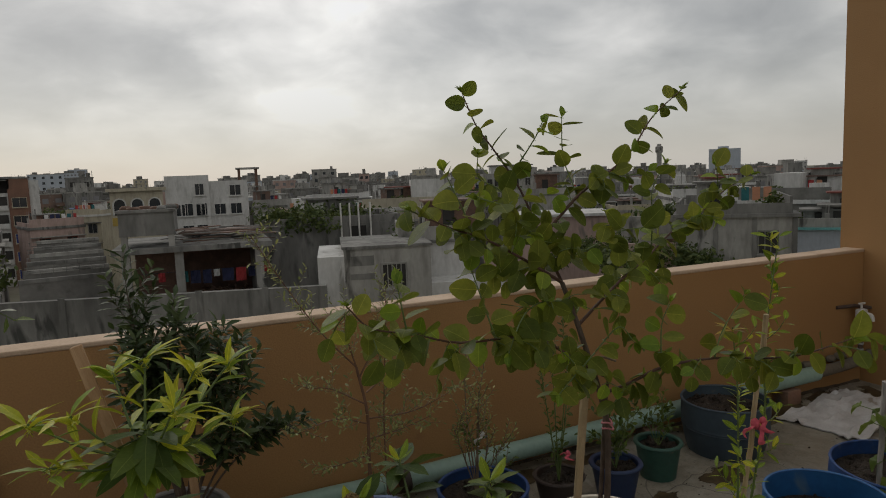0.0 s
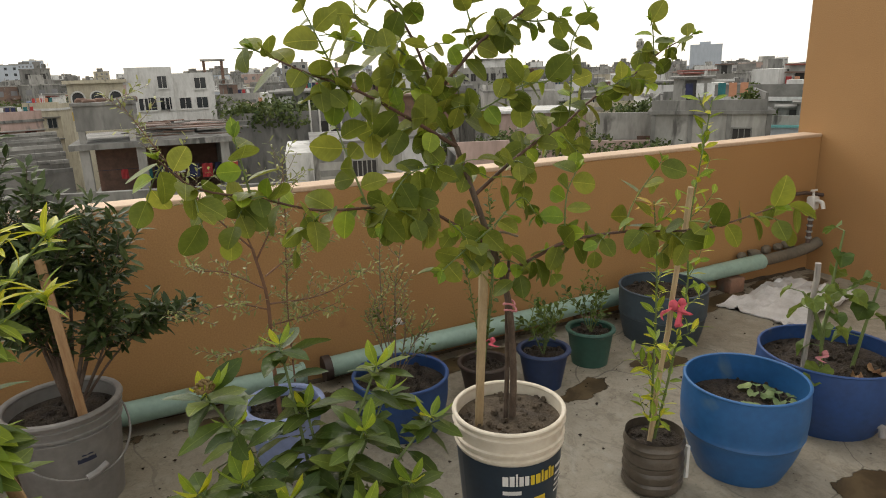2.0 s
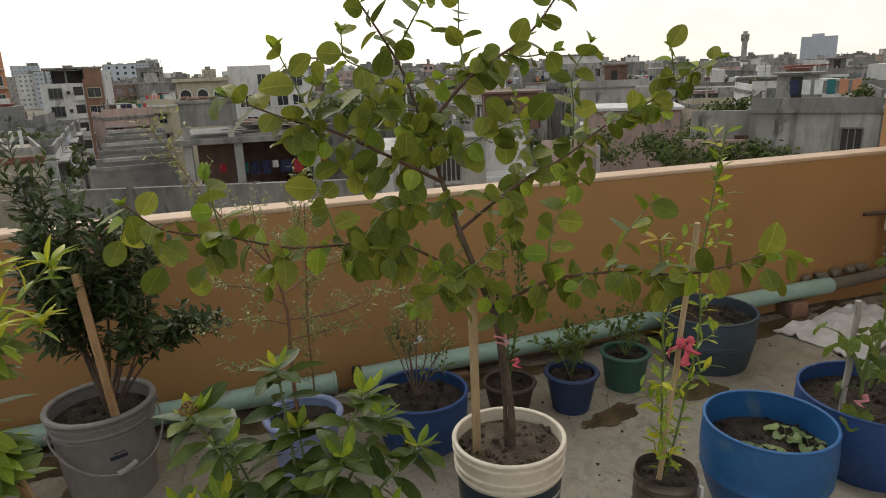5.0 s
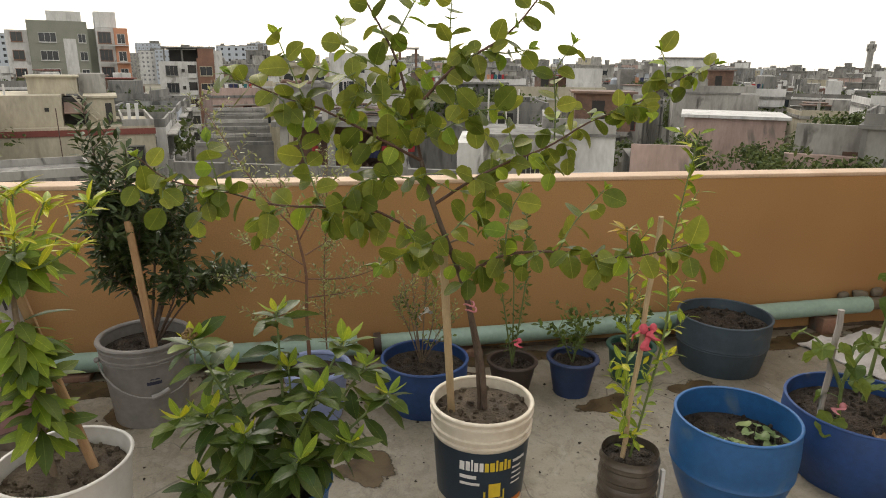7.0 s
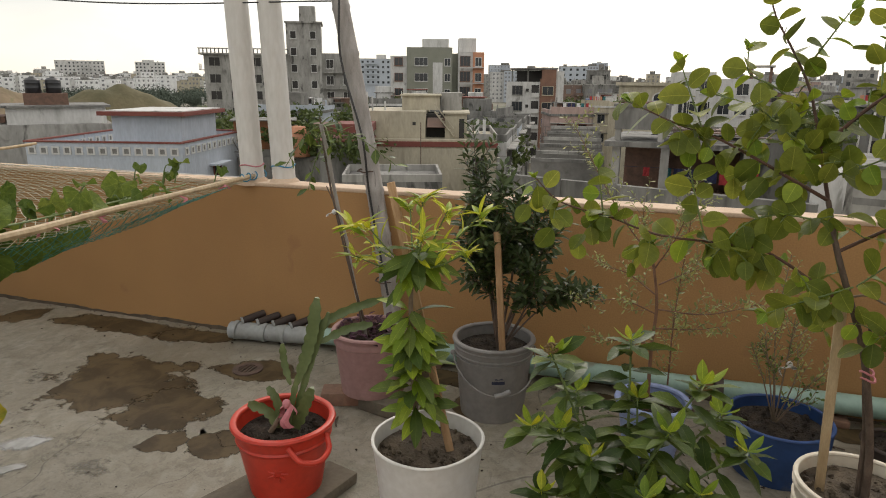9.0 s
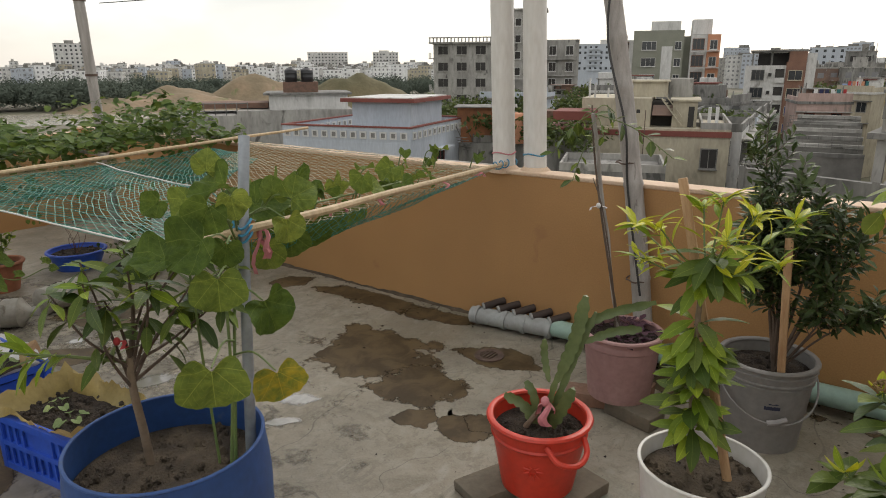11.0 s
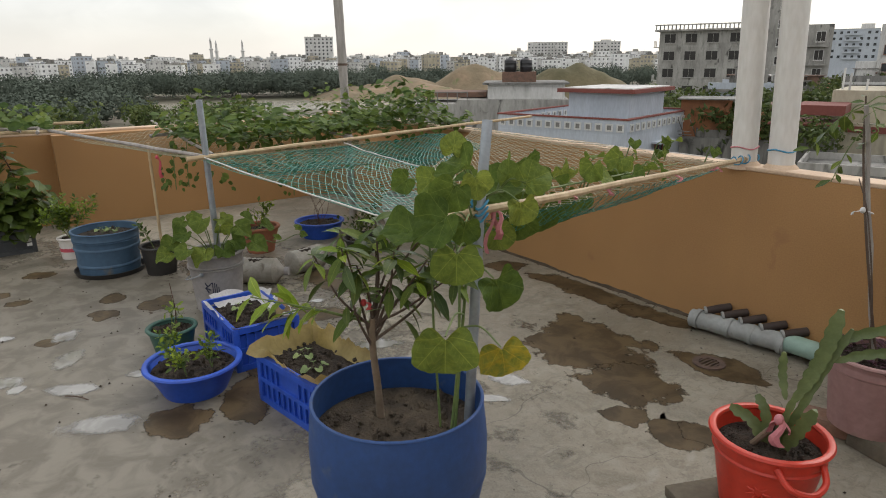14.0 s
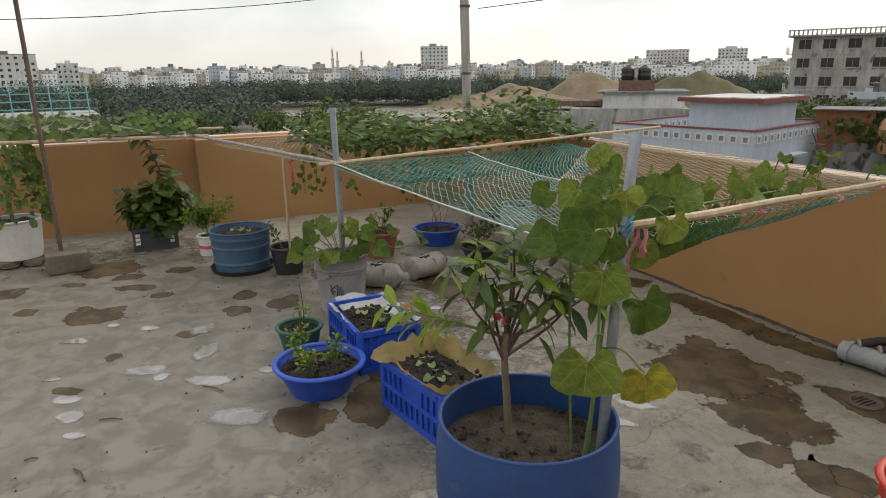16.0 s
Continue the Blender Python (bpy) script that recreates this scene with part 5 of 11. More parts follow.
# ---- crates, bags and bottles ----
def crate(x, y, lx, ly, h, rz, mat, label, inner="sheet", fill=0.8):
    t = thing("crate", label, "crate", x, y, 0, rz, "plastic crates")
    for sx in (-1, 1):
        for sy in (-1, 1):
            bm = bmesh.new()
            box(bm, *sorted((sx * (lx / 2 - 0.03), sx * lx / 2)), *sorted((sy * (ly / 2 - 0.03), sy * ly / 2)), 0, h, bevel=0.004)
            part("corner_post", bm, mat, t)
    for axis, L, half in (("x", lx, ly / 2), ("y", ly, lx / 2)):
        for s in (-1, 1):
            bm = bmesh.new()
            def slab(u0, u1, z0, z1, th0, th1):
                if axis == "x":
                    box(bm, u0, u1, *sorted((s * (half - th0), s * (half - th1))), z0, z1)
                else:
                    box(bm, *sorted((s * (half - th0), s * (half - th1))), u0, u1, z0, z1)
            a = L / 2 - 0.028
            slab(-a, a, h - 0.028, h, 0.022, -0.003)
            slab(-a, a, h * 0.45, h * 0.45 + 0.02, 0.014, 0.002)
            slab(-a, a, 0.0, 0.03, 0.014, 0.002)
            part("side_frame", bm, mat, t, smooth=False)
            n = int(L / 0.045)
            for k in range(n + 1):
                bm = bmesh.new()
                u = -a + 2 * a * k / n
                if abs(u) < 0.05 and h * 0.5 < 0.2:
                    slab(u - 0.005, u + 0.005, 0.03, h * 0.45, 0.012, 0.004)
                else:
                    slab(u - 0.005, u + 0.005, 0.03, h - 0.028, 0.012, 0.004)
                part("slat", bm, mat, t, smooth=False)
            bm = bmesh.new()
            slab(-a + 0.003, a - 0.003, 0.012, h - 0.04, 0.017, 0.0145)
            part("lining", bm, mat, t, smooth=False)
    bm = bmesh.new()
    box(bm, -lx / 2 + 0.02, lx / 2 - 0.02, -ly / 2 + 0.02, ly / 2 - 0.02, 0.006, 0.016)
    part("base", bm, mat, t, smooth=False)
    bm = bmesh.new()
    n = 14
    g = [[bm.verts.new(((i / n - 0.5) * (lx - 0.05), (j / n - 0.5) * (ly - 0.05), h * fill + 0.03 * noise.noise((i * 0.7 + x * 5, j * 0.7, 0)))) for i in range(n + 1)] for j in range(n + 1)]
    for j in range(n):
        for i in range(n):
            bm.faces.new((g[j][i], g[j][i + 1], g[j + 1][i + 1], g[j + 1][i]))
    rnd = random.Random(int(abs(x * 100)))
    for _ in range(60):
        s = rnd.uniform(0.006, 0.016)
        bmesh.ops.create_icosphere(bm, subdivisions=1, radius=s, matrix=Matrix.Translation((rnd.uniform(-0.42, 0.42) * lx, rnd.uniform(-0.42, 0.42) * ly, h * fill + 0.006)))
    part("soil", bm, M["soil"], t, "dark crumbly soil")
    if inner:
        bm = bmesh.new()
        n = 72
        rows = []
        big = inner == "yellow"
        for k, (off, rise) in enumerate(((0.046, -0.03), (0.032, 0.01), (0.016, 0.040), (0.004, 0.026)) if big else ((0.055, -0.03), (0.030, 0.005), (0.010, 0.026), (-0.004, 0.010))):
            ring = []
            for i in range(n):
                a, dz = 2 * math.pi * i / n, rise
                ca, sa = math.cos(a), math.sin(a)
                m_ = max(abs(ca) / (lx / 2 - off), abs(sa) / (ly / 2 - off))
                wob = noise.noise((ca * 3 + x * 3, sa * 3, k * 0.8)) + (0.5 if big else 0.25) * noise.noise((ca * 11 + x, sa * 11, k * 1.7))
                ruck = 1.4 if big else 1.0
                if big:
                    # pulled up along the back, torn low in front, one corner drawn out over the rim
                    back = max(0.0, math.cos(a - 2.3))
                    dz += 0.035 * back ** 2 - 0.022 * max(0.0, -math.cos(a - 2.3))
                    drawn = math.exp(-((((a - 3.75 + math.pi) % (2 * math.pi)) - math.pi) / 0.16) ** 2) if k == 3 else 0.0
                    m_ /= 1 + 0.26 * drawn
                ring.append(bm.verts.new((ca / m_ * (1 + 0.04 * ruck * wob), sa / m_ * (1 + 0.05 * ruck * wob), h * fill + (h * (1 - fill) + dz) * (k / 3) + 0.03 * ruck * wob * k / 2)))
            rows.append(ring)
        for a, b in zip(rows, rows[1:]):
            for i in range(n):
                if big or noise.noise((i * 0.2, x * 9, 0)) > -0.25:
                    bm.faces.new((a[i], a[(i + 1) % n], b[(i + 1) % n], b[i]))
        part("plastic_lining", bm, M["plastic_sheet"] if inner == "yellow" else M["sack"], t, "crumpled plastic sheet lining")
    return t


crate(-2.13, 0.86, 0.52, 0.34, 0.225, 1, M["royal"], "bright blue plastic crate with a torn white lining", "white")
crate(-1.35, 0.895, 0.48, 0.32, 0.23, 10, M["royal"], "bright blue plastic crate lined with yellow plastic sheet", "yellow", 0.88)
gc = crate(-5.08, -0.11, 0.24, 0.36, 0.20, 0, M["crate_grey"], "dark grey plastic crate of soil with pale marks", None)
for yy in (-0.14, 0.13):
    bm = bmesh.new()
    for k in range(3):
        box(bm, 0.1215, 0.124, yy - 0.018, yy + 0.018, 0.06 + 0.035 * k, 0.085 + 0.035 * k)
    part("printed_bar", bm, M["label_white"], gc, smooth=False)


def build_bottles():
    for x0, y0, x1, y1, r, lab in ((-3.22, 1.17, -3.06, 1.36, 0.088, "large cut plastic water bottle lying as a planter"), (-3.16, 1.50, -3.25, 1.78, 0.085, "cut plastic bottle lying on its side")):
        ang = math.degrees(math.atan2(y1 - y0, x1 - x0))
        t = thing("bottle_planter", lab, "bottle", x0, y0, r * 0.98, ang, "bottle planters")
        L = math.hypot(x1 - x0, y1 - y0) + 0.06
        bm = bmesh.new()
        prof = [(r * 0.8, 0.0), (r, 0.012)] + [(r * (1 - 0.03 * (k % 2)), 0.02 + (L * 0.72) * k / 12) for k in range(13)] + [(r * 0.7, L * 0.85), (r * 0.32, L * 0.95), (r * 0.28, L)]
        rings = lathe(bm, prof, 24)
        cap(bm, rings[0], False)
        cap(bm, rings[-1])
        bmesh.ops.rotate(bm, verts=bm.verts, matrix=Matrix.Rotation(radians(90), 3, "Y"))
        part("shell", bm, M["bottle"], t)
        bm = bmesh.new()
        tube(bm, [(L - 0.002, 0, 0), (L + 0.025, 0, 0)], r * 0.34, 14)
        part("cap", bm, M["light_grey"], t)
        bm = bmesh.new()
        rock(bm, L * 0.38, 0, r * 0.55, L * 0.36, r * 0.72, r * 0.52, x0)
        part("soil", bm, M["soil"], t)
    # grow bag cut from a bottle
    t = thing("grow_bag", "ribbed brown plastic bottle cut open and filled with soil", "planter", 2.49, 1.78, 0)
    bm = bmesh.new()
    prof = [(0.088, 0.0)] + [(0.098 + 0.0028 * math.sin(k * 1.1) + 0.002 * math.sin(k * 2.7), 0.012 + 0.183 * k / 22) for k in range(23)]
    rings = lathe(bm, prof + [(0.096, 0.19), (0.095, 0.15)], 32, wob=0.07, seed=4)
    cap(bm, rings[0], False)
    part("shell", bm, M["bottle_brown"], t)
    bm = bmesh.new()
    rings = lathe(bm, [(0.094, 0.165), (0.06, 0.172), (0.02, 0.168)], 24, wob=0.08, seed=4)
    cap(bm, rings[-1])
    part("soil", bm, M["soil"], t)
    bm = bmesh.new()
    for k in range(5):
        a = 1.0 + 1.3 * k
        rock(bm, 0.055 * math.cos(a), 0.055 * math.sin(a), 0.172, 0.02, 0.018, 0.012, k)
    part("clods", bm, M["soil"], t)
    bm = bmesh.new()
    box(bm, 0.094, 0.1065, -0.06, -0.045, 0.02, 0.14)
    part("paper_strip", bm, M["label_white"], t, "pale torn label strip", smooth=False)


M["bottle"] = material("dusty_clear_plastic", (0.36, 0.34, 0.30), (0.27, 0.25, 0.21), scale=14, rough=0.35, fine=60, bump=0.1, spots=((0.14, 0.12, 0.09), 9, 0.3))
M["bottle_brown"] = material("muddy_brown_plastic", (0.105, 0.088, 0.068), (0.06, 0.048, 0.036), scale=12, rough=0.35, fine=60, bump=0.25, spots=((0.19, 0.17, 0.13), 9, 0.25))
build_bottles()


# ---- trellis and netting ----
def pole(bm, a, b, r0, r1=None, n=12, sag=0.0, seg=8, seed=0):
    a, b = Vector(a), Vector(b)
    pts = []
    for k in range(n + 1):
        u = k / n
        p = a.lerp(b, u)
        p.z -= sag * 4 * u * (1 - u)
        p += Vector((0, 0, 0.006 * noise.noise((u * 6, seed, 0))))
        pts.append(p)
    tube(bm, pts, [(r0 + ((r1 or r0) - r0) * k / n) * (1.0 if k % 3 else 1.12) for k in range(n + 1)], seg)
    return pts


def net_sheet(name, label, corners, cell, mat, sag, seed, r=0.0011, parent=None, rnd_sag=0.02):
    """A sagging net of knotted cords between four corners."""
    a, b, c, d = (Vector(p) for p in corners)
    nu = max(3, int((b - a).length / cell))
    nv = max(3, int((d - a).length / cell))

    def at(u, v):
        p = a.lerp(b, u).lerp(d.lerp(c, u), v)
        p.z -= sag * 16 * u * (1 - u) * v * (1 - v) + rnd_sag * (1 + noise.noise((u * 3 + seed, v * 3, 0)))
        p += Vector((0.012 * noise.noise((u * 9, v * 9, seed)), 0.012 * noise.noise((u * 9, v * 9, seed + 5)), 0))
        return p
    verts, faces = [], []

    def cord(pts):
        i0 = len(verts)
        for k, p in enumerate(pts):
            q = pts[min(k + 1, len(pts) - 1)] - pts[max(k - 1, 0)]
            s = q.cross(Vector((0, 0, 1)))
            s = s.normalized() * r if s.length > 1e-9 else Vector((r, 0, 0))
            z = q.cross(s).normalized() * r
            verts.extend((p + s - z * 0.58, p - s - z * 0.58, p + z))
        for k in range(len(pts) - 1):
            for m_ in range(3):
                n_ = (m_ + 1) % 3
                faces.append((i0 + 3 * k + m_, i0 + 3 * k + n_, i0 + 3 * k + 3 + n_, i0 + 3 * k + 3 + m_))
    # a diamond mesh: zigzag cords
    for j in range(nv + 1):
        cord([at(i / (2 * nu), min(1, max(0, (j + (0.5 if i % 2 else 0.0)) / nv))) for i in range(2 * nu + 1)])
        if j < nv:
            cord([at(i / (2 * nu), min(1, max(0, (j + (0.5 if i % 2 else 1.0)) / nv))) for i in range(2 * nu + 1)])
    for i in range(0, nu + 1, 2):
        cord([at(i / nu, j / nv) for j in range(nv + 1)])
    me = bpy.data.meshes.new(name)
    me.from_pydata([tuple(v) for v in verts], [], faces)
    me.materials.append(mat)
    ob = new(name, me)
    if parent:
        ob.parent = parent
        tagged(ob, label)
    return ob, at


def ribbon(t, p, mat, n=2, L=0.12, seed=0, name="ribbon", wide=1.0):
    """A knotted strip of cloth with hanging ends."""
    bm = bmesh.new()
    p = Vector(p)
    bmesh.ops.create_icosphere(bm, subdivisions=2, radius=0.016 * wide, matrix=Matrix.Translation(p) @ Matrix.Diagonal((1.2, 1.2, 1.5, 1)))
    for k in range(n):
        d = Vector((math.cos(seed + k * 2.3), math.sin(seed + k * 2.3), 0))
        s = Vector((-d.y, d.x, 0))
        prev = None
        for i in range(6):
            u = i / 5
            c = p + d * 0.03 * math.sin(u * 2) + Vector((0, 0, -L * u * (0.7 + 0.3 * k))) + s * 0.012 * math.sin(u * 6 + seed)
            w = (0.010 + 0.014 * u) * wide
            row = [bm.verts.new(c - s * w), bm.verts.new(c + d * 0.006), bm.verts.new(c + s * w)]
            if prev:
                bm.faces.new((prev[0], prev[1], row[1], row[0]))
                bm.faces.new((prev[1], prev[2], row[2], row[1]))
            prev = row
    return part(name, bm, mat, t)


NET_A, NET_B, NET_C, NET_D = (-0.52, 1.13, 0.89), (-0.81, 3.14, 0.945), (-3.12, 3.12, 0.955), (-2.97, 0.93, 0.915)


def build_trellis():
    t = thing("trellis", "bamboo and net trellis tied between posts and the parapet", "trellis", 0, 0, 0)
    bm = bmesh.new()
    pole(bm, (-0.43, 0.93, 1.02), (-0.83, 3.22, 0.945), 0.0135, 0.0125, seed=1)
    part("bamboo_rail", bm, M["bamboo"], t, "split pale bamboo rail")
    bm = bmesh.new()
    pole(bm, (-2.95, 0.83, 0.912), (-3.16, 3.75, 0.99), 0.013, 0.010, seed=2)
    part("bamboo_rail", bm, M["bamboo"], t, "thin pale bamboo rail")
    bm = bmesh.new()
    tube(bm, [(-0.40, 1.00, 0.30), (-0.45, 1.08, 1.02), (-0.49, 1.14, 1.285)], 0.0165, 14)
    part("steel_post", bm, M["steel"], t, "grey steel tube post")
    bm = bmesh.new()
    tube(bm, [(-2.97, 0.96, 0.30), (-2.97, 0.945, 1.25)], 0.019, 12)
    part("steel_post", bm, M["steel"], t, "grey steel tube post")
    for z in (1.0, 1.02, 1.04):
        bm = bmesh.new()
        tube(bm, [(-0.45 + 0.024 * math.cos(q), 1.08 + 0.026 * math.sin(q), z + 0.012 * math.sin(q * 2)) for q in (2 * math.pi * k / 16 for k in range(17))], 0.004, 5)
        part("blue_cord", bm, M["cord_blue"], t)
    for x, y, z in ((-0.82, 3.1, 0.94), (-0.80, 2.98, 0.95)):
        bm = bmesh.new()
        tube(bm, [(x + 0.022 * math.cos(q), y + 0.01 * q, z + 0.022 * math.sin(q)) for q in (2 * math.pi * k / 10 for k in range(26))], 0.0035, 5)
        part("blue_cord", bm, M["cord_blue"], t)
    for k, (u, n) in enumerate(((0.10, 3), (0.27, 2), (0.40, 2), (0.62, 2), (0.8, 2))):
        p = Vector((-0.43, 0.93, 1.02)).lerp(Vector((-0.83, 3.22, 0.945)), u)
        ribbon(t, p, M["ribbon_pale"], n, 0.11 if k == 0 else 0.035, k * 1.3, wide=0.55)
    rope_a, rope_b = (-2.90, 1.84, 0.935), (-1.62, 1.73, 0.925)
    net_sheet("green_net", "green nylon netting sagging in the middle", (NET_A, rope_b, rope_a, NET_D), 0.075, M["net_pale"], 0.02, 1.0, parent=t, r=0.0016)
    net_sheet("green_net", "darker green netting doubled over the first", (NET_D, rope_a, (-2.2, 1.80, 0.925), (-2.2, 1.1, 0.90)), 0.06, M["net_green"], 0.025, 7.0, parent=t, r=0.0016)
    net_sheet("green_net", "second green netting beyond the rope", (rope_b, (-2.35, 2.6, 0.94), (-2.98, 2.7, 0.95), rope_a), 0.055, M["net_green"], 0.03, 3.0, parent=t, r=0.0022)
    net_sheet("brown_net", "faded brown netting stretched to the parapet", ((-0.56, 1.3, 0.96), NET_B, NET_C, (-1.75, 1.76, 0.93)), 0.062, M["net_brown"], 0.03, 4.0, parent=t, r=0.0014)
    net_sheet("hanging_net", "green netting hanging from the rail", ((-0.47, 1.12, 1.0), (-0.80, 2.9, 0.94), (-0.88, 2.7, 0.90), (-0.66, 1.25, 0.84)), 0.05, M["net_green"], 0.02, 9.0, parent=t, r=0.0012)
    for a, b, s, mat in ((NET_A, NET_D, 0.015, "pvc_white"), (rope_a, rope_b, 0.012, "pvc_white"), (rope_b, (-0.62, 1.35, 0.93), 0.01, "net_green"), ((-0.9, 3.12, 0.935), (-5.8, 3.12, 0.935), 0.012, "pvc_white"), ((-0.60, 1.16, 0.89), (-2.9, 0.96, 0.905), 0.02, "net_green")):
        bm = bmesh.new()
        pole(bm, a, b, 0.0035, n=16, sag=s, seg=6)
        part("edge_rope", bm, M[mat], t, "rope edging the net")
    # vine trellis in the far corner
    t = thing("vine_trellis", "weathered bamboo vine frame along the far parapet", "trellis", 0, 0, 0)
    for a, b, r in (((-2.95, 0.95, 0.915), (-5.0, 0.25, 0.965), 0.012), ((-3.0, 1.0, 0.92), (-5.7, 1.2, 0.93), 0.010), ((-4.9, -1.6, 0.985), (-4.9, 0.40, 0.955), 0.014), ((-5.15, -1.7, 0.99), (-5.1, 0.3, 0.97), 0.012), ((-5.5, -1.6, 1.0), (-5.5, 0.6, 0.965), 0.013), ((-4.7, -0.5, 0.96), (-5.9, -0.45, 0.98), 0.010), ((-4.75, 0.2, 0.962), (-5.9, 0.3, 0.975), 0.012), ((-4.8, -1.2, 0.97), (-5.9, -1.2, 0.99), 0.010), ((-4.3, 0.9, 0.93), (-4.4, 3.0, 0.95), 0.012), ((-3.1, 2.0, 0.945), (-5.8, 2.1, 0.95), 0.011), ((-4.85, 0.1, 0.97), (-5.3, -0.7, 1.14), 0.008)):
        bm = bmesh.new()
        pole(bm, a, b, r, n=8, seed=a[1])
        part("bamboo_rail", bm, M["bamboo"] if r > 0.0125 else M["bamboo_grey"], t)
    for x, y in ((-5.75, -1.5),):
        bm = bmesh.new()
        tube(bm, [(x, y, 0), (x, y, 0.98)], 0.014, 8)
        part("upright", bm, M["bamboo_grey"], t)
    net_sheet("pale_net", "torn greenish netting", ((-3.0, 0.95, 0.90), (-4.6, 0.40, 0.93), (-5.5, 1.6, 0.92), (-3.05, 2.2, 0.92)), 0.05, M["net_brown"], 0.05, 12.0, parent=t)
    # staked pot with a scrap of red cloth
    t = thing("garden_stake", "thin bamboo stake with a red cloth, standing in the black pot", "stake", -3.80, 0.79, 0.17)
    bm = bmesh.new()
    tube(bm, [(0, 0, 0), (-0.01, 0.0, 0.35), (-0.015, 0.0, 0.76)], 0.010, 8)
    part("cane", bm, M["bamboo"], t)
    ribbon(t, (0.02, 0.04, 0.66), M["ribbon"], 1, 0.2, 0.4, "red_cloth", wide=0.6)


build_trellis()


# ---- the city round the house ----
GROUND_Z = -14.0
EYE0 = Vector((1.2, 0.0, 1.47))
PL = dict(scale=0.5, rough=0.9, fine=6, bump=0.3, dist=0.03)
M["c_grey"] = material("raw_cement_facade", (0.38, 0.37, 0.34), (0.23, 0.223, 0.205), spots=((0.09, 0.087, 0.078), 0.9, 0.45), streak=(1, 1, 0.4), runs=((0.10, 0.097, 0.088), 0.7), **PL)
M["c_pale"] = material("white_facade_paint", (0.60, 0.595, 0.575), (0.46, 0.455, 0.435), spots=((0.24, 0.235, 0.215), 0.8, 0.32), streak=(1, 1, 0.4), runs=((0.20, 0.195, 0.175), 0.6), **PL)
M["c_white"] = material("bright_white_facade_paint", (0.78, 0.78, 0.77), (0.66, 0.66, 0.65), **PL)
M["c_beige"] = material("beige_facade_paint", (0.46, 0.415, 0.315), (0.36, 0.325, 0.245), spots=((0.24, 0.22, 0.17), 0.9, 0.25), streak=(1, 1, 0.4), runs=((0.17, 0.155, 0.12), 0.6), **PL)
# paint of the blue-grey house; far blocks take it as a haze tint
M["c_blue"] = material("blue_grey_paint_and_haze", (0.43, 0.465, 0.51), (0.37, 0.405, 0.45), spots=((0.28, 0.3, 0.32), 0.9, 0.1), streak=(1, 1, 0.3), runs=((0.30, 0.32, 0.34), 0.4), **PL)
M["c_stain"] = material("black_stained_cement", (0.27, 0.265, 0.245), (0.125, 0.122, 0.113), spots=((0.06, 0.06, 0.055), 1.0, 0.42), streak=(1, 1, 0.3), runs=((0.038, 0.038, 0.034), 0.85), **PL)
M["c_brown"] = material("red_brown_facade_paint", (0.23, 0.125, 0.085), (0.17, 0.092, 0.065), runs=((0.08, 0.055, 0.045), 0.5), **PL)
M["c_maroon"] = material("maroon_trim_paint", (0.20, 0.065, 0.05), (0.16, 0.05, 0.04), **PL)
M["c_orange"] = material("orange_facade_paint", (0.52, 0.25, 0.15), (0.45, 0.21, 0.12), **PL)
M["c_green"] = material("grey_green_facade_paint", (0.235, 0.24, 0.195), (0.20, 0.205, 0.165), **PL)
M["c_pink"] = material("faded_pink_facade_paint", (0.45, 0.33, 0.29), (0.36, 0.26, 0.225), spots=((0.2, 0.17, 0.15), 0.9, 0.35), streak=(1, 1, 0.3), runs=((0.15, 0.12, 0.1), 0.6), **PL)
M["c_yellow"] = material("ochre_yellow_paint", (0.42, 0.30, 0.08), (0.35, 0.25, 0.06), **PL)
M["c_rust"] = material("orange_rusty_sheet", (0.30, 0.125, 0.05), (0.20, 0.085, 0.04), scale=1.2, rough=0.8, fine=9, bump=0.2)
M["c_brick"] = material("raw_brick_wall", (0.18, 0.105, 0.075), (0.115, 0.073, 0.055), scale=2.5, rough=0.95, fine=9, bump=0.4, dist=0.03)
M["c_tin"] = material("rusty_tin_roof", (0.21, 0.13, 0.095), (0.14, 0.10, 0.085), scale=0.8, rough=0.8, fine=8, bump=0.3, spots=((0.26, 0.25, 0.24), 0.7, 0.3))
M["c_roof"] = material("flat_roof_cement", (0.24, 0.23, 0.21), (0.13, 0.126, 0.114), scale=0.6, rough=0.95, fine=5, bump=0.2, spots=((0.10, 0.1, 0.085), 0.7, 0.4))
M["glass"] = material("dark_window_glass", (0.035, 0.04, 0.045), (0.02, 0.024, 0.028), scale=0.6, rough=0.15, fine=4, bump=0)
# window glass for distant blocks, paled by haze put into its colour
M["hazed_pane"] = material("haze_paled_far_glass", (0.20, 0.20, 0.205), (0.15, 0.15, 0.155), scale=0.2, rough=0.5, fine=4, bump=0)
# near-black colour that stands in for the shade inside rooms and doorways
M["room_shade"] = material("painted_room_shade", (0.05, 0.047, 0.043), (0.03, 0.028, 0.026), scale=0.6, rough=0.95, fine=4, bump=0)
M["curtain"] = material("blue_curtain", (0.03, 0.05, 0.20), (0.02, 0.035, 0.14), scale=2, rough=0.9, fine=9)
M["curtain_wall"] = material("blue_facade_paint", (0.09, 0.14, 0.26), (0.07, 0.11, 0.2), **PL)
M["cloth_red"] = material("red_cloth", (0.42, 0.05, 0.05), (0.34, 0.035, 0.04), scale=3, rough=0.9, fine=15)
M["cloth_navy"] = material("navy_cloth", (0.03, 0.035, 0.09), (0.02, 0.025, 0.06), scale=3, rough=0.9, fine=15)
M["cloth_white"] = material("white_cloth", (0.7, 0.7, 0.68), scale=3, rough=0.9, fine=15)
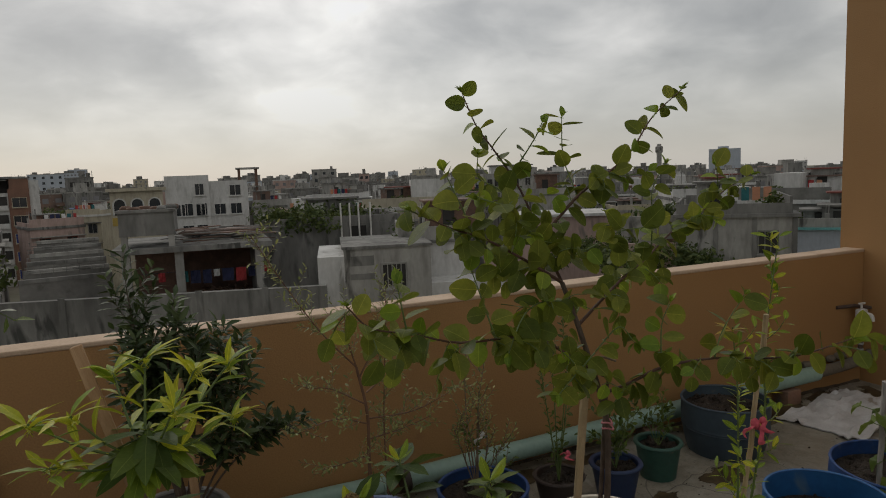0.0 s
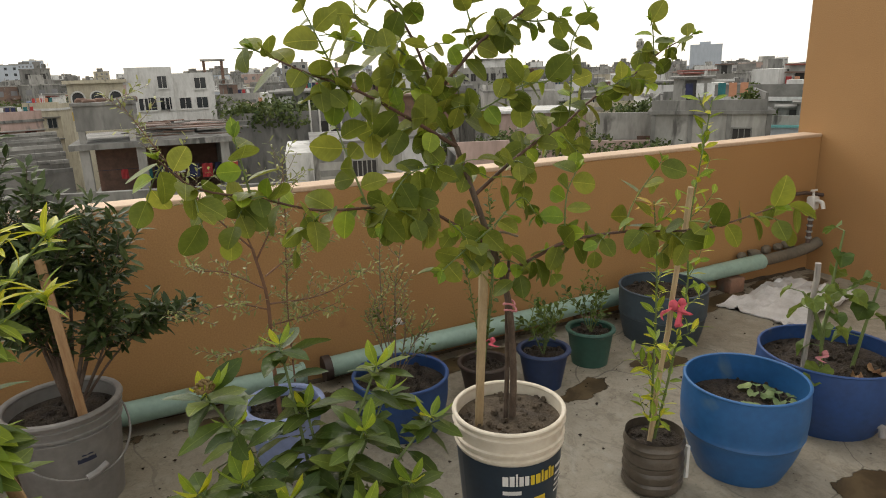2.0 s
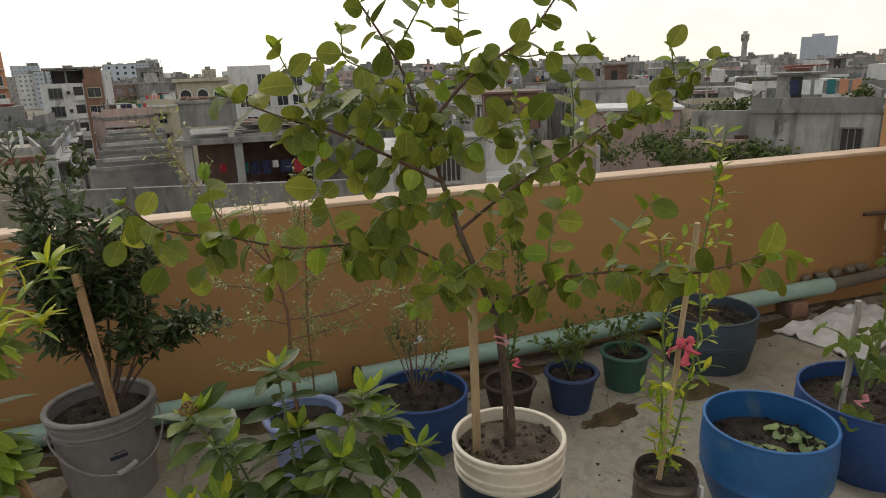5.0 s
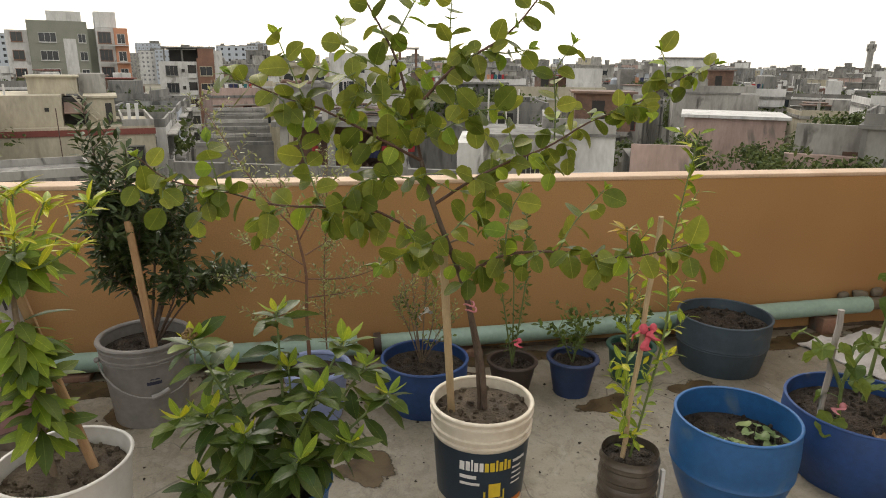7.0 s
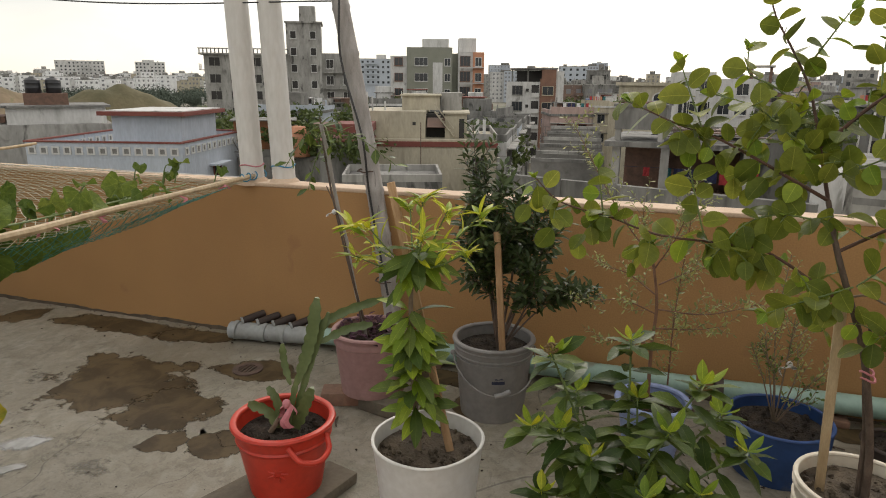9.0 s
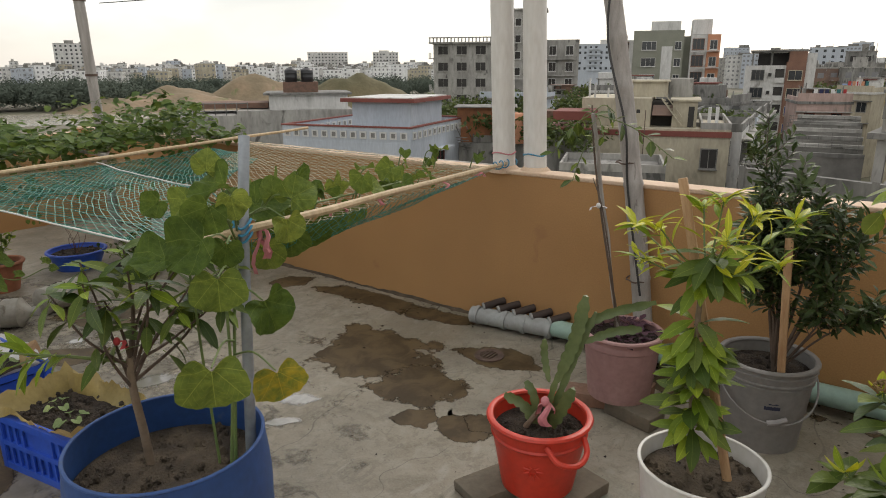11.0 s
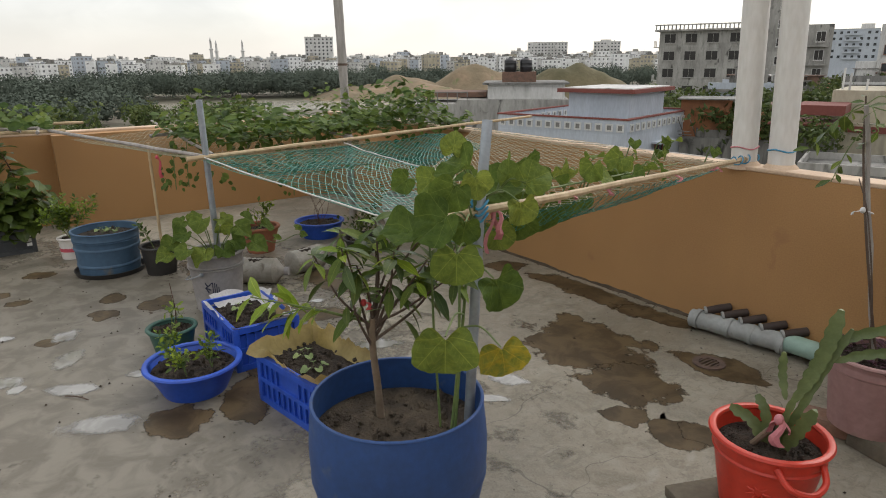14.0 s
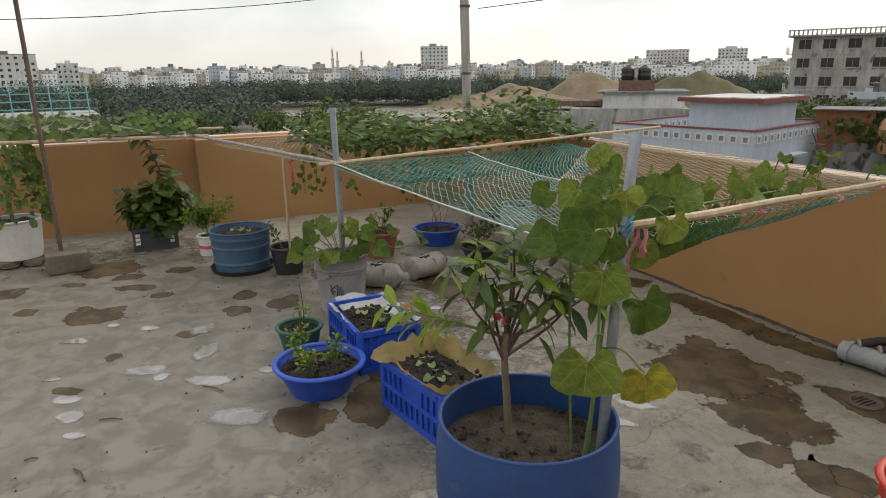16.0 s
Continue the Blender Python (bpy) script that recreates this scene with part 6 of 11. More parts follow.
M["cloth_teal"] = material("teal_cloth", (0.03, 0.16, 0.17), scale=3, rough=0.9, fine=15)
M["rail_cyan"] = material("cyan_painted_rail", (0.16, 0.42, 0.42), (0.12, 0.34, 0.34), scale=2, rough=0.6, fine=15, bump=0)
M["tank_black"] = material("black_water_tank_plastic", (0.014, 0.014, 0.016), (0.022, 0.022, 0.024), scale=2, rough=0.4, fine=9, bump=0.05)
M["land"] = material("city_ground", (0.17, 0.15, 0.115), (0.10, 0.105, 0.06), scale=0.03, rough=0.95, fine=0.7, bump=0.3, dist=0.2)
# mud colour raised towards the bright sky that the water mirrors
M["lake"] = material("sky_paled_muddy_water", (0.40, 0.375, 0.30), (0.34, 0.315, 0.25), scale=0.03, rough=0.2, fine=1.2, bump=0.05, dist=0.05)
M["sand"] = material("bare_sandy_earth", (0.27, 0.195, 0.125), (0.16, 0.13, 0.08), scale=0.08, rough=0.95, fine=0.8, bump=0.5, dist=0.3, spots=((0.13, 0.145, 0.06), 0.12, 0.25))
M["grass_hill"] = material("grassy_hill", (0.155, 0.128, 0.072), (0.098, 0.090, 0.047), scale=0.1, rough=0.95, fine=0.9, bump=0.5, dist=0.3)
# leaf colour lightened and greyed to carry the distance haze
M["woods"] = material("haze_greyed_woodland", (0.112, 0.132, 0.106), (0.086, 0.104, 0.084), scale=0.05, rough=0.9, fine=3, bump=0, island=True, vary=0.06, spec=0.0)
M["bush"] = material("bush_leaves", (0.08, 0.105, 0.03), (0.05, 0.075, 0.022), scale=0.5, rough=0.65, fine=3, bump=0, island=True, vary=0.35, translucent=0.2, spec=0.2)


def polar(az, d):
    """The place d metres off in the direction az (degrees to the right of +y) from the roof."""
    return EYE0.x + d * math.sin(radians(az)), EYE0.y + d * math.cos(radians(az))


def window_mesh(w, h, frame_mat, pane_mat, bars=1, sill=True, name="window", depth=0.10):
    """Meshes of a window: a frame proud of the wall, the pane back inside it, bars and sill. Local y- looks out."""
    f = min(0.09, w * 0.08) if name == "window" else 0.11
    bm = bmesh.new()
    rings = []
    for y, g in ((0.02, f), (-depth, f), (-depth, 0.0), (0.0, 0.0)):
        rings.append([bm.verts.new(v) for v in ((-w / 2 - g, y, -g), (w / 2 + g, y, -g), (w / 2 + g, y, h + g), (-w / 2 - g, y, h + g))])
    for p, q in zip(rings, rings[1:]):
        for i in range(4):
            bm.faces.new((p[i], p[(i + 1) % 4], q[(i + 1) % 4], q[i]))
    out = {"frame": mesh_of(bm, name, frame_mat, False), "bars": bars, "w": w}
    bm = bmesh.new()
    box(bm, -w / 2, w / 2, -0.03, -0.01, 0, h)
    out["pane"] = mesh_of(bm, "pane", pane_mat, False)
    if bars:
        bm = bmesh.new()
        box(bm, -0.025, 0.025, -depth * 0.6, -0.031, 0, h)
        out["bar"] = mesh_of(bm, "bar", frame_mat, False)
    if sill:
        bm = bmesh.new()
        box(bm, -w / 2 - f * 1.6, w / 2 + f * 1.6, -depth - 0.12, 0.0, -f - 0.08, -f)
        out["sill"] = mesh_of(bm, "sill", frame_mat, False)
    return out


def put_windows(t, win, xs, zs, y, turn=0, x_off=0.0, name="window", skip=()):
    """Windows in columns xs and rows zs on the face whose outer plane is y (turn 0: local -y; 90: local +x)."""
    for i, z in enumerate(zs):
        for j, x in enumerate(xs):
            if (i, j) in skip:
                continue
            m = pose(x, y, z) if turn == 0 else pose(x_off, x, z, 0, 0, turn)
            ob = shared(name, win["frame"], t, m)
            shared("pane", win["pane"], ob, pose(0, 0, 0))
            for k in range(win["bars"]):
                shared("bar", win["bar"], ob, pose(-win["w"] / 2 + win["w"] * (k + 1) / (win["bars"] + 1), 0, 0))
            if "sill" in win:
                shared("sill", win["sill"], ob, pose(0, 0, 0))


def block(t, name, x0, x1, y0, y1, z0, z1, mat, label="", bevel=0.0):
    bm = bmesh.new()
    box(bm, x0, x1, y0, y1, z0, z1, bevel)
    return part(name, bm, mat, t, label, smooth=False)


def parapet(t, x0, x1, y0, y1, z, h, mat, th=0.2, name="roof_parapet"):
    bm = bmesh.new()
    for a in ((x0, x1, y0, y0 + th), (x0, x1, y1 - th, y1), (x0, x0 + th, y0 + th, y1 - th), (x1 - th, x1, y0 + th, y1 - th)):
        box(bm, *a, z, z + h)
    return part(name, bm, mat, t, smooth=False)


def house(name, label, az, d, rz=None, category="building"):
    x, y = polar(az, d)
    return thing(name, label, category, x, y, GROUND_Z, -az if rz is None else rz)


def water_tank(x, y, z, r=0.6, h=1.2, label="black plastic water tank on a roof", mat=None):
    t = thing("water_tank", label, "water tank", x, y, z)
    bm = bmesh.new()
    rings = lathe(bm, [(r * 0.96, 0), (r, 0.03), (r, h * 0.3), (r * 1.03, h * 0.33), (r, h * 0.36), (r, h * 0.62), (r * 1.03, h * 0.65), (r, h * 0.68), (r, h * 0.82), (r * 0.7, h * 0.95), (r * 0.3, h), (r * 0.3, h * 1.05)], 20)
    cap(bm, rings[0], False)
    cap(bm, rings[-1])
    part("shell", bm, mat or M["tank_black"], t)
    return t


clutter = []


def named_buildings():
    # grey unpainted apartment block
    t = house("apartment_building", "unfinished grey cement apartment block with a tall stair tower", -34.5, 132, rz=27)
    W, H = 15.0, 21.2
    block(t, "wall", -W / 2, W / 2, 0, 14, 0, H - 1.2, M["c_grey"])
    block(t, "roof", -W / 2 - 0.8, W / 2 + 0.4, -0.8, 14.4, H - 1.2, H - 0.9, M["c_grey"])
    bm = bmesh.new()
    for i in range(24):
        x = -W / 2 - 0.7 + i * (W + 1.0) / 23
        box(bm, x, x + 0.22, -0.7, -0.5, H - 0.9, H - 0.2)
    box(bm, -W / 2 - 0.8, W / 2 + 0.4, -0.75, -0.45, H - 0.2, H)
    part("roof_railing", bm, M["c_grey"], t, smooth=False)
    # panes carry the rooms' shade as a flat dark colour
    win = window_mesh(1.9, 1.5, M["c_grey"], M["room_shade"], 1)
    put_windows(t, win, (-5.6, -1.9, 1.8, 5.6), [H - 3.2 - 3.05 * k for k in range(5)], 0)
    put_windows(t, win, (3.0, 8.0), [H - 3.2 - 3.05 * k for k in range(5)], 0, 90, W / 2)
    for k in range(5):
        z = H - 4.2 - 3.05 * k
        block(t, "floor_band", -W / 2 - 0.06, W / 2 + 0.06, -0.07, 0.002, z, z + 0.12, M["c_grey"])
        block(t, "balcony", -W / 2 - 1.1, -W / 2 - 0.001, 0.6, 3.2, z + 0.2, z + 0.32, M["c_grey"])
        bm = bmesh.new()
        for i in range(5):
            box(bm, -W / 2 - 1.08, -W / 2 - 1.02, 0.7 + 0.55 * i, 0.76 + 0.55 * i, z + 0.32, z + 1.4)
        part("balcony_railing", bm, M["c_pale"], t, smooth=False)
    block(t, "stair_tower", W / 2 + 0.004, W / 2 + 6.5, 1.5, 9, 0, H + 4.8, M["c_grey"])
    block(t, "tower_roof", W / 2 - 0.2, W / 2 + 6.8, 1.2, 9.3, H + 4.8, H + 5.1, M["c_grey"])
    block(t, "stair_head", W / 2 + 2.5, W / 2 + 5.5, 3, 7, H + 5.1, H + 8.0, M["c_grey"])
    put_windows(t, window_mesh(1.0, 1.3, M["c_pale"], M["room_shade"], 0), (W / 2 + 1.3, W / 2 + 5.0), [H + 2.0 - 3.05 * k for k in range(6)], 1.5)
    block(t, "side_wing", W / 2 + 6.504, W / 2 + 13, 2.5, 13, 0, H - 0.6, M["c_grey"])
    put_windows(t, window_mesh(1.3, 1.6, M["c_pale"], M["room_shade"], 1), (W / 2 + 8.0, W / 2 + 11.2), [H - 3.4 - 3.05 * k for k in range(5)], 2.5)
    for k in range(5):
        bm = bmesh.new()
        box(bm, W / 2 + 6.9, W / 2 + 12.4, 1.6, 2.49, H - 4.3 - 3.05 * k, H - 4.15 - 3.05 * k)
        for i in range(8):
            box(bm, W / 2 + 6.95 + 0.75 * i, W / 2 + 7.03 + 0.75 * i, 1.62, 1.7, H - 4.15 - 3.05 * k, H - 3.2 - 3.05 * k)
        part("balcony", bm, M["c_grey"], t, smooth=False)

    # grey, white and orange block
    t = house("apartment_building", "six-storey block painted grey, white and orange", -18.7, 140, rz=20)
    H = 21.6
    for x0, x1, y0, mat, top in ((-9.8, -6.4, 0.8, "c_pale", H - 1.0), (-6.396, 3.0, 0.0, "c_green", H), (3.004, 4.3, 2.0, "c_green", H - 0.4), (4.304, 7.3, 0.3, "c_pale", H - 0.2), (7.304, 9.6, -0.2, "c_orange", H - 0.2)):
        block(t, "wall", x0, x1, y0, 13, 0, top, M[mat])
    block(t, "stripe", -1.0, 1.0, -0.06, -0.002, 1, H - 2.3, M["c_pale"])
    zs = [H - 2.9 - 3.1 * k for k in range(6)]
    put_windows(t, window_mesh(2.6, 1.5, M["c_pale"], M["glass"], 2), (-3.4,), zs, 0.0)
    put_windows(t, window_mesh(1.1, 1.4, M["c_pale"], M["glass"], 1), (2.0,), zs, 0.0)
    put_windows(t, window_mesh(1.6, 1.5, M["c_brown"], M["glass"], 1), (-8.1,), zs, 0.8)
    put_windows(t, window_mesh(2.0, 1.9, M["c_brown"], M["glass"], 2), (5.7,), zs, 0.3)
    put_windows(t, window_mesh(1.2, 1.6, M["c_pale"], M["glass"], 1), (8.4,), zs, -0.2)
    block(t, "stair_head", -3.2, 2.4, 4, 9, H + 0.004, H + 2.6, M["c_pale"])
    block(t, "stair_head", 4.6, 8.2, 4, 9, H + 0.004, H + 2.8, M["c_pale"])
    parapet(t, -6.39, 3.0, 0.0, 13, H + 0.004, 0.7, M["c_green"])
    for k in range(6):
        block(t, "balcony", 4.3, 9.6, -1.2, -0.21, zs[k] - 0.45, zs[k] - 0.3, M["c_pale"])

    # white and red-brown block
    t = house("apartment_building", "white and red-brown painted block with pale window frames", -10.4, 130, rz=12)
    H = 15.6
    block(t, "wall", -5.5, 0.9, 0.4, 12, 0, H, M["c_pale"])
    block(t, "wall", 0.904, 3.9, 0, 12, 0, H + 0.6, M["c_brown"])
    block(t, "attic", 1.2, 3.9, 0.3, 8, H + 0.604, H + 2.3, M["c_brown"])
    # solid block coloured as the shade of the open top storey
    block(t, "attic", -3.6, 1.19, 3.0, 8, H + 0.004, H + 2.1, M["room_shade"])
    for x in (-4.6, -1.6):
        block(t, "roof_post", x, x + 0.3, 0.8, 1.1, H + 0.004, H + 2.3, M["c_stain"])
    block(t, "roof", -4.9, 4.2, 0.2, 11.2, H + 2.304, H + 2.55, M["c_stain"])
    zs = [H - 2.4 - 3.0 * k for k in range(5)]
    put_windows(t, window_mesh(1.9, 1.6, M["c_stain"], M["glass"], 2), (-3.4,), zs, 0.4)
    put_windows(t, window_mesh(0.5, 0.5, M["c_stain"], M["room_shade"], 0), (-1.5,), [z + 0.6 for z in zs], 0.4)
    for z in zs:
        # flat panel coloured as the shade of a balcony opening
        block(t, "balcony_recess", -0.7, 0.7, 0.33, 0.398, z - 0.5, z + 1.8, M["room_shade"])
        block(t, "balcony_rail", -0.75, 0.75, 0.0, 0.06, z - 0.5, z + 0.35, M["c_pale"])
    put_windows(t, window_mesh(2.0, 1.5, M["c_beige"], M["glass"], 1), (2.4,), zs[:2], 0.0)
    put_windows(t, window_mesh(2.0, 1.5, M["c_beige"], M["curtain"], 1), (2.4,), zs[2:], 0.0)
    block(t, "side_wall", 3.904, 5.4, 0.6, 12, 0, H + 2.0, M["c_pale"])

    # pale blue-grey house with a vented parapet
    x, y = -31.0, 38.6
    t = thing("house", "pale blue-grey house with maroon trims and square vents in its parapet", "house", x, y, GROUND_Z, 15)
    L1, L2, top = 11.6, 13.0, 11.1
    block(t, "wall", -L1, 0, 0, L2, 0, top - 1.25, M["c_blue"])
    par = parapet(t, -L1, 0, 0, L2, top - 1.246, 1.15, M["c_blue"])
    parapet(t, -L1 - 0.08, 0.08, -0.08, L2 + 0.08, top - 0.09, 0.12, M["c_maroon"], th=0.36, name="trim")
    vent = window_mesh(0.36, 0.36, M["c_pale"], M["c_stain"], 0, sill=False, name="vent", depth=0.08)
    put_windows(t, vent, [-0.55 - 0.88 * k for k in range(13)], (top - 0.85,), 0, name="vent")
    put_windows(t, vent, [0.7 + 1.0 * k for k in range(12)], (top - 0.85,), 0, 90, 0.0, name="vent")
    put_windows(t, vent, [0.7 + 1.0 * k for k in range(12)], (top - 0.85,), 0, 90, -L1 + 0.2, name="vent")
    block(t, "stair_house", -6.2, -0.9, 2.2, 8.6, top - 1.242, top + 1.75, M["c_blue"])
    block(t, "stair_house_roof", -6.9, -0.3, 1.5, 9.3, top + 1.754, top + 2.05, M["c_maroon"])
    block(t, "roof_slab", -6.6, -0.6, 1.8, 9.0, top + 2.054, top + 2.12, M["c_pale"])
    block(t, "canopy", 0.004, 0.8, 4.5, 7.5, top - 2.2, top - 2.05, M["c_blue"])
    put_windows(t, window_mesh(1.4, 1.3, M["c_maroon"], M["glass"], 1), (6.0,), (top - 3.6,), 0, 90, 0.0)
    bm = bmesh.new()
    for k in range(9):
        box(bm, 0.3, 1.3, L2 - 4 + 0.35 * k, L2 - 3.7 + 0.35 * k, top - 1.6 - 0.3 * k, top - 1.56 - 0.3 * k)
    tube(bm, [(0.3, L2 - 4, top - 0.6), (0.3, L2 - 1, top - 3.2)], 0.04)
    tube(bm, [(1.3, L2 - 4, top - 0.6), (1.3, L2 - 1, top - 3.2)], 0.04)
    part("outside_stair", bm, M["c_stain"], t, "dark iron outside stair")

    # tanks on a brick plinth, farther along
    t = house("house", "low cement house with a brick plinth on its roof", -49.0, 66)
    block(t, "wall", -6, 5, 0, 9, 0, 11.6, M["c_grey"])
    block(t, "roof", -3, 4.6, 1, 8, 11.604, 13.0, M["c_pale"])
    block(t, "roof_edge", -3.5, 5.0, 0.6, 8.4, 13.004, 13.2, M["c_stain"])
    block(t, "plinth", -1.6, 1.8, 2, 5, 13.204, 14.2, M["c_brick"])
    bm = bmesh.new()
    for k in range(7):
        tube(bm, [(-11 + 1.0 * k, 0.5, 11.2), (-11 + 1.0 * k, 0.5, 12.4)], 0.05)
    tube(bm, [(-11, 0.5, 12.3), (-5, 0.5, 12.3)], 0.05)
    part("railing", bm, M["c_stain"], t)
    block(t, "annexe", -12, -6.004, 0, 9, 0, 11.2, M["c_grey"])
    block(t, "tin_roof", -10.5, -3.2, 3, 8, 11.7, 12.2, M["c_brick"])
    for dx in (-0.75, 0.75):
        px, py = polar(-49.0 + dx * 0.87, 69)
        water_tank(px, py, GROUND_Z + 14.2, 0.62, 1.35)

    # beige house with an outside stair
    t = house("house", "beige house with a maroon band and an outside stair", -19.0, 50, rz=17)
    H = 11.2
    block(t, "wall", -5.6, 4.9, 0, 11, 0, H, M["c_beige"])
    block(t, "trim", -5.66, 4.96, -0.09, -0.002, H - 0.55, H - 0.15, M["c_maroon"])
    block(t, "upper_wall", -5.6, -0.6, 1.0, 9, H + 0.004, H + 2.05, M["c_beige"])
    block(t, "vent", -1.6, -1.35, 0.96, 0.998, H + 1.0, H + 1.25, M["room_shade"])
    block(t, "upper_room", 0.9, 2.6, 1.2, 6, H + 0.004, H + 1.85, M["c_beige"])
    block(t, "upper_room_roof", 0.7, 2.8, 1.0, 6.2, H + 1.854, H + 2.0, M["c_beige"])
    # solid block coloured as the shade within the stair opening
    block(t, "stair_recess", -0.596, 0.896, 2.4, 6, H + 0.004, H + 1.8, M["room_shade"])
    block(t, "door", 2.0, 2.4, 1.14, 1.198, H + 0.05, H + 1.5, M["room_shade"])
    block(t, "roof_room", -2.6, 0.4, 3.5, 7, H + 2.054, H + 3.15, M["c_beige"])
    block(t, "roof_room_edge", -2.75, 0.55, 3.3, 7.2, H + 3.154, H + 3.28, M["c_beige"])
    block(t, "roof_room", 0.5, 2.2, 5.0, 8, H + 2.004, H + 3.4, M["c_grey"])
    bm = bmesh.new()
    for k in range(9):
        box(bm, 0.2 + 0.16 * k, 0.4 + 0.16 * k, 0.9, 1.5, H + 1.9 - 0.21 * k, H + 1.96 - 0.21 * k)
    for y in (0.9, 1.5):
        tube(bm, [(0.1, y, H + 2.6), (1.6, y, H + 0.75)], 0.035)
        tube(bm, [(0.1, y, H + 2.05), (1.6, y, H + 0.15)], 0.05)
    part("outside_stair", bm, M["c_beige"], t, smooth=False)
    bm = bmesh.new()
    box(bm, -0.6, 0.9, -0.7, 0.7, 0, 0.06, m=pose(0.1, 1.6, H + 1.15, 28, 0, 0))
    part("awning", bm, M["c_tin"], t, "rusty tin awning", smooth=False)
    for x in (3.3, 3.8):
        block(t, "roof_pillar", x, x + 0.22, 0.3, 0.55, H + 0.004, H + 1.5, M["c_pale"])
    parapet(t, 2.9, 4.9, 0.0, 11, H + 0.004, 0.45, M["c_grey"], th=0.15)
    put_windows(t, window_mesh(1.0, 1.5, M["c_stain"], M["room_shade"], 1), (1.2, 4.2, 7.2), (H - 2.4, H - 5.4), 0, 90, 4.9)
    put_windows(t, window_mesh(1.0, 1.3, M["c_stain"], M["room_shade"], 1), (3.6,), (H - 2.7,), 0)
    for x, y, h_ in ((-4.8, 1.5, 1.1), (-3.9, 2.2, 0.7), (-5.4, 3, 1.4)):
        block(t, "vent_pipe", x, x + 0.12, y, y + 0.12, H + 2.054, H + 2.05 + h_, M["c_pale"])
    block(t, "iron_rod", -0.9, -0.84, -0.6, -0.54, 0, H + 1.3, M["rust"])
    t = house("house", "low rusty red tin-roofed shed beside the beige house", -26.2, 47, rz=20)
    block(t, "wall", -2.2, 1.3, 0, 4, 0, 11.3, M["c_stain"])
    block(t, "tin_roof", -2.5, 1.6, -0.4, 4.3, 11.304, 11.42, M["c_maroon"])
    block(t, "tin_roof", -1.2, 1.6, 0.4, 4.4, 11.9, 12.5, M["c_maroon"])
    # row of street fronts going away beside the lane
    lane = [(-13.9, 52, 10.9, "c_pale", 5.0), (-13.2, 61, 10.7, "c_grey", 4.5), (-12.6, 70, 10.8, "c_blue", 4.5), (-12.0, 82, 10.6, "c_grey", 5.0), (-11.5, 96, 10.2, "c_stain", 5.0)]
    for k, (az, d, h_, mk, w) in enumerate(lane):
        t = house("house", "narrow weathered street house with dark windows over the lane", az, d, rz=9)
        block(t, "wall", -w, 1.2, 0, 7.5, 0, h_, M[mk])
        parapet(t, -w, 1.2, 0, 7.5, h_ + 0.004, 0.6, M["c_stain"], th=0.15)
        put_windows(t, window_mesh(1.0, 1.4, M["c_stain"], M["room_shade"], 1), (1.4, 3.7, 6.0), (h_ - 2.3, h_ - 5.2), 0, 90, 1.2)
        for z in (h_ - 0.55, h_ - 3.4):
            block(t, "balcony", 1.204, 1.9, 0.6, 6.6, z - 0.1, z + 0.02, M["c_grey"])
    # stepped grey terraces with rails
    t = house("terraced_roof", "stepped grey cement roof terraces with pipe rails", -6.6, 41, rz=7)
    for k in range(6):
        zt = 10.7 + 0.27 * k
        block(t, "terrace", -2.7 + 0.15 * k, 1.75, 2.1 * k, 2.1 * k + 2.096, 0, zt, M["c_roof"])
        block(t, "terrace_edge", -2.7 + 0.15 * k, 1.75, 2.1 * k - 0.05, 2.1 * k + 0.14, zt + 0.004, zt + 0.22, M["c_grey" if k % 2 else "c_stain"])
    for k in range(4):
        bm = bmesh.new()
        for i in range(7):
            tube(bm, [(-2.3 + 0.62 * i, 3.0 * k + 0.4, 11.0 + 0.25 * k), (-2.3 + 0.62 * i, 3.0 * k + 0.4, 11.5 + 0.25 * k)], 0.02, 4)
        for z in (11.25, 11.5):
            tube(bm, [(-2.4, 3.0 * k + 0.4, z + 0.25 * k), (1.5, 3.0 * k + 0.4, z + 0.25 * k)], 0.022, 4)
        part("pipe_rail", bm, M["c_stain"], t)
    t = house("house", "low shed roof with a white rim", -22.5, 39, rz=22)
    block(t, "wall", -3.0, 3.0, 0, 5, 0, 9.6, M["c_stain"])
    block(t, "roof", -2.8, 2.8, 0.2, 4.8, 9.604, 9.66, M["c_stain"])
    parapet(t, -3.0, 3.0, 0, 5, 9.604, 0.45, M["c_grey"], th=0.15)
    t = house("water_tower", "orange round water tank on a rusty roof room", -30.6, 60, category="water tank")
    bm = bmesh.new()
    rings = lathe(bm, [(1.1, 8.9), (1.2, 9.2), (1.2, 10.9), (0.8, 11.5), (0.2, 11.6)], 24)
    cap(bm, rings[0], False)
    cap(bm, rings[-1])
    part("shell", bm, M["c_orange"], t)
    block(t, "plinth", -5.2, 3.2, -0.5, 4, 0, 8.9, M["c_stain"])
    block(t, "roof_room", -5.4, -1.4, 0.2, 3.8, 8.904, 12.0, M["c_rust"])
    block(t, "roof_room", 1.5, 3.4, 0.2, 3.8, 8.904, 11.7, M["c_brick"])
    block(t, "tin_roof", -5.7, 0.0, -0.3, 4.2, 12.004, 12.1, M["c_stain"])
    clutter.append((t, 8.0, 4.0, 8.91, M["c_stain"]))

    # columned unfinished storey with washing
    t = thing("unfinished_house", "unfinished cement storey on square columns with washing on a line", "house", -1.1, 37.0, GROUND_Z, -4)
    z0, z1 = 9.2, 12.15
    block(t, "lower_wall", -0.2, 7.4, 0, 8, 0, z0, M["c_stain"])
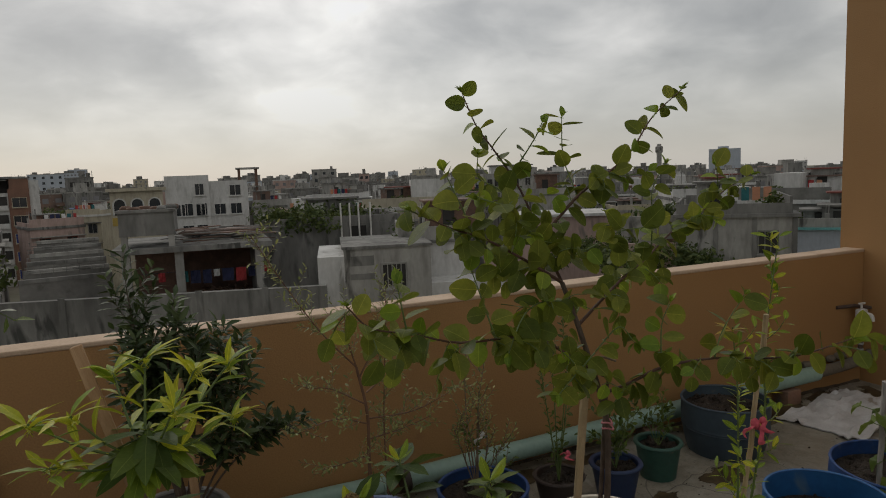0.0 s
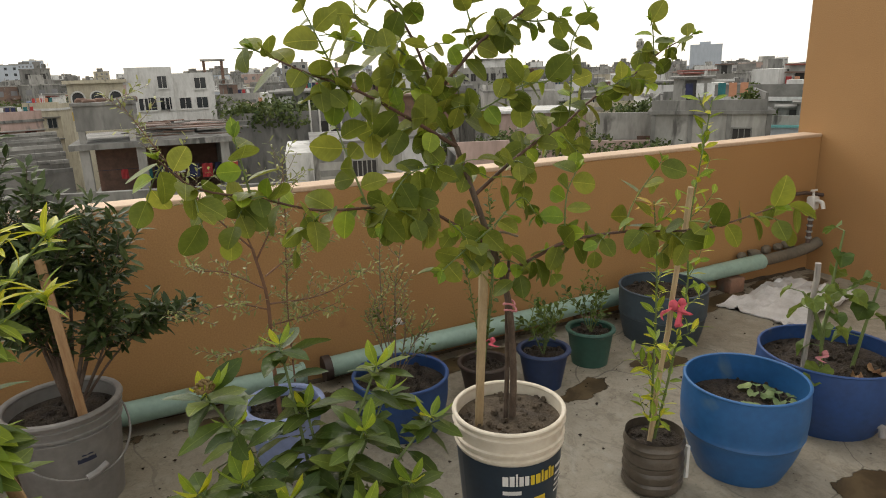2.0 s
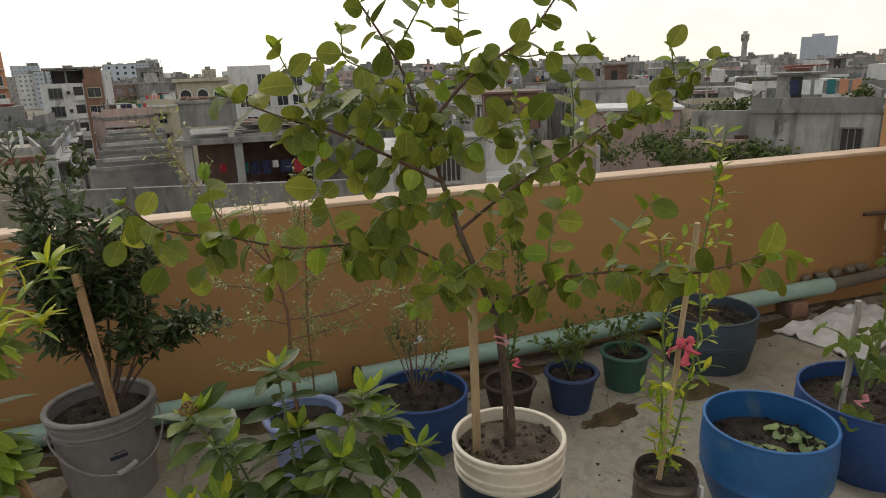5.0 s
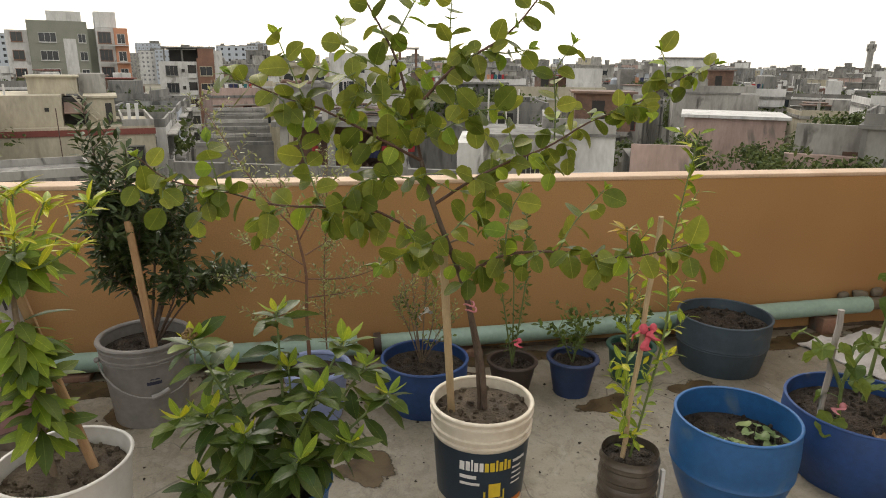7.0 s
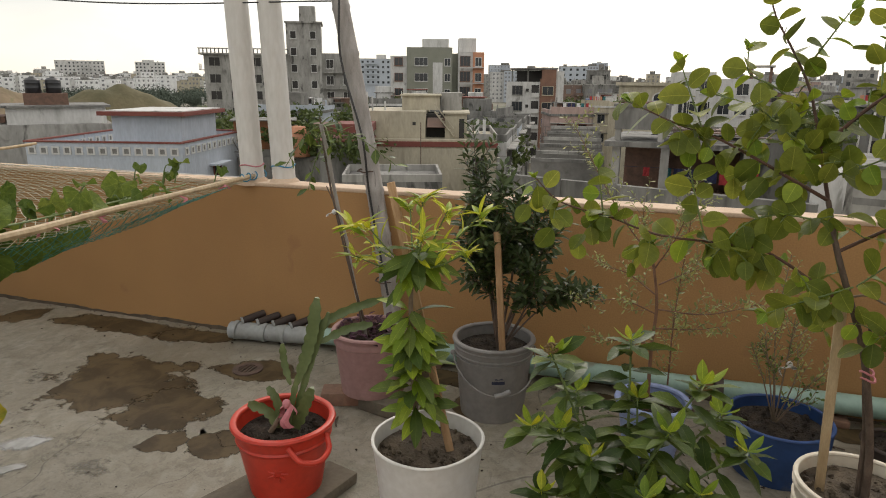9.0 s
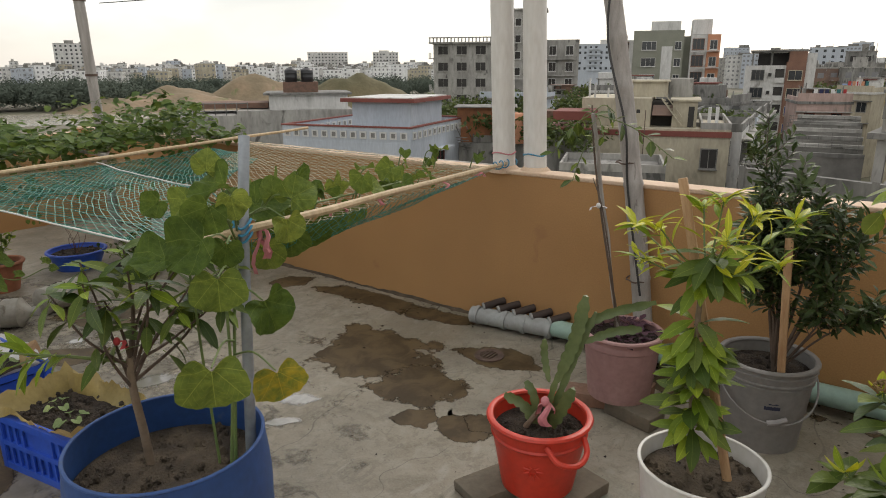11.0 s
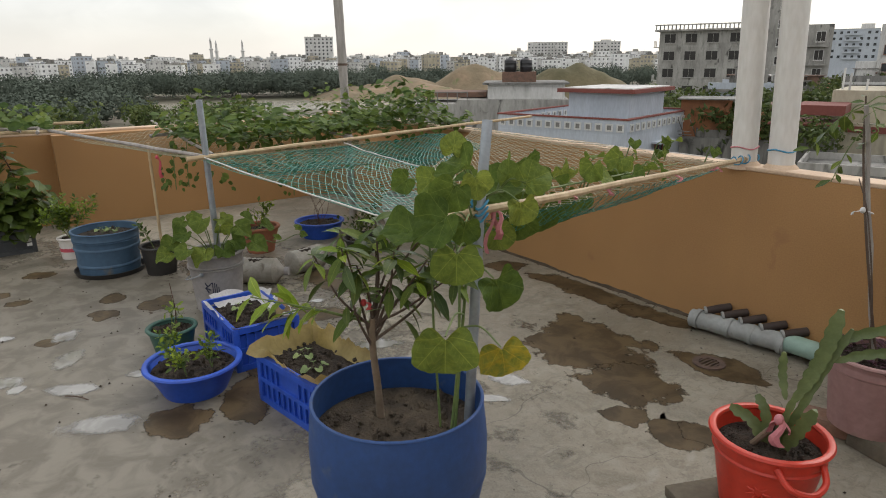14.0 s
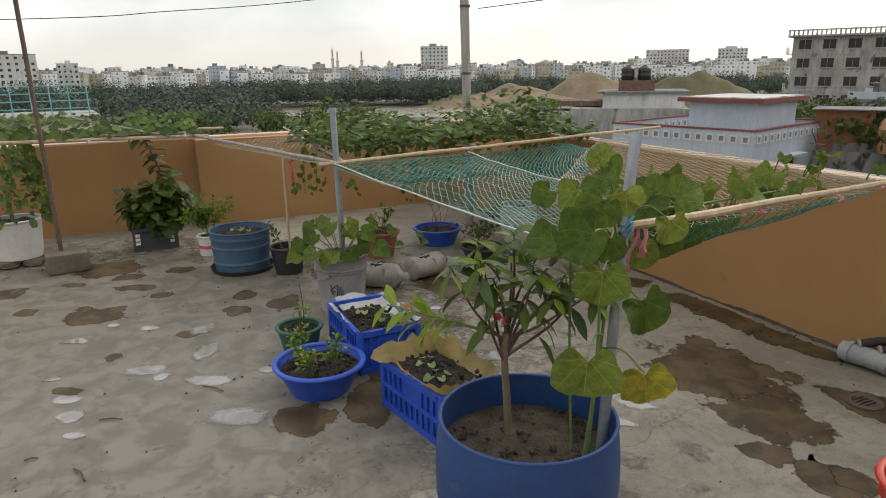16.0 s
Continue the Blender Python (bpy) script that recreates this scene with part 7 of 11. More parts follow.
    for x in (0.0, 2.55, 6.6):
        for y in (0.05, 7.5):
            block(t, "column", x, x + 0.42, y, y + 0.42, z0 + 0.004, z1, M["c_grey"])
    block(t, "roof_slab", -0.4, 7.5, -0.3, 8.2, z1 + 0.004, z1 + 0.28, M["c_stain"])
    block(t, "back_wall", 0.45, 6.6, 5.0, 5.2, z0 + 0.004, z1 - 0.01, M["c_brick"])
    block(t, "side_wall", 6.604, 6.8, 0.5, 5.2, z0 + 0.004, z1 - 0.01, M["c_stain"])
    block(t, "brick_panel", 0.45, 2.5, 2.2, 2.35, z0 + 0.004, z1 - 0.01, M["c_brick"])
    block(t, "tank_room", 0.0, 2.65, 0.3, 4, z1 + 0.9, z1 + 2.1, M["c_stain"])
    for x in (0.05, 2.3):
        block(t, "tank_room_leg", x, x + 0.3, 0.35, 0.65, z1 + 0.284, z1 + 0.9, M["c_grey"])
    block(t, "tank_room_roof", -0.1, 2.75, 0.2, 4.1, z1 + 2.104, z1 + 2.25, M["c_stain"])
    for k in range(11):
        block(t, "steel_bar", 2.8, 7.4, 0.4 + 0.6 * k, 0.46 + 0.6 * k, z1 + 0.9 - 0.03 * k, z1 + 0.96 - 0.03 * k, M["rust"])
    block(t, "tin_sheet", 2.9, 7.3, 3.2, 7.6, z1 + 0.6, z1 + 0.66, M["c_tin"])
    rd = random.Random(17)
    for k in range(26):
        x, y = rd.uniform(2.7, 7.2), rd.uniform(0.0, 6.5)
        bm = bmesh.new()
        box(bm, 0, rd.uniform(0.8, 2.6), 0, rd.uniform(0.06, 0.3), 0, 0.05, m=pose(x - 1.2, y, z1 + 0.30 + 0.03 * k, rd.uniform(-3, 3), rd.uniform(-4, 4), rd.uniform(-25, 25)))
        part("scrap_board", bm, M[rd.choice(("c_tin", "c_stain", "c_roof", "rust", "c_brick"))], t, smooth=False)
    for k in range(14):
        bm = bmesh.new()
        rock(bm, rd.uniform(0.1, 2.6), rd.uniform(0.4, 3.5), z1 + 2.3, rd.uniform(0.15, 0.45), rd.uniform(0.15, 0.4), rd.uniform(0.06, 0.2), k * 1.3)
        part("rubble_lump", bm, M[rd.choice(("c_stain", "c_brick"))], t)
    bm = bmesh.new()
    for k in range(160):
        q = rd.uniform(0.06, 0.16)
        bmesh.ops.create_icosphere(bm, subdivisions=1, radius=q, matrix=Matrix.Translation((rd.uniform(3.2, 6.4), rd.uniform(1.4, 4.4), z0 + 0.05 + 0.35 * rd.random() ** 2)))
    tagged(part("brick_heap", bm, M["c_brick"], t, "heap of broken bricks on the floor"), kind="stuff")
    bm = bmesh.new()
    tube(bm, [(0.5, 1.2, z0 + 1.75), (6.6, 1.2, z0 + 1.75)], 0.012)
    part("washing_line", bm, M["print_dark"], t)
    x = 1.6
    for w, h, mk in ((0.35, 0.5, "cloth_red"), (0.3, 0.6, "cloth_teal"), (0.5, 0.7, "cloth_navy"), (0.45, 0.75, "cloth_navy"), (0.32, 0.4, "cloth_white"), (0.6, 0.7, "cloth_navy"), (0.55, 0.75, "cloth_red"), (0.5, 0.55, "cloth_navy"), (0.6, 0.35, "cloth_red")):
        bm = bmesh.new()
        rows = [[bm.verts.new((x + w * i / 6, 1.2 + 0.05 * math.sin(i * 1.7 + k), z0 + 1.75 - h * k / 5)) for i in range(7)] for k in range(6)]
        for k in range(5):
            for i in range(6):
                bm.faces.new((rows[k][i], rows[k + 1][i], rows[k + 1][i + 1], rows[k][i + 1]))
        part("hung_cloth", bm, M[mk], t)
        x += w + 0.12 if x > 2 else 1.2
    # long stained wall before it
    t = thing("boundary_wall", "long black-stained cement wall of a neighbouring roof", "wall", -6.5, 34.8, GROUND_Z, -17)
    block(t, "wall", 0, 15.0, 0, 0.4, 0, 10.6, M["c_stain"])
    block(t, "roof_slab", 0, 15.0, 0.404, 6, 0, 9.3, M["c_roof"])
    for k in range(5):
        block(t, "pier", 3.0 * k, 3.0 * k + 0.3, -0.06, -0.002, 0, 10.7, M["c_stain"])
    rb = bmesh.new()
    rnd = random.Random(5)
    for _ in range(220):
        s = rnd.uniform(0.08, 0.28)
        bmesh.ops.create_icosphere(rb, subdivisions=1, radius=s, matrix=Matrix.Translation((rnd.uniform(0.4, 5), rnd.uniform(1, 5), 9.35 + rnd.uniform(0, 0.35))))
    tagged(part("rubble", rb, M["c_brick"], t, "heap of broken brick rubble"), kind="stuff")
    t = house("house", "dark weathered cement house with a rooftop garden", 13.0, 45, rz=-10)
    block(t, "wall", -4.5, 5.0, 0, 9, 0, 12.6, M["c_stain"])
    parapet(t, -4.5, 5.0, 0, 9, 12.604, 0.5, M["c_stain"])
    block(t, "roof_room", -1.2, 2.2, 3, 7, 12.604, 14.2, M["c_stain"])
    block(t, "roof_room_edge", -1.5, 2.5, 2.7, 7.3, 14.204, 14.35, M["c_stain"])
    block(t, "white_door", -0.9, 0.0, 2.94, 2.998, 12.65, 14.0, M["c_pale"])
    for x in (0.9, 1.5, 2.1, 2.9):
        bm = bmesh.new()
        tube(bm, [(x, -0.25, 11.2), (x, -0.25, 14.0)], 0.06)
        part("rising_pipe", bm, M["pvc_white"], t)
    # flat panel on the wall, doorway shade as its colour
    block(t, "door_recess", 1.5, 2.6, -0.05, -0.002, 11.0, 12.4, M["room_shade"])
    t = house("house", "patchy grey plaster house with a barred window", 17.3, 33, rz=-14)
    block(t, "wall", -1.9, 2.5, 0, 6, 0, 12.05, M["c_grey"])
    block(t, "white_wall", -3.2, -1.904, -0.6, 5.5, 0, 11.8, M["c_pale"])
    put_windows(t, window_mesh(1.15, 1.15, M["c_grey"], M["room_shade"], 4), (0.6,), (10.05,), 0)
    block(t, "roof_edge", -2.0, 2.6, -0.1, 6.1, 12.054, 12.2, M["c_stain"])
    for z, h_ in ((11.2, 0.5), (10.5, 0.3)):
        block(t, "plaster_patch", -1.6, -0.4, -0.02, -0.003, z, z + h_, M["c_stain"])
    t = house("house", "small white rendered house", 22.0, 37, rz=-18)
    block(t, "wall", -2.0, 2.0, 0, 6, 0, 11.8, M["c_pale"])
    block(t, "lower_wall", -2.2, 3.6, -2.5, -0.004, 0, 9.9, M["c_pale"])
    block(t, "roof_edge", -2.2, 2.2, -0.2, 6.2, 11.804, 11.95, M["c_stain"])
    clutter.append((t, 4.0, 6.0, 11.954, M["c_grey"]))
    put_windows(t, window_mesh(0.8, 0.9, M["c_pale"], M["room_shade"], 3), (0.5,), (8.0,), -2.5)
    # beige arched and white blocks
    t = house("apartment_building", "beige building with arched windows under a cornice", -1.6, 90, rz=2)
    block(t, "wall", -3.0, 3.0, 0, 10, 0, 15.2, M["c_beige"])
    block(t, "cornice", -3.4, 3.4, -0.5, 10.4, 15.204, 15.6, M["c_beige"])
    for x in (-2.0, 0, 2.0):
        bm = bmesh.new()
        vs = [bm.verts.new((x + 0.62 * math.cos(a), -0.03, 13.6 + 0.62 * math.sin(a))) for a in (math.pi * k / 10 for k in range(11))]
        vs += [bm.verts.new((x - 0.62, -0.03, 12.3)), bm.verts.new((x + 0.62, -0.03, 12.3))]
        bm.faces.new(vs)
        part("arched_window", bm, M["glass"], t, smooth=False)
        bm = bmesh.new()
        tube(bm, [(x + 0.7, -0.06, 12.3)] + [(x + 0.7 * math.cos(a), -0.06, 13.6 + 0.7 * math.sin(a)) for a in (math.pi * k / 8 for k in range(9))] + [(x - 0.7, -0.06, 12.3)], 0.09)
        part("window_surround", bm, M["c_pale"], t)
    block(t, "yellow_band", -2.9, 2.9, -0.08, -0.002, 11.0, 12.0, M["c_yellow"])
    t = house("apartment_building", "plain white modern block with dark windows", 3.6, 90, rz=-4)
    block(t, "wall", -4.9, 0.4, 0, 10, 0, 16.9, M["c_pale"])
    block(t, "wall", 0.404, 5.2, 0.5, 10, 0, 16.1, M["c_pale"])
    put_windows(t, window_mesh(1.0, 1.4, M["c_pale"], M["glass"], 1), (-3.2, -0.8), (14.4, 11.8), 0, skip=((0, 0),))
    put_windows(t, window_mesh(1.3, 1.5, M["c_pale"], M["glass"], 1), (-2.4, -0.7), (11.8, 9), 0)
    put_windows(t, window_mesh(1.3, 1.3, M["c_pale"], M["glass"], 1), (1.6, 3.6), (14.2, 11.8), 0.5, skip=((0, 0),))
    t = house("unfinished_building", "bare brown concrete frame of an unfinished building", 7.0, 112, rz=-7)
    for x in (-1.5, 1.2):
        for y in (0, 4):
            block(t, "column", x, x + 0.4, y, y + 0.4, 0, 18.2, M["c_brick"])
    for k in range(6):
        block(t, "floor_slab", -1.8, 1.9, -0.3, 4.7, 3.0 * (k + 1), 3.0 * (k + 1) + 0.25, M["c_grey"])
    t = house("house", "pale pink weathered wall of a low house", 28.8, 38, rz=-20)
    block(t, "wall", -1.6, 1.5, 0, 0.25, 0, 11.4, M["c_pink"])
    block(t, "roof_slab", -1.6, 1.5, 0.254, 5, 0, 10.6, M["c_roof"])
    block(t, "side_wall", 1.504, 1.7, 0, 4, 0, 11.0, M["c_grey"])
    t = house("house", "cream low house with a cracked pale roof edge", 34.0, 60, rz=-30)
    block(t, "wall", -4.0, 3.8, 0, 7, 0, 11.5, M["c_pink"])
    block(t, "roof_edge", -4.3, 4.1, -0.3, 7.3, 11.504, 11.75, M["c_pale"])
    block(t, "side_wall", -4.6, -4.304, -1.5, 3.0, 0, 10.4, M["c_pale"])
    t = house("house", "long blank grey cement wall under a flat roof", 32.2, 78, rz=-26)
    block(t, "wall", -4.2, 4.4, 0, 8, 0, 12.8, M["c_grey"])
    block(t, "roof_edge", -4.3, 2.5, -0.1, 8.1, 12.804, 13.0, M["c_stain"])
    clutter.append((t, 8.0, 7.0, 13.004, M["c_grey"]))
    t = house("apartment_building", "grey two-storey building with paired windows and a roof storey", 29.4, 150, rz=-24)
    block(t, "wall", -6.0, 6.0, 0, 10, 0, 15.8, M["c_grey"])
    block(t, "roof_storey", -4.0, 5.2, 1.5, 9, 15.804, 17.4, M["c_pale"])
    block(t, "roof_edge", -4.4, 5.6, 1.1, 9.4, 17.404, 17.7, M["c_stain"])
    put_windows(t, window_mesh(1.0, 1.5, M["c_stain"], M["room_shade"], 1), (-4.4, -2.8, 0.0, 1.6, 4.2), (13.0, 9.8), 0)
    t = house("house", "broken grey concrete wall with a patch of bare brick", 41.4, 42, rz=-38)
    block(t, "wall", -2.2, 2.4, 0, 0.3, 0, 12.6, M["c_grey"])
    block(t, "lower_wall", -2.6, 1.2, -0.9, -0.3, 0, 11.0, M["c_pink"])
    block(t, "brick_patch", 0.2, 2.2, -0.06, -0.002, 9.2, 11.2, M["c_brick"])
    block(t, "roof_slab", -2.2, 2.4, 0.304, 5, 0, 11.6, M["c_roof"])
    t = house("house", "broad grey cement house with a garden on its roof", 47.0, 40, rz=-46)
    block(t, "wall", -3.0, 3.2, 0, 8, 0, 12.6, M["c_grey"])
    block(t, "roof_edge", -3.2, 3.4, -0.2, 8.2, 12.604, 12.8, M["c_stain"])
    put_windows(t, window_mesh(0.9, 1.2, M["c_stain"], M["room_shade"], 2), (1.8,), (10.6,), 0)
    for k in range(4):
        block(t, "pillar", -3.0 + 2.0 * k, -2.75 + 2.0 * k, -0.08, -0.002, 0, 12.6, M["c_stain"])
    clutter.append((t, 6.0, 8.0, 12.804, M["c_stain"]))
    t = house("house", "pale blue house with a brick side wall", 54.0, 48, rz=-52)
    block(t, "wall", -2.5, 2.5, 0, 6, 0, 11.2, M["c_blue"])
    block(t, "side_wall", -3.4, -2.504, 0.4, 6, 0, 10.9, M["c_brick"])
    block(t, "roof_edge", -2.7, 2.7, -0.3, 6.2, 11.204, 11.35, M["rail_cyan"])
    clutter.append((t, 4.6, 5.5, 11.354, M["c_grey"]))
    t = house("office_tower", "far grey slab tower block", 47.0, 560, rz=-47)
    block(t, "wall", -11.5, 11.5, 0, 20, 0, 29, M["c_blue"])
    block(t, "roof_room", -5, 3, 4, 14, 29.004, 31, M["c_blue"])
    t = house("control_tower", "far slender tower with a flared head", 42.0, 400, category="tower")
    bm = bmesh.new()
    rings = lathe(bm, [(1.6, 0), (1.4, 22), (1.4, 24), (2.1, 25), (2.1, 28), (1.2, 28.4), (1.2, 29.5)], 14)
    cap(bm, rings[-1])
    part("shaft", bm, M["c_grey"], t)
    # cyan railing of a neighbouring roof in the west
    t = house("roof_deck", "neighbouring roof deck with a cyan painted railing", -96.0, 42, rz=96)
    block(t, "deck", -6, 2.4, 0, 6, 0, 13.2, M["c_beige"])
    bm = bmesh.new()
    for k in range(10):
        tube(bm, [(-5.9 + 0.9 * k, 0.1, 13.2), (-5.9 + 0.9 * k, 0.1, 14.9)], 0.035)
    for z in (13.7, 14.1, 14.5, 14.9):
        tube(bm, [(-5.9, 0.1, z), (2.3, 0.1, z)], 0.03)
    part("railing", bm, M["rail_cyan"], t)
    block(t, "roof_slab", -6, 2.7, -0.3, 6, 13.204, 13.3, M["c_grey"])


named_buildings()


FAR = {}
TOWN_WINDOWS = [window_mesh(w, 1.3, M[f], M[g], 1, False) for w, f, g in ((1.1, "c_pale", "glass"), (1.4, "c_stain", "room_shade"), (1.2, "c_grey", "glass"), (1.0, "c_maroon", "room_shade"))]
make_part = part


def leaf_cloud(verts, faces, rnd, cx, cy, cz, rx, ry, rz, n, s, calm=1.0):
    """Adds n small leaf clumps in an uneven crown to the lists of a mesh."""
    lobes = [(rnd.gauss(0, 0.45), rnd.gauss(0, 0.45), rnd.uniform(-0.3, 0.6), rnd.uniform(0.35, 0.65)) for _ in range(7)]
    for _ in range(n):
        lx, ly, lz, lr = rnd.choice(lobes)
        v = Vector((rnd.gauss(0, 1), rnd.gauss(0, 1), rnd.gauss(0, 1))).normalized() * lr * rnd.uniform(0.6, 1.05)
        p = Vector((cx + (lx + v.x) * rx, cy + (ly + v.y) * ry, cz + (lz + v.z) * rz))
        nrm = (v + calm * Vector((rnd.uniform(-0.6, 0.6), rnd.uniform(-0.6, 0.6), rnd.uniform(-0.2, 0.8)))).normalized()
        a = nrm.orthogonal().normalized()
        a = (Matrix.Rotation(rnd.uniform(0, 6.28), 3, nrm) @ a)
        b = nrm.cross(a)
        k = s * rnd.uniform(0.6, 1.4)
        i = len(verts)
        verts += [p - a * k, p - b * k * 0.55, p + a * k + nrm * k * 0.2, p + b * k * 0.55]
        faces.append((i, i + 1, i + 2, i + 3))


def cloud_object(name, verts, faces, mat, label, category, kind="stuff", parent=None):
    me = bpy.data.meshes.new(name)
    me.from_pydata([tuple(v) for v in verts], [], faces)
    me.materials.append(mat)
    ob = new(name, me)
    if parent:
        ob.parent = parent
        return tagged(ob, label=label)
    return tagged(ob, label, category, kind=kind)


def roof_clutter(rnd, t, w, d, z, mat):
    """What stands on a town roof: low walls, a stair head, column stumps with rods, a tank, sheds, drying lines and pot plants."""
    th = 0.15
    for x0, x1, y0, y1 in ((-w / 2, w / 2, 0, th), (-w / 2, -w / 2 + th, th, d), (w / 2 - th, w / 2, th, d)):
        bm = bmesh.new()
        box(bm, x0, x1, y0, y1, z, z + rnd.uniform(0.45, 0.95))
        make_part("roof_parapet", bm, mat, t, smooth=False)
    for k in range(rnd.randint(1, 3)):
        bm = bmesh.new()
        x, y, a, b, c = rnd.uniform(-w * 0.4, w * 0.2), rnd.uniform(d * 0.2, d * 0.6), rnd.uniform(1.2, 3.2), rnd.uniform(1.2, 2.6), rnd.uniform(0.9, 2.3)
        box(bm, x, x + a, y, y + b, z, z + c)
        make_part("roof_shed", bm, M[rnd.choice(("c_stain", "c_grey", "c_pale", "c_brick", "c_tin"))], t, smooth=False)
        bm = bmesh.new()
        box(bm, x - 0.25, x + a + 0.25, y - 0.25, y + b + 0.25, z + c + 0.003, z + c + 0.12, m=Matrix.Translation((0, 0, 0)))
        make_part("shed_roof", bm, M[rnd.choice(("c_tin", "c_roof", "c_stain", "c_maroon"))], t, smooth=False)
        # flat panel; the shade inside the shed is its colour
        bm = bmesh.new()
        box(bm, x + a * 0.3, x + a * 0.3 + 0.7, y - 0.04, y - 0.002, z, z + min(c - 0.1, 1.7))
        make_part("shed_door", bm, M["room_shade"], t, smooth=False)
    for k in range(rnd.randint(2, 6)):
        x, y, c = rnd.uniform(-w / 2 + 0.3, w / 2 - 0.5), rnd.uniform(0.3, d - 0.5), rnd.uniform(0.5, 1.6)
        bm = bmesh.new()
        box(bm, x, x + 0.26, y, y + 0.26, z, z + c)
        for i, j in ((0.05, 0.05), (0.2, 0.05), (0.05, 0.2), (0.2, 0.2)):
            tube(bm, [(x + i, y + j, z + c), (x + i + rnd.uniform(-0.06, 0.06), y + j, z + c + rnd.uniform(0.4, 0.9))], 0.014, 3)
        make_part("column_stump", bm, M["c_grey"], t, smooth=False)
    if rnd.random() < 0.55:
        bm = bmesh.new()
        x, y, r = rnd.uniform(-w * 0.35, w * 0.35), rnd.uniform(d * 0.3, d * 0.8), rnd.uniform(0.45, 0.65)
        rings = lathe(bm, [(r, z), (r, z + 1.0), (r * 0.5, z + 1.25), (r * 0.25, z + 1.3)], 12, x, y)
        cap(bm, rings[-1])
        make_part("roof_tank", bm, M[rnd.choice(("tank_black", "tank_black", "c_blue"))], t)
    if rnd.random() < 0.4:
        x0, y0 = rnd.uniform(-w * 0.45, 0), rnd.uniform(0.5, d * 0.5)
        for k in range(rnd.randint(3, 6)):
            bm = bmesh.new()
            box(bm, x0 + 0.6 * k, x0 + 0.6 * k + 0.42, y0, y0 + 0.03, z + 0.6, z + 1.4)
            make_part("drying_cloth", bm, M[rnd.choice(("cloth_red", "cloth_navy", "cloth_white", "cloth_teal", "c_orange"))], t, smooth=False)
    for k in range(rnd.randint(0, 3)):
        V, F = [], []
        leaf_cloud(V, F, rnd, rnd.uniform(-w * 0.45, w * 0.45), rnd.uniform(0.3, d * 0.6), z + 0.5, 0.8, 0.6, 0.6, 90, 0.14)
        cloud_object("pot_plant", V, F, M["bush"], "", "", parent=t)


def furnish_roofs():
    rnd = random.Random(71)
    for t, w, d, z, mat in clutter:
        roof_clutter(rnd, t, w, d, z, mat)


furnish_roofs()


def plain_building(rnd, x, y, w, d, top, rz, mat, label, group, floors, name="building", far=False, near=False):
    """A far or middling building: body, roof edge, roof room and rows of windows. far: it is joined to the others of the far town."""
    t = None if far else thing(name, label, "building", x, y, GROUND_Z, rz, group)
    place = pose(x, y, GROUND_Z, 0, 0, rz)

    def part(name, bm, mat, t, smooth=False):
        if far:
            bmesh.ops.transform(bm, matrix=place, verts=bm.verts)
            me = bpy.data.meshes.new("far_piece")
            bm.to_mesh(me)
            bm.free()
            FAR.setdefault(mat.name, (mat, bmesh.new()))[1].from_mesh(me)
            bpy.data.meshes.remove(me)
            return None
        ob = make_part(name, bm, mat, t, smooth=False)
        return tagged(ob, kind="stuff") if name in ("far_window", "far_balcony") else ob
    h = top - GROUND_Z
    bm = bmesh.new()
    box(bm, -w / 2, w / 2, 0, d, 0, h)
    part("body", bm, mat, t, smooth=False)
    bm = bmesh.new()
    box(bm, -w / 2 - 0.15, w / 2 + 0.15, -0.15, d + 0.15, h + 0.004, h + 0.3)
    if rnd.random() < 0.75:
        rx = rnd.uniform(-w * 0.3, w * 0.1)
        box(bm, rx, rx + w * rnd.uniform(0.2, 0.4), d * 0.2, d * 0.6, h + 0.304, h + rnd.uniform(1.6, 2.8))
    if rnd.random() < 0.5:
        box(bm, w * 0.25, w * 0.25 + 1.1, d * 0.15, d * 0.15 + 1.1, h + 0.304, h + 1.5)
    for _ in range(rnd.randint(0, 4)):
        px = rnd.uniform(-w / 2, w / 2)
        box(bm, px, px + 0.12, 0.2, 0.32, h + 0.304, h + rnd.uniform(1.0, 2.6))
    part("roof", bm, M[rnd.choice(("c_roof", "c_stain", "c_grey", "c_pale"))], t, smooth=False)
    if near:
        roof_clutter(rnd, t, w, d, h + 0.304, mat)
    bm = bmesh.new()
    n = max(2, int(w / rnd.uniform(2.4, 3.4)))
    ww = rnd.uniform(1.0, 1.5)
    if near:
        style = rnd.choice(TOWN_WINDOWS)
        put_windows(t, style, [-w / 2 + w * (i + 0.5) / n for i in range(n)], [h - 2.4 - 3.05 * k for k in range(2)], 0, skip=[(rnd.randint(0, 1), rnd.randint(0, n))])
        floors = 0
    for k in range(floors):
        z = h - 2.4 - 3.05 * k
        if z < 1:
            break
        for i in range(n):
            if rnd.random() < 0.12:
                continue
            cx = -w / 2 + w * (i + 0.5) / n
            box(bm, cx - ww / 2, cx + ww / 2, -0.06, 0.0, z, z + 1.35)
        for i in range(max(1, int(d / 4))):
            cy = d * (i + 0.5) / max(1, int(d / 4))
            for sx in (-w / 2, w / 2):
                box(bm, sx - 0.05, sx + 0.05, cy - 0.6, cy + 0.6, z, z + 1.3)
    if floors:
        part("far_window", bm, M["hazed_pane" if far else rnd.choice(("glass", "room_shade", "glass"))], t, smooth=False)
    floors = floors or 2
    if near:
        for k in range(min(floors, 2)):
            bm = bmesh.new()
            box(bm, -w / 2 - 0.1, w / 2 + 0.1, -0.5, -0.004, h - 0.95 - 3.05 * k, h - 0.85 - 3.05 * k)
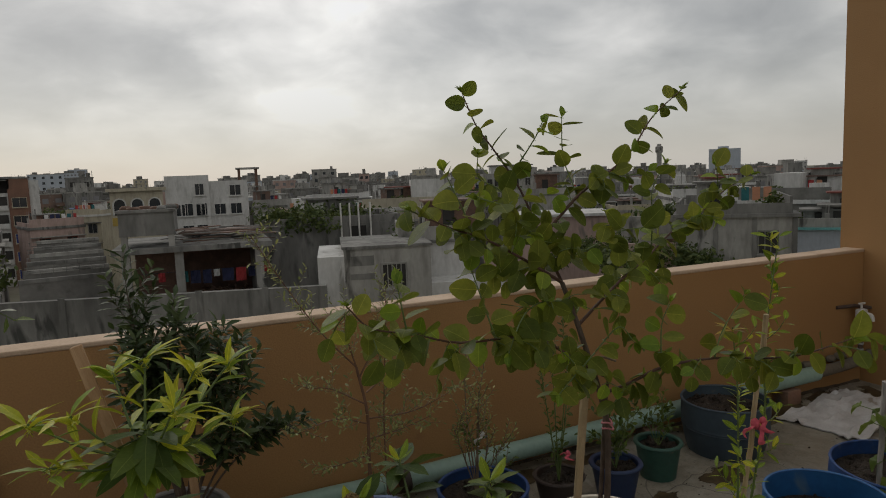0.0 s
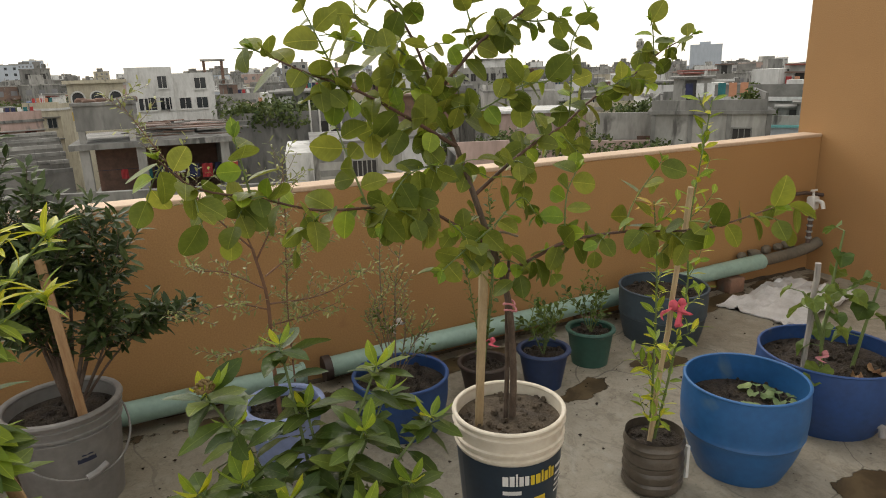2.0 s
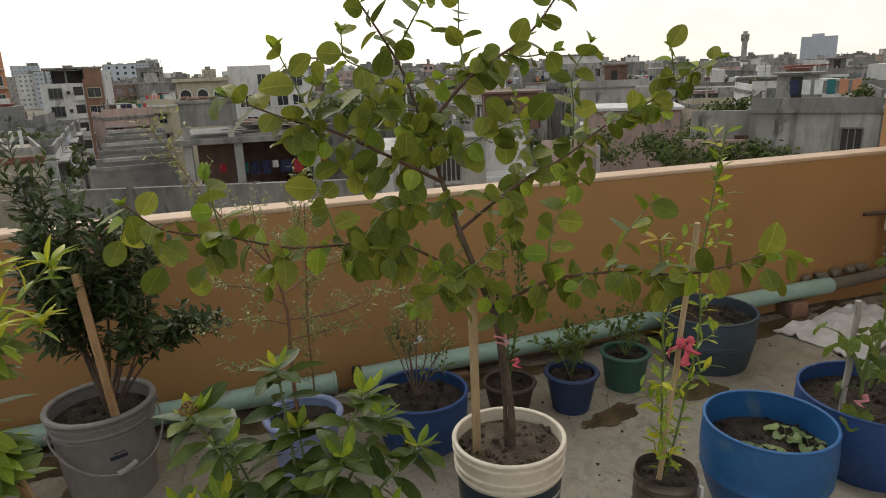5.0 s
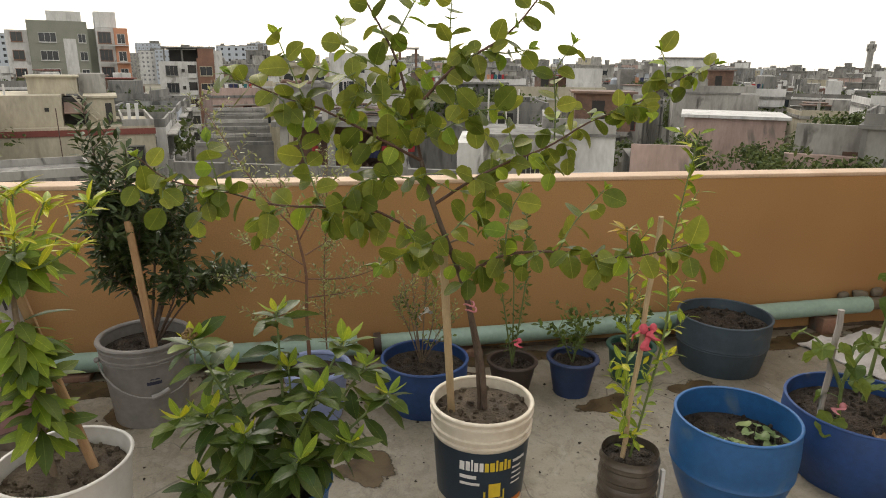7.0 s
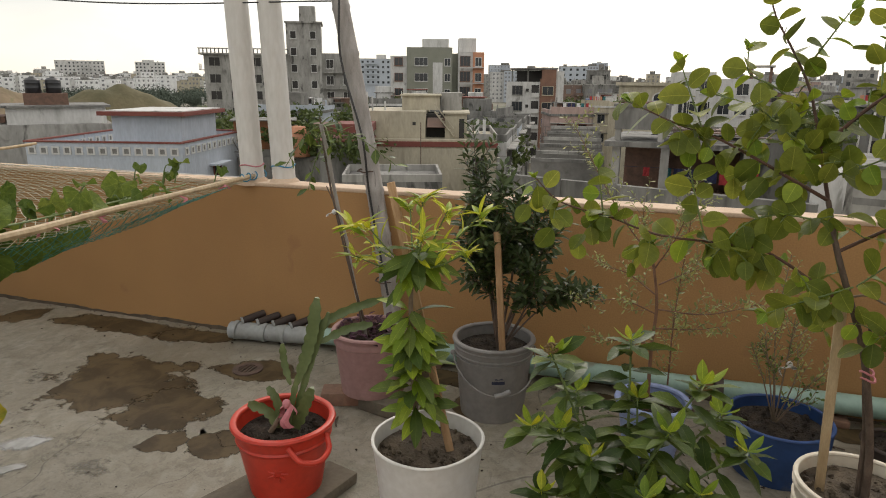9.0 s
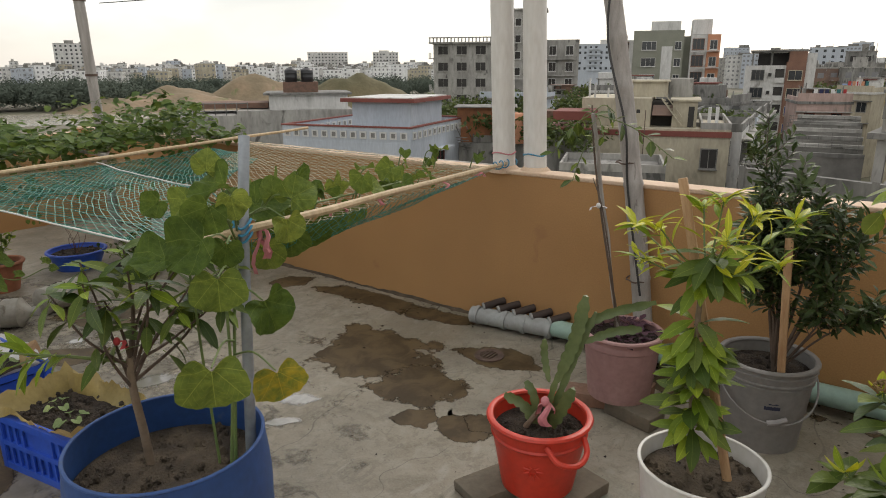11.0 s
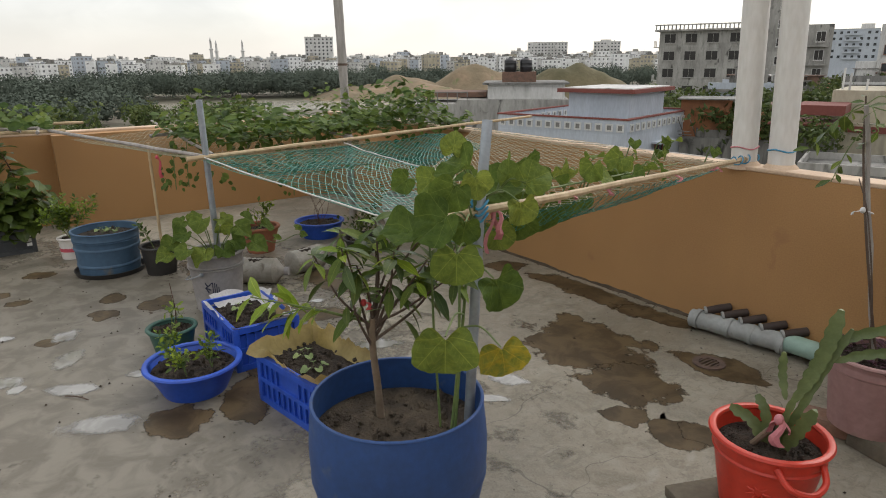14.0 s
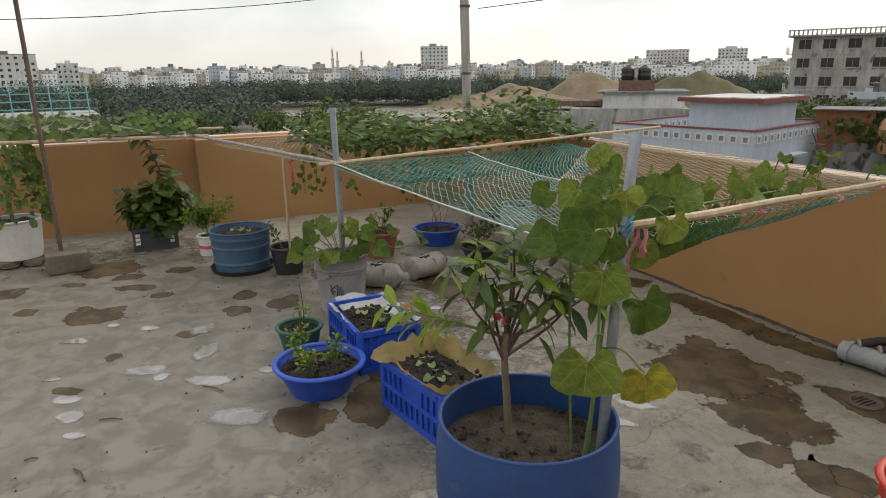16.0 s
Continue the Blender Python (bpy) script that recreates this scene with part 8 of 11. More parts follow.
            part("sun_shade", bm, M[rnd.choice(("c_stain", "c_pale", "c_grey"))], t, smooth=False)
    if rnd.random() < 0.5:
        bm = bmesh.new()
        bx = rnd.uniform(-w * 0.4, w * 0.1)
        for k in range(floors):
            z = h - 3.1 - 3.05 * k
            if z < 1:
                break
            box(bm, bx, bx + w * 0.35, -1.0, -0.06, z, z + 0.15)
            box(bm, bx, bx + w * 0.35, -1.0, -0.92, z + 0.15, z + 0.95)
        part("far_balcony", bm, mat, t, smooth=False)
    return t


def sprawl():
    rnd = random.Random(11)
    taken = [(-34.5, 132), (-18.7, 140), (-10.8, 130)]
    mats = ("c_grey", "c_grey", "c_pale", "c_beige", "c_stain", "c_stain", "c_pink", "c_blue", "c_stain", "c_roof", "c_tin", "c_roof")
    lab = {"c_grey": "grey cement", "c_pale": "white painted", "c_beige": "beige painted", "c_stain": "black-stained cement", "c_pink": "faded pink", "c_blue": "pale blue", "c_brown": "red-brown", "c_roof": "bare cement", "c_tin": "rust-stained", "c_white": "bright white"}
    # low crowded roofs to the north and north-east
    for d0, d1, n, lo, hi in ((56, 85, 22, -3.9, -2.6), (85, 140, 46, -2.7, -1.1), (140, 230, 70, -1.6, -0.1), (230, 420, 130, -0.9, 0.35), (420, 800, 190, -0.4, 0.75)):
        for k in range(n):
            az = -9 + 75 * (k + rnd.random()) / n
            d = rnd.uniform(d0, d1)
            if az < 5 and d < 62 or az < 8.5 and 62 <= d < 118 and (az > -4 or d < 80):
                continue
            if 25 < az < 40 and d < 84 or (27 < az < 32 and d < 160):
                continue
            if az < -5.5 and d < 145:
                continue
            x, y = polar(az, d)
            east = min(1.0, max(0.0, (az - 22) / 20))
            el = rnd.uniform(lo, hi) - 0.45 * east * (d > 140)
            w = rnd.uniform(4.5, 8.5) * (1 if d < 140 else 1.3 if d < 230 else 1.7)
            mk = rnd.choice(mats)
            plain_building(rnd, x, y, w, rnd.uniform(6, 10), EYE0.z + d * math.tan(radians(el)), -az + rnd.uniform(-30, 30), M[mk], f"{lab[mk]} flat-roofed town building among crowded roofs", "town buildings", 3 if d < 230 else 4, far=d > 170, near=d < 115)
    # towers behind the tall blocks, north-west; blue-grey walls carry their haze
    for k in range(34):
        az = -31 + 26 * (k + rnd.random()) / 34
        d = rnd.uniform(520, 760)
        x, y = polar(az, d)
        mk = rnd.choice(("c_pale", "c_blue", "c_blue", "c_grey"))
        plain_building(rnd, x, y, rnd.uniform(12, 24), 12, EYE0.z + d * math.tan(radians(rnd.uniform(0.2, 1.6))), -az + rnd.uniform(-15, 15), M[mk], "", "", 8, far=True)
    for k in range(16):
        az = -32 + 26 * (k + rnd.random()) / 16
        d = rnd.uniform(72, 118)
        x, y = polar(az, d)
        mk = rnd.choice(mats)
        if -14.2 < az < -8.2:
            continue
        plain_building(rnd, x, y, rnd.uniform(5, 9), 8, EYE0.z + d * math.tan(radians(rnd.uniform(-3.2, -2.0))), -az + rnd.uniform(-25, 25), M[mk], f"{lab[mk]} flat-roofed town building among crowded roofs", "town buildings", 3, near=True)
    # the blocks at 420 m are tinted blue-grey for haze
    for az, d, w, el, mk in ((-5.3, 210, 7, 0.95, "c_stain"), (-24.2, 420, 22, 1.8, "c_blue"), (-7.3, 420, 16, 1.3, "c_blue"), (13.5, 300, 11, 1.0, "c_grey"), (16.9, 330, 5, 0.5, "c_pink"), (22.6, 170, 9, 0.1, "c_grey")):
        x, y = polar(az, d)
        plain_building(rnd, x, y, w, 10, EYE0.z + d * math.tan(radians(el)), -az, M[mk], f"{lab[mk]} apartment block standing far off", "far apartment blocks", 5)
    x, y = polar(-5.0, 150)
    t = thing("house", "low blue and yellow painted house among trees", "house", x, y, GROUND_Z, 5)
    block(t, "wall", -3.4, 2.4, 0, 8, 0, 10.2, M["c_yellow"])
    block(t, "upper_wall", -3.2, 1.6, 0.5, 8, 10.204, 12.0, M["curtain_wall"])
    # white town beyond the lake
    for k in range(330):
        az = -104 + 68 * (k + rnd.random()) / 330
        d = rnd.uniform(500, 790)
        x, y = polar(az, d)
        top = rnd.uniform(1.0, 6.0) * (d / 650) + (3.0 if rnd.random() < 0.15 else 0) - (760 - d) * 0.008
        # blue-grey among the whites puts some haze into the wall colour
        mk = rnd.choice(("c_white", "c_white", "c_white", "c_pale", "c_blue", "c_beige"))
        plain_building(rnd, x, y, rnd.uniform(6, 13), 10, top, -az + rnd.uniform(-20, 20), M[mk], f"{lab[mk]} apartment block in the town beyond the lake", "town beyond the lake", 6, far=True)
    for az, d, w, top in ((-65.5, 600, 24, 21.0), (-46.5, 700, 40, 17), (-41.7, 700, 26, 17), (-97.2, 420, 22, 12), (-93.8, 480, 12, 8)):
        x, y = polar(az, d)
        plain_building(rnd, x, y, w, 16, top, -az, M["c_pale"], "tall pale apartment block in the town beyond the lake", "town beyond the lake", 10)
    for az, top in ((-74.0, 21.5), (-73.6, 19.0), (-71.6, 19.5)):
        x, y = polar(az, 600)
        t = thing("minaret", "slender pale minaret in the far town", "minaret", x, y, GROUND_Z, 0, "minarets")
        h = top - GROUND_Z
        bm = bmesh.new()
        rings = lathe(bm, [(1.3, 0), (1.2, h * 0.7), (1.7, h * 0.71), (1.7, h * 0.73), (0.9, h * 0.74), (0.8, h * 0.9), (1.1, h * 0.91), (0.5, h * 0.95), (0.05, h)], 10)
        cap(bm, rings[-1])
        part("shaft", bm, M["c_pale"], t)
    t = thing("far_town", "crowded pale apartment blocks of the far town", "town", 0, 0, 0, kind="stuff")
    for mat, bm in FAR.values():
        tagged(part("blocks", bm, mat, t, smooth=False), kind="stuff")


sprawl()


def landscape():
    bm = bmesh.new()
    rings = [[bm.verts.new((r * math.cos(2 * math.pi * i / 64), r * math.sin(2 * math.pi * i / 64), GROUND_Z)) for i in range(64)] for r in (3, 30, 120, 400, 1200, 4400)]
    bm.faces.new(rings[0])
    for a, b in zip(rings, rings[1:]):
        for i in range(64):
            bm.faces.new((a[i], b[i], b[(i + 1) % 64], a[(i + 1) % 64]))
    tagged(part("ground", bm, M["land"], smooth=False), "dusty green-brown city ground reaching to the horizon", "ground", kind="structure")
    bm = bmesh.new()
    vs = []
    for i in range(60):
        a = i / 59
        az = -81 + 29 * a
        x, y = polar(az, 214 + 12 * noise.noise((a * 5, 0, 0)) + 40 * a * a)
        vs.append(bm.verts.new((x, y, GROUND_Z + 0.05)))
    for i in range(60):
        a = 1 - i / 59
        az = -81 + 29 * a
        x, y = polar(az, 292 + 8 * noise.noise((a * 6, 3, 0)) - 18 * (1 - a))
        vs.append(bm.verts.new((x, y, GROUND_Z + 0.05)))
    bm.faces.new(vs)
    tagged(part("water", bm, M["lake"], smooth=False), "muddy lake below the wooded bank, sky reflection in its colour", "lake", kind="structure")

    def hill(name, label, mat, az, d, rx, ry, h, seed):
        x, y = polar(az, d)
        bm = bmesh.new()
        n = 40
        grid = []
        for j in range(n + 1):
            row = []
            for i in range(n + 1):
                u, v = 2 * i / n - 1, 2 * j / n - 1
                r = math.hypot(u, v)
                k = (0.5 + 0.5 * math.cos(math.pi * min(1.0, r))) * (1 + 0.5 * noise.noise((u * 2 + seed, v * 2, 0)) + 0.25 * noise.noise((u * 6 + seed, v * 6, 2)))
                row.append(bm.verts.new((u * rx, v * ry, h * k - 0.3)))
            grid.append(row)
        for j in range(n):
            for i in range(n):
                bm.faces.new((grid[j][i], grid[j][i + 1], grid[j + 1][i + 1], grid[j + 1][i]))
        ob = part(name, bm, mat)
        ob.matrix_basis = pose(x, y, GROUND_Z, 0, 0, -az)
        tagged(ob, label, "hill", kind="structure")

    hill("sand_hill", "bare sandy mound of dug earth beyond the lake", M["sand"], -57.5, 290, 44, 30, 8, 1.0)
    hill("sand_hill", "bare sandy mound of dug earth beyond the lake", M["sand"], -51.6, 300, 44, 30, 11.5, 4.0)
    hill("sand_hill", "bare sandy mound of dug earth beyond the lake", M["sand"], -62.0, 285, 30, 22, 5.5, 8.0)
    hill("grass_hill", "rounded grassy mound behind the houses", M["grass_hill"], -44.6, 250, 40, 26, 11.0, 9.0)
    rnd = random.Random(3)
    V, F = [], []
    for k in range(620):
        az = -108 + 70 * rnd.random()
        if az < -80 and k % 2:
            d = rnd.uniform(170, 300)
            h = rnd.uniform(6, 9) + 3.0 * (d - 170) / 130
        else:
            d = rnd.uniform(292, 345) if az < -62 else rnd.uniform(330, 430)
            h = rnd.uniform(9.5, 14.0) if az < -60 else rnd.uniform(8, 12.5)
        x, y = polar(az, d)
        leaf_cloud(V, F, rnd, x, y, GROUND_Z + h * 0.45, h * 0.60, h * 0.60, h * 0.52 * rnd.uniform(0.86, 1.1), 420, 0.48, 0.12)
    cloud_object("woodland", V, F, M["woods"], "dense grey-green woodland along the far bank, haze in its colour", "woodland")
    V, F = [], []
    for az0, az1, d0, d1, n, top in ((-80.5, -71.5, 55, 62, 26, -1.35), (-91, -84, 40, 48, 9, -0.6), (-104, -80, 70, 120, 40, -6.5), (29.5, 39.5, 41, 50, 22, -2.6), (38, 46, 44, 48, 12, -0.8), (38, 46, 38, 40, 14, -2.4), (24, 30, 42, 46, 8, -2.8), (-14.5, -12, 60, 64, 6, -3.6), (-28, -25, 44, 48, 8, -1.6), (-33, -28, 58, 62, 14, -2.0), (7.5, 17, 46, 50, 16, 0.2), (-17, -12, 75, 85, 8, -2.5), (-27, -22, 75, 90, 8, -1.2), (-37.5, -29, 70, 84, 14, -1.3), (-15.6, -13.2, 62, 68, 8, -2.0), (-26, -23, 96, 110, 8, -0.8), (-19, -15.5, 90, 104, 10, -1.2), (-8, -3, 130, 170, 16, -1.2), (8, 13, 44, 48, 12, 0.3), (22, 40, 85, 100, 12, -2.2), (5, 60, 90, 200, 50, -3.0), (-46, -36, 80, 130, 20, -5)):
        for _ in range(n):
            az, d = rnd.uniform(az0, az1), rnd.uniform(d0, d1)
            x, y = polar(az, d)
            r = rnd.uniform(0.9, 1.5) * (1 if d < 60 else 1.8)
            leaf_cloud(V, F, rnd, x, y, top - r * 0.9 + rnd.uniform(-0.8, 0.1), r, r, r * 0.9, 130, 0.16 * (1 if d < 60 else 1.8))
    cloud_object("shrubs_and_trees", V, F, M["bush"], "rough green bushes and tree tops between the houses", "bushes")


landscape()


# ---- leaves and plants ----
def leaf_mesh(name, L, W, mat, wide=0.45, fold=0.25, curl=0.15, tip=0.9, n=6, wave=0.0):
    """A leaf along +x from its stalk: two halves folded at the midrib, widest at a share of its length."""
    bm = bmesh.new()
    rows = []
    tube(bm, [(-0.18 * L, 0, 0), (0.01 * L, 0, 0.0005)], 0.012 * L + 0.0004, 3)
    for i in range(n + 1):
        u = 0.5 - 0.5 * math.cos(math.pi * i / n)
        k = (u / wide) if u < wide else (1 - u) / (1 - wide)
        w = W / 2 * math.sin(math.pi / 2 * max(0.0, min(1.0, k))) ** tip
        z = -curl * L * u * u
        wz = wave * W * math.sin(u * 14)
        rows.append([bm.verts.new((u * L, -w, z + fold * w + wz)), bm.verts.new((u * L, 0, z)), bm.verts.new((u * L, w, z + fold * w - wz))] if 0 < i < n else [bm.verts.new((u * L, 0, z))])
    for a, b in zip(rows, rows[1:]):
        if len(a) == 1:
            bm.faces.new((a[0], b[0], b[1]))
            bm.faces.new((a[0], b[1], b[2]))
        elif len(b) == 1:
            bm.faces.new((a[0], b[0], a[1]))
            bm.faces.new((a[1], b[0], a[2]))
        else:
            bm.faces.new((a[0], b[0], b[1], a[1]))
            bm.faces.new((a[1], b[1], b[2], a[2]))
    return mesh_of(bm, name, mat)


def round_leaf_mesh(name, R, mat, lobes=5, depth=0.05, cup=0.15, notch=0.62, seed=0, seg=48):
    """A broad heart-shaped leaf; its stalk meets it in the notch at the origin, its tip points along +x."""
    bm = bmesh.new()
    cx = R * (1 - notch)
    rings = []
    for f in (0.22, 0.45, 0.68, 0.86, 1.0):
        ring = []
        for i in range(seg + 1):
            a = -math.pi + 2 * math.pi * i / seg
            back = math.exp(-((math.pi - abs(a)) / 0.52) ** 2)
            k = 1 + depth * math.cos(lobes * a) * f + 0.05 * noise.noise((math.cos(a) * 3 + seed, math.sin(a) * 3, f)) + 0.016 * math.sin(a * 17 + seed) * (f > 0.9)
            r = R * f * k * (1 - notch * back) * (1.0 + 0.07 * math.cos(a))
            x, y = cx + r * math.cos(a), r * math.sin(a)
            b = math.atan2(y, x + 1e-6) / 0.72
            rib = math.cos(2 * math.pi * b) * min(1.0, math.hypot(x, y) / R)
            z = cup * R * f * f * (0.5 + 0.8 * math.cos(3 * a + seed)) - 0.028 * R * rib + 0.20 * R * f * noise.noise((math.cos(a) * 2.2 + seed, math.sin(a) * 2.2, 3)) + 0.05 * R * f * math.sin(a * 6 + seed) - 0.28 * R * (x / R) ** 2 + 0.22 * abs(y)
            ring.append(bm.verts.new((x, y, z)))
        rings.append(ring)
    c = bm.verts.new((cx, 0, 0.01 * R))
    for i in range(seg):
        bm.faces.new((c, rings[0][i], rings[0][i + 1]))
        for p, q in zip(rings, rings[1:]):
            bm.faces.new((p[i], q[i], q[i + 1], p[i + 1]))
    return mesh_of(bm, name, mat)


def aim(p, d, up, s=1.0, roll=0.0):
    """A pose at p whose x runs along d and whose z leans to up."""
    d = Vector(d).normalized()
    up = Vector(up)
    y = up.cross(d)
    y = y.normalized() if y.length > 1e-4 else d.orthogonal().normalized()
    z = d.cross(y)
    m = Matrix((d, y, z)).transposed().to_4x4()
    return Matrix.Translation(p) @ m @ Matrix.Rotation(roll, 4, "X") @ Matrix.Diagonal((s, s, s, 1))


def along(pts, step, start=0.0):
    """Points with their directions, every step metres along a line."""
    out, left = [], start
    for a, b in zip(pts, pts[1:]):
        a, b = Vector(a), Vector(b)
        L = (b - a).length
        while left < L:
            out.append((a.lerp(b, left / L), (b - a) / L))
            left += step
        left -= L
    return out


def leafing(t, pts, meshes, step, rnd, start=0.02, scale=(0.8, 1.1), out=0.9, droop=0.25, ahead=0.5, name="leaf", collect=None, turn=2.4, face=0.6, look_out=None):
    """Leaves in a spiral along a twig. collect: a list that takes (mesh, pose) for a joined crown."""
    k = rnd.uniform(0, 6)
    spots = along(pts, step, start)
    for i, (p, d) in enumerate(spots):
        a = k + i * turn + rnd.uniform(-0.4, 0.4)
        s1 = d.orthogonal().normalized()
        side = math.cos(a) * s1 + math.sin(a) * d.cross(s1)
        w = side * out + d * ahead + Vector((0, 0, -droop * rnd.uniform(0.4, 1.6)))
        up = Vector((rnd.uniform(-face, face), rnd.uniform(-face, face) - 0.15, 1)) + 0.4 * d
        if look_out and rnd.random() < 0.55:
            up = Vector(look_out) + Vector((rnd.uniform(-0.7, 0.7), rnd.uniform(-0.5, 0.5), rnd.uniform(-0.5, 0.7)))
        m = aim(p + w.normalized() * 0.004, w, up, rnd.uniform(*scale), rnd.uniform(-0.5, 0.5))
        me = rnd.choice(meshes)
        if collect is not None:
            collect.append((me, m))
        else:
            shared(name, me, t, m)


def joined(name, items, parent, label=""):
    """Many small leaves as one mesh, material by material."""
    bms = {}
    for me, m in items:
        mat = me.materials[0]
        if mat.name not in bms:
            bms[mat.name] = (mat, [], [])
        _, V, F = bms[mat.name]
        i0 = len(V)
        V.extend(tuple(m @ v.co) for v in me.vertices)
        F.extend(tuple(i0 + i for i in p.vertices) for p in me.polygons)
    for mat, V, F in bms.values():
        me = bpy.data.meshes.new(name)
        me.from_pydata(V, [], F)
        me.materials.append(mat)
        ob = new(name, me)
        ob.parent = parent
        tagged(ob, label, kind="stuff")


def twig(t, pts, r0, r1, mat, name="branch", seg=6, n=5):
    line = smooth_line(pts, n)
    bm = bmesh.new()
    tube(bm, line, taper(len(line), r0, r1), seg)
    part(name, bm, mat, t)
    return line


LEAVES = {
    "ber": [leaf_mesh("ber_leaf", L, W, M[m], 0.47, f, c, 0.55, 9) for L, W, m, f, c in ((0.054, 0.046, "leaf_bright", 0.3, 0.25), (0.064, 0.052, "leaf_ber", 0.35, 0.3), (0.060, 0.051, "leaf_ber", 0.15, 0.3), (0.066, 0.055, "leaf_ber", 0.12, 0.08), (0.058, 0.048, "leaf_ber", 0.2, 0.12), (0.069, 0.056, "leaf_ber", 0.08, 0.04), (0.056, 0.048, "leaf_ber", 0.25, 0.15))],
    "ber_young": [leaf_mesh("ber_young_leaf", 0.030, 0.016, M["leaf_bright"], 0.5, 0.4, 0.2), leaf_mesh("ber_young_leaf", 0.040, 0.026, M["leaf_bright"], 0.5, 0.3, 0.2)],
    "mango": [leaf_mesh("long_leaf", L, W, M[m], 0.55, 0.22, c, 0.85) for L, W, m, c in ((0.125, 0.044, "leaf_mid", 0.3), (0.112, 0.041, "leaf_bright", 0.35), (0.13, 0.050, "leaf_mid", 0.2), (0.12, 0.046, "leaf_bright", 0.3))],
    "mango_young": [leaf_mesh("young_long_leaf", L, W, M[m], 0.5, 0.3, 0.3, 0.9) for L, W, m in ((0.085, 0.021, "leaf_yellow"), (0.098, 0.024, "leaf_yellow"), (0.092, 0.024, "leaf_bright"))],
    "gard": [leaf_mesh("glossy_leaf", L, W, M[m], 0.52, 0.22, 0.25, 0.85, wave=0.03) for L, W, m in ((0.115, 0.050, "leaf_dark"), (0.10, 0.046, "leaf_dark"), (0.105, 0.047, "leaf_mid"))],
    "gard_young": [leaf_mesh("young_glossy_leaf", L, W, M[m], 0.52, 0.3, 0.12, 0.85) for L, W, m in ((0.07, 0.032, "leaf_yellow"), (0.08, 0.036, "leaf_bright"), (0.085, 0.036, "leaf_bright"))],
    "guava": [leaf_mesh("guava_leaf", L, W, M[m], 0.5, 0.2, 0.3, 0.85) for L, W, m in ((0.115, 0.040, "leaf_mid"), (0.10, 0.036, "leaf_dark"), (0.125, 0.040, "leaf_dark"), (0.12, 0.041, "leaf_mid"))],
    "guava_young": [leaf_mesh("young_guava_leaf", 0.09, 0.030, M["leaf_bright"], 0.5, 0.25, 0.3)],
    "citrus": [leaf_mesh("citrus_leaf", L, W, M[m], 0.5, 0.2, 0.15, 0.85) for L, W, m in ((0.048, 0.019, "leaf_bright"), (0.042, 0.017, "leaf_yellow"), (0.05, 0.02, "leaf_bright"))],
    "citrus_gold": [leaf_mesh("yellow_leaf", 0.055, 0.022, M["leaf_gold"], 0.5, 0.2, 0.2)],
    "hedge": [leaf_mesh("myrtle_leaf", L, 0.017, M["leaf_hedge"], 0.5, 0.2, 0.25, n=4) for L in (0.046, 0.056)],
    "fine": [leaf_mesh("tiny_leaf", L, 0.0085, M["leaf_fine"], 0.5, 0.2, 0.1, n=3) for L in (0.021, 0.017)],
    "small": [leaf_mesh("small_leaf", L, L * 0.55, M[m], 0.5, 0.2, 0.15, n=4) for L, m in ((0.03, "leaf_mid"), (0.036, "leaf_dark"), (0.026, "leaf_mid"))],
    "small_bright": [leaf_mesh("small_bright_leaf", L, L * 0.6, M[m], 0.5, 0.2, 0.15, n=4) for L, m in ((0.03, "leaf_bright"), (0.036, "leaf_vine"), (0.026, "leaf_bright"))],
    "vine": [leaf_mesh("vine_leaf", L, L * 0.75, M["leaf_vine"], 0.4, 0.15, 0.2, 0.7, n=4) for L in (0.06, 0.075, 0.05)],
    "pumpkin": [round_leaf_mesh("pumpkin_leaf", 0.095, M["leaf_pumpkin"], seed=s, cup=c) for s, c in ((1, 0.18), (5, 0.36), (9, 0.12), (13, 0.44), (17, 0.28))],
    "pumpkin_old": [round_leaf_mesh("old_pumpkin_leaf", 0.10, M["leaf_pumpkin_old"], seed=3, cup=0.1)],
    "egg": [round_leaf_mesh("eggplant_leaf", 0.058, M["leaf_mid"], lobes=7, depth=0.06, notch=0.55, seed=s, cup=0.15) for s in (2, 6)],
}
M["leaf_purple"] = material("purple_leaf", (0.075, 0.03, 0.045), (0.05, 0.02, 0.032), **LEAF)
M["bud_brown"] = material("dry_brown_flower_head", (0.20, 0.135, 0.05), (0.13, 0.08, 0.03), scale=60, rough=0.9, fine=120)
LEAVES["purple"] = [leaf_mesh("purple_leaf", L, L * 0.7, M["leaf_purple"], 0.5, 0.2, 0.15, n=4) for L in (0.035, 0.045)]


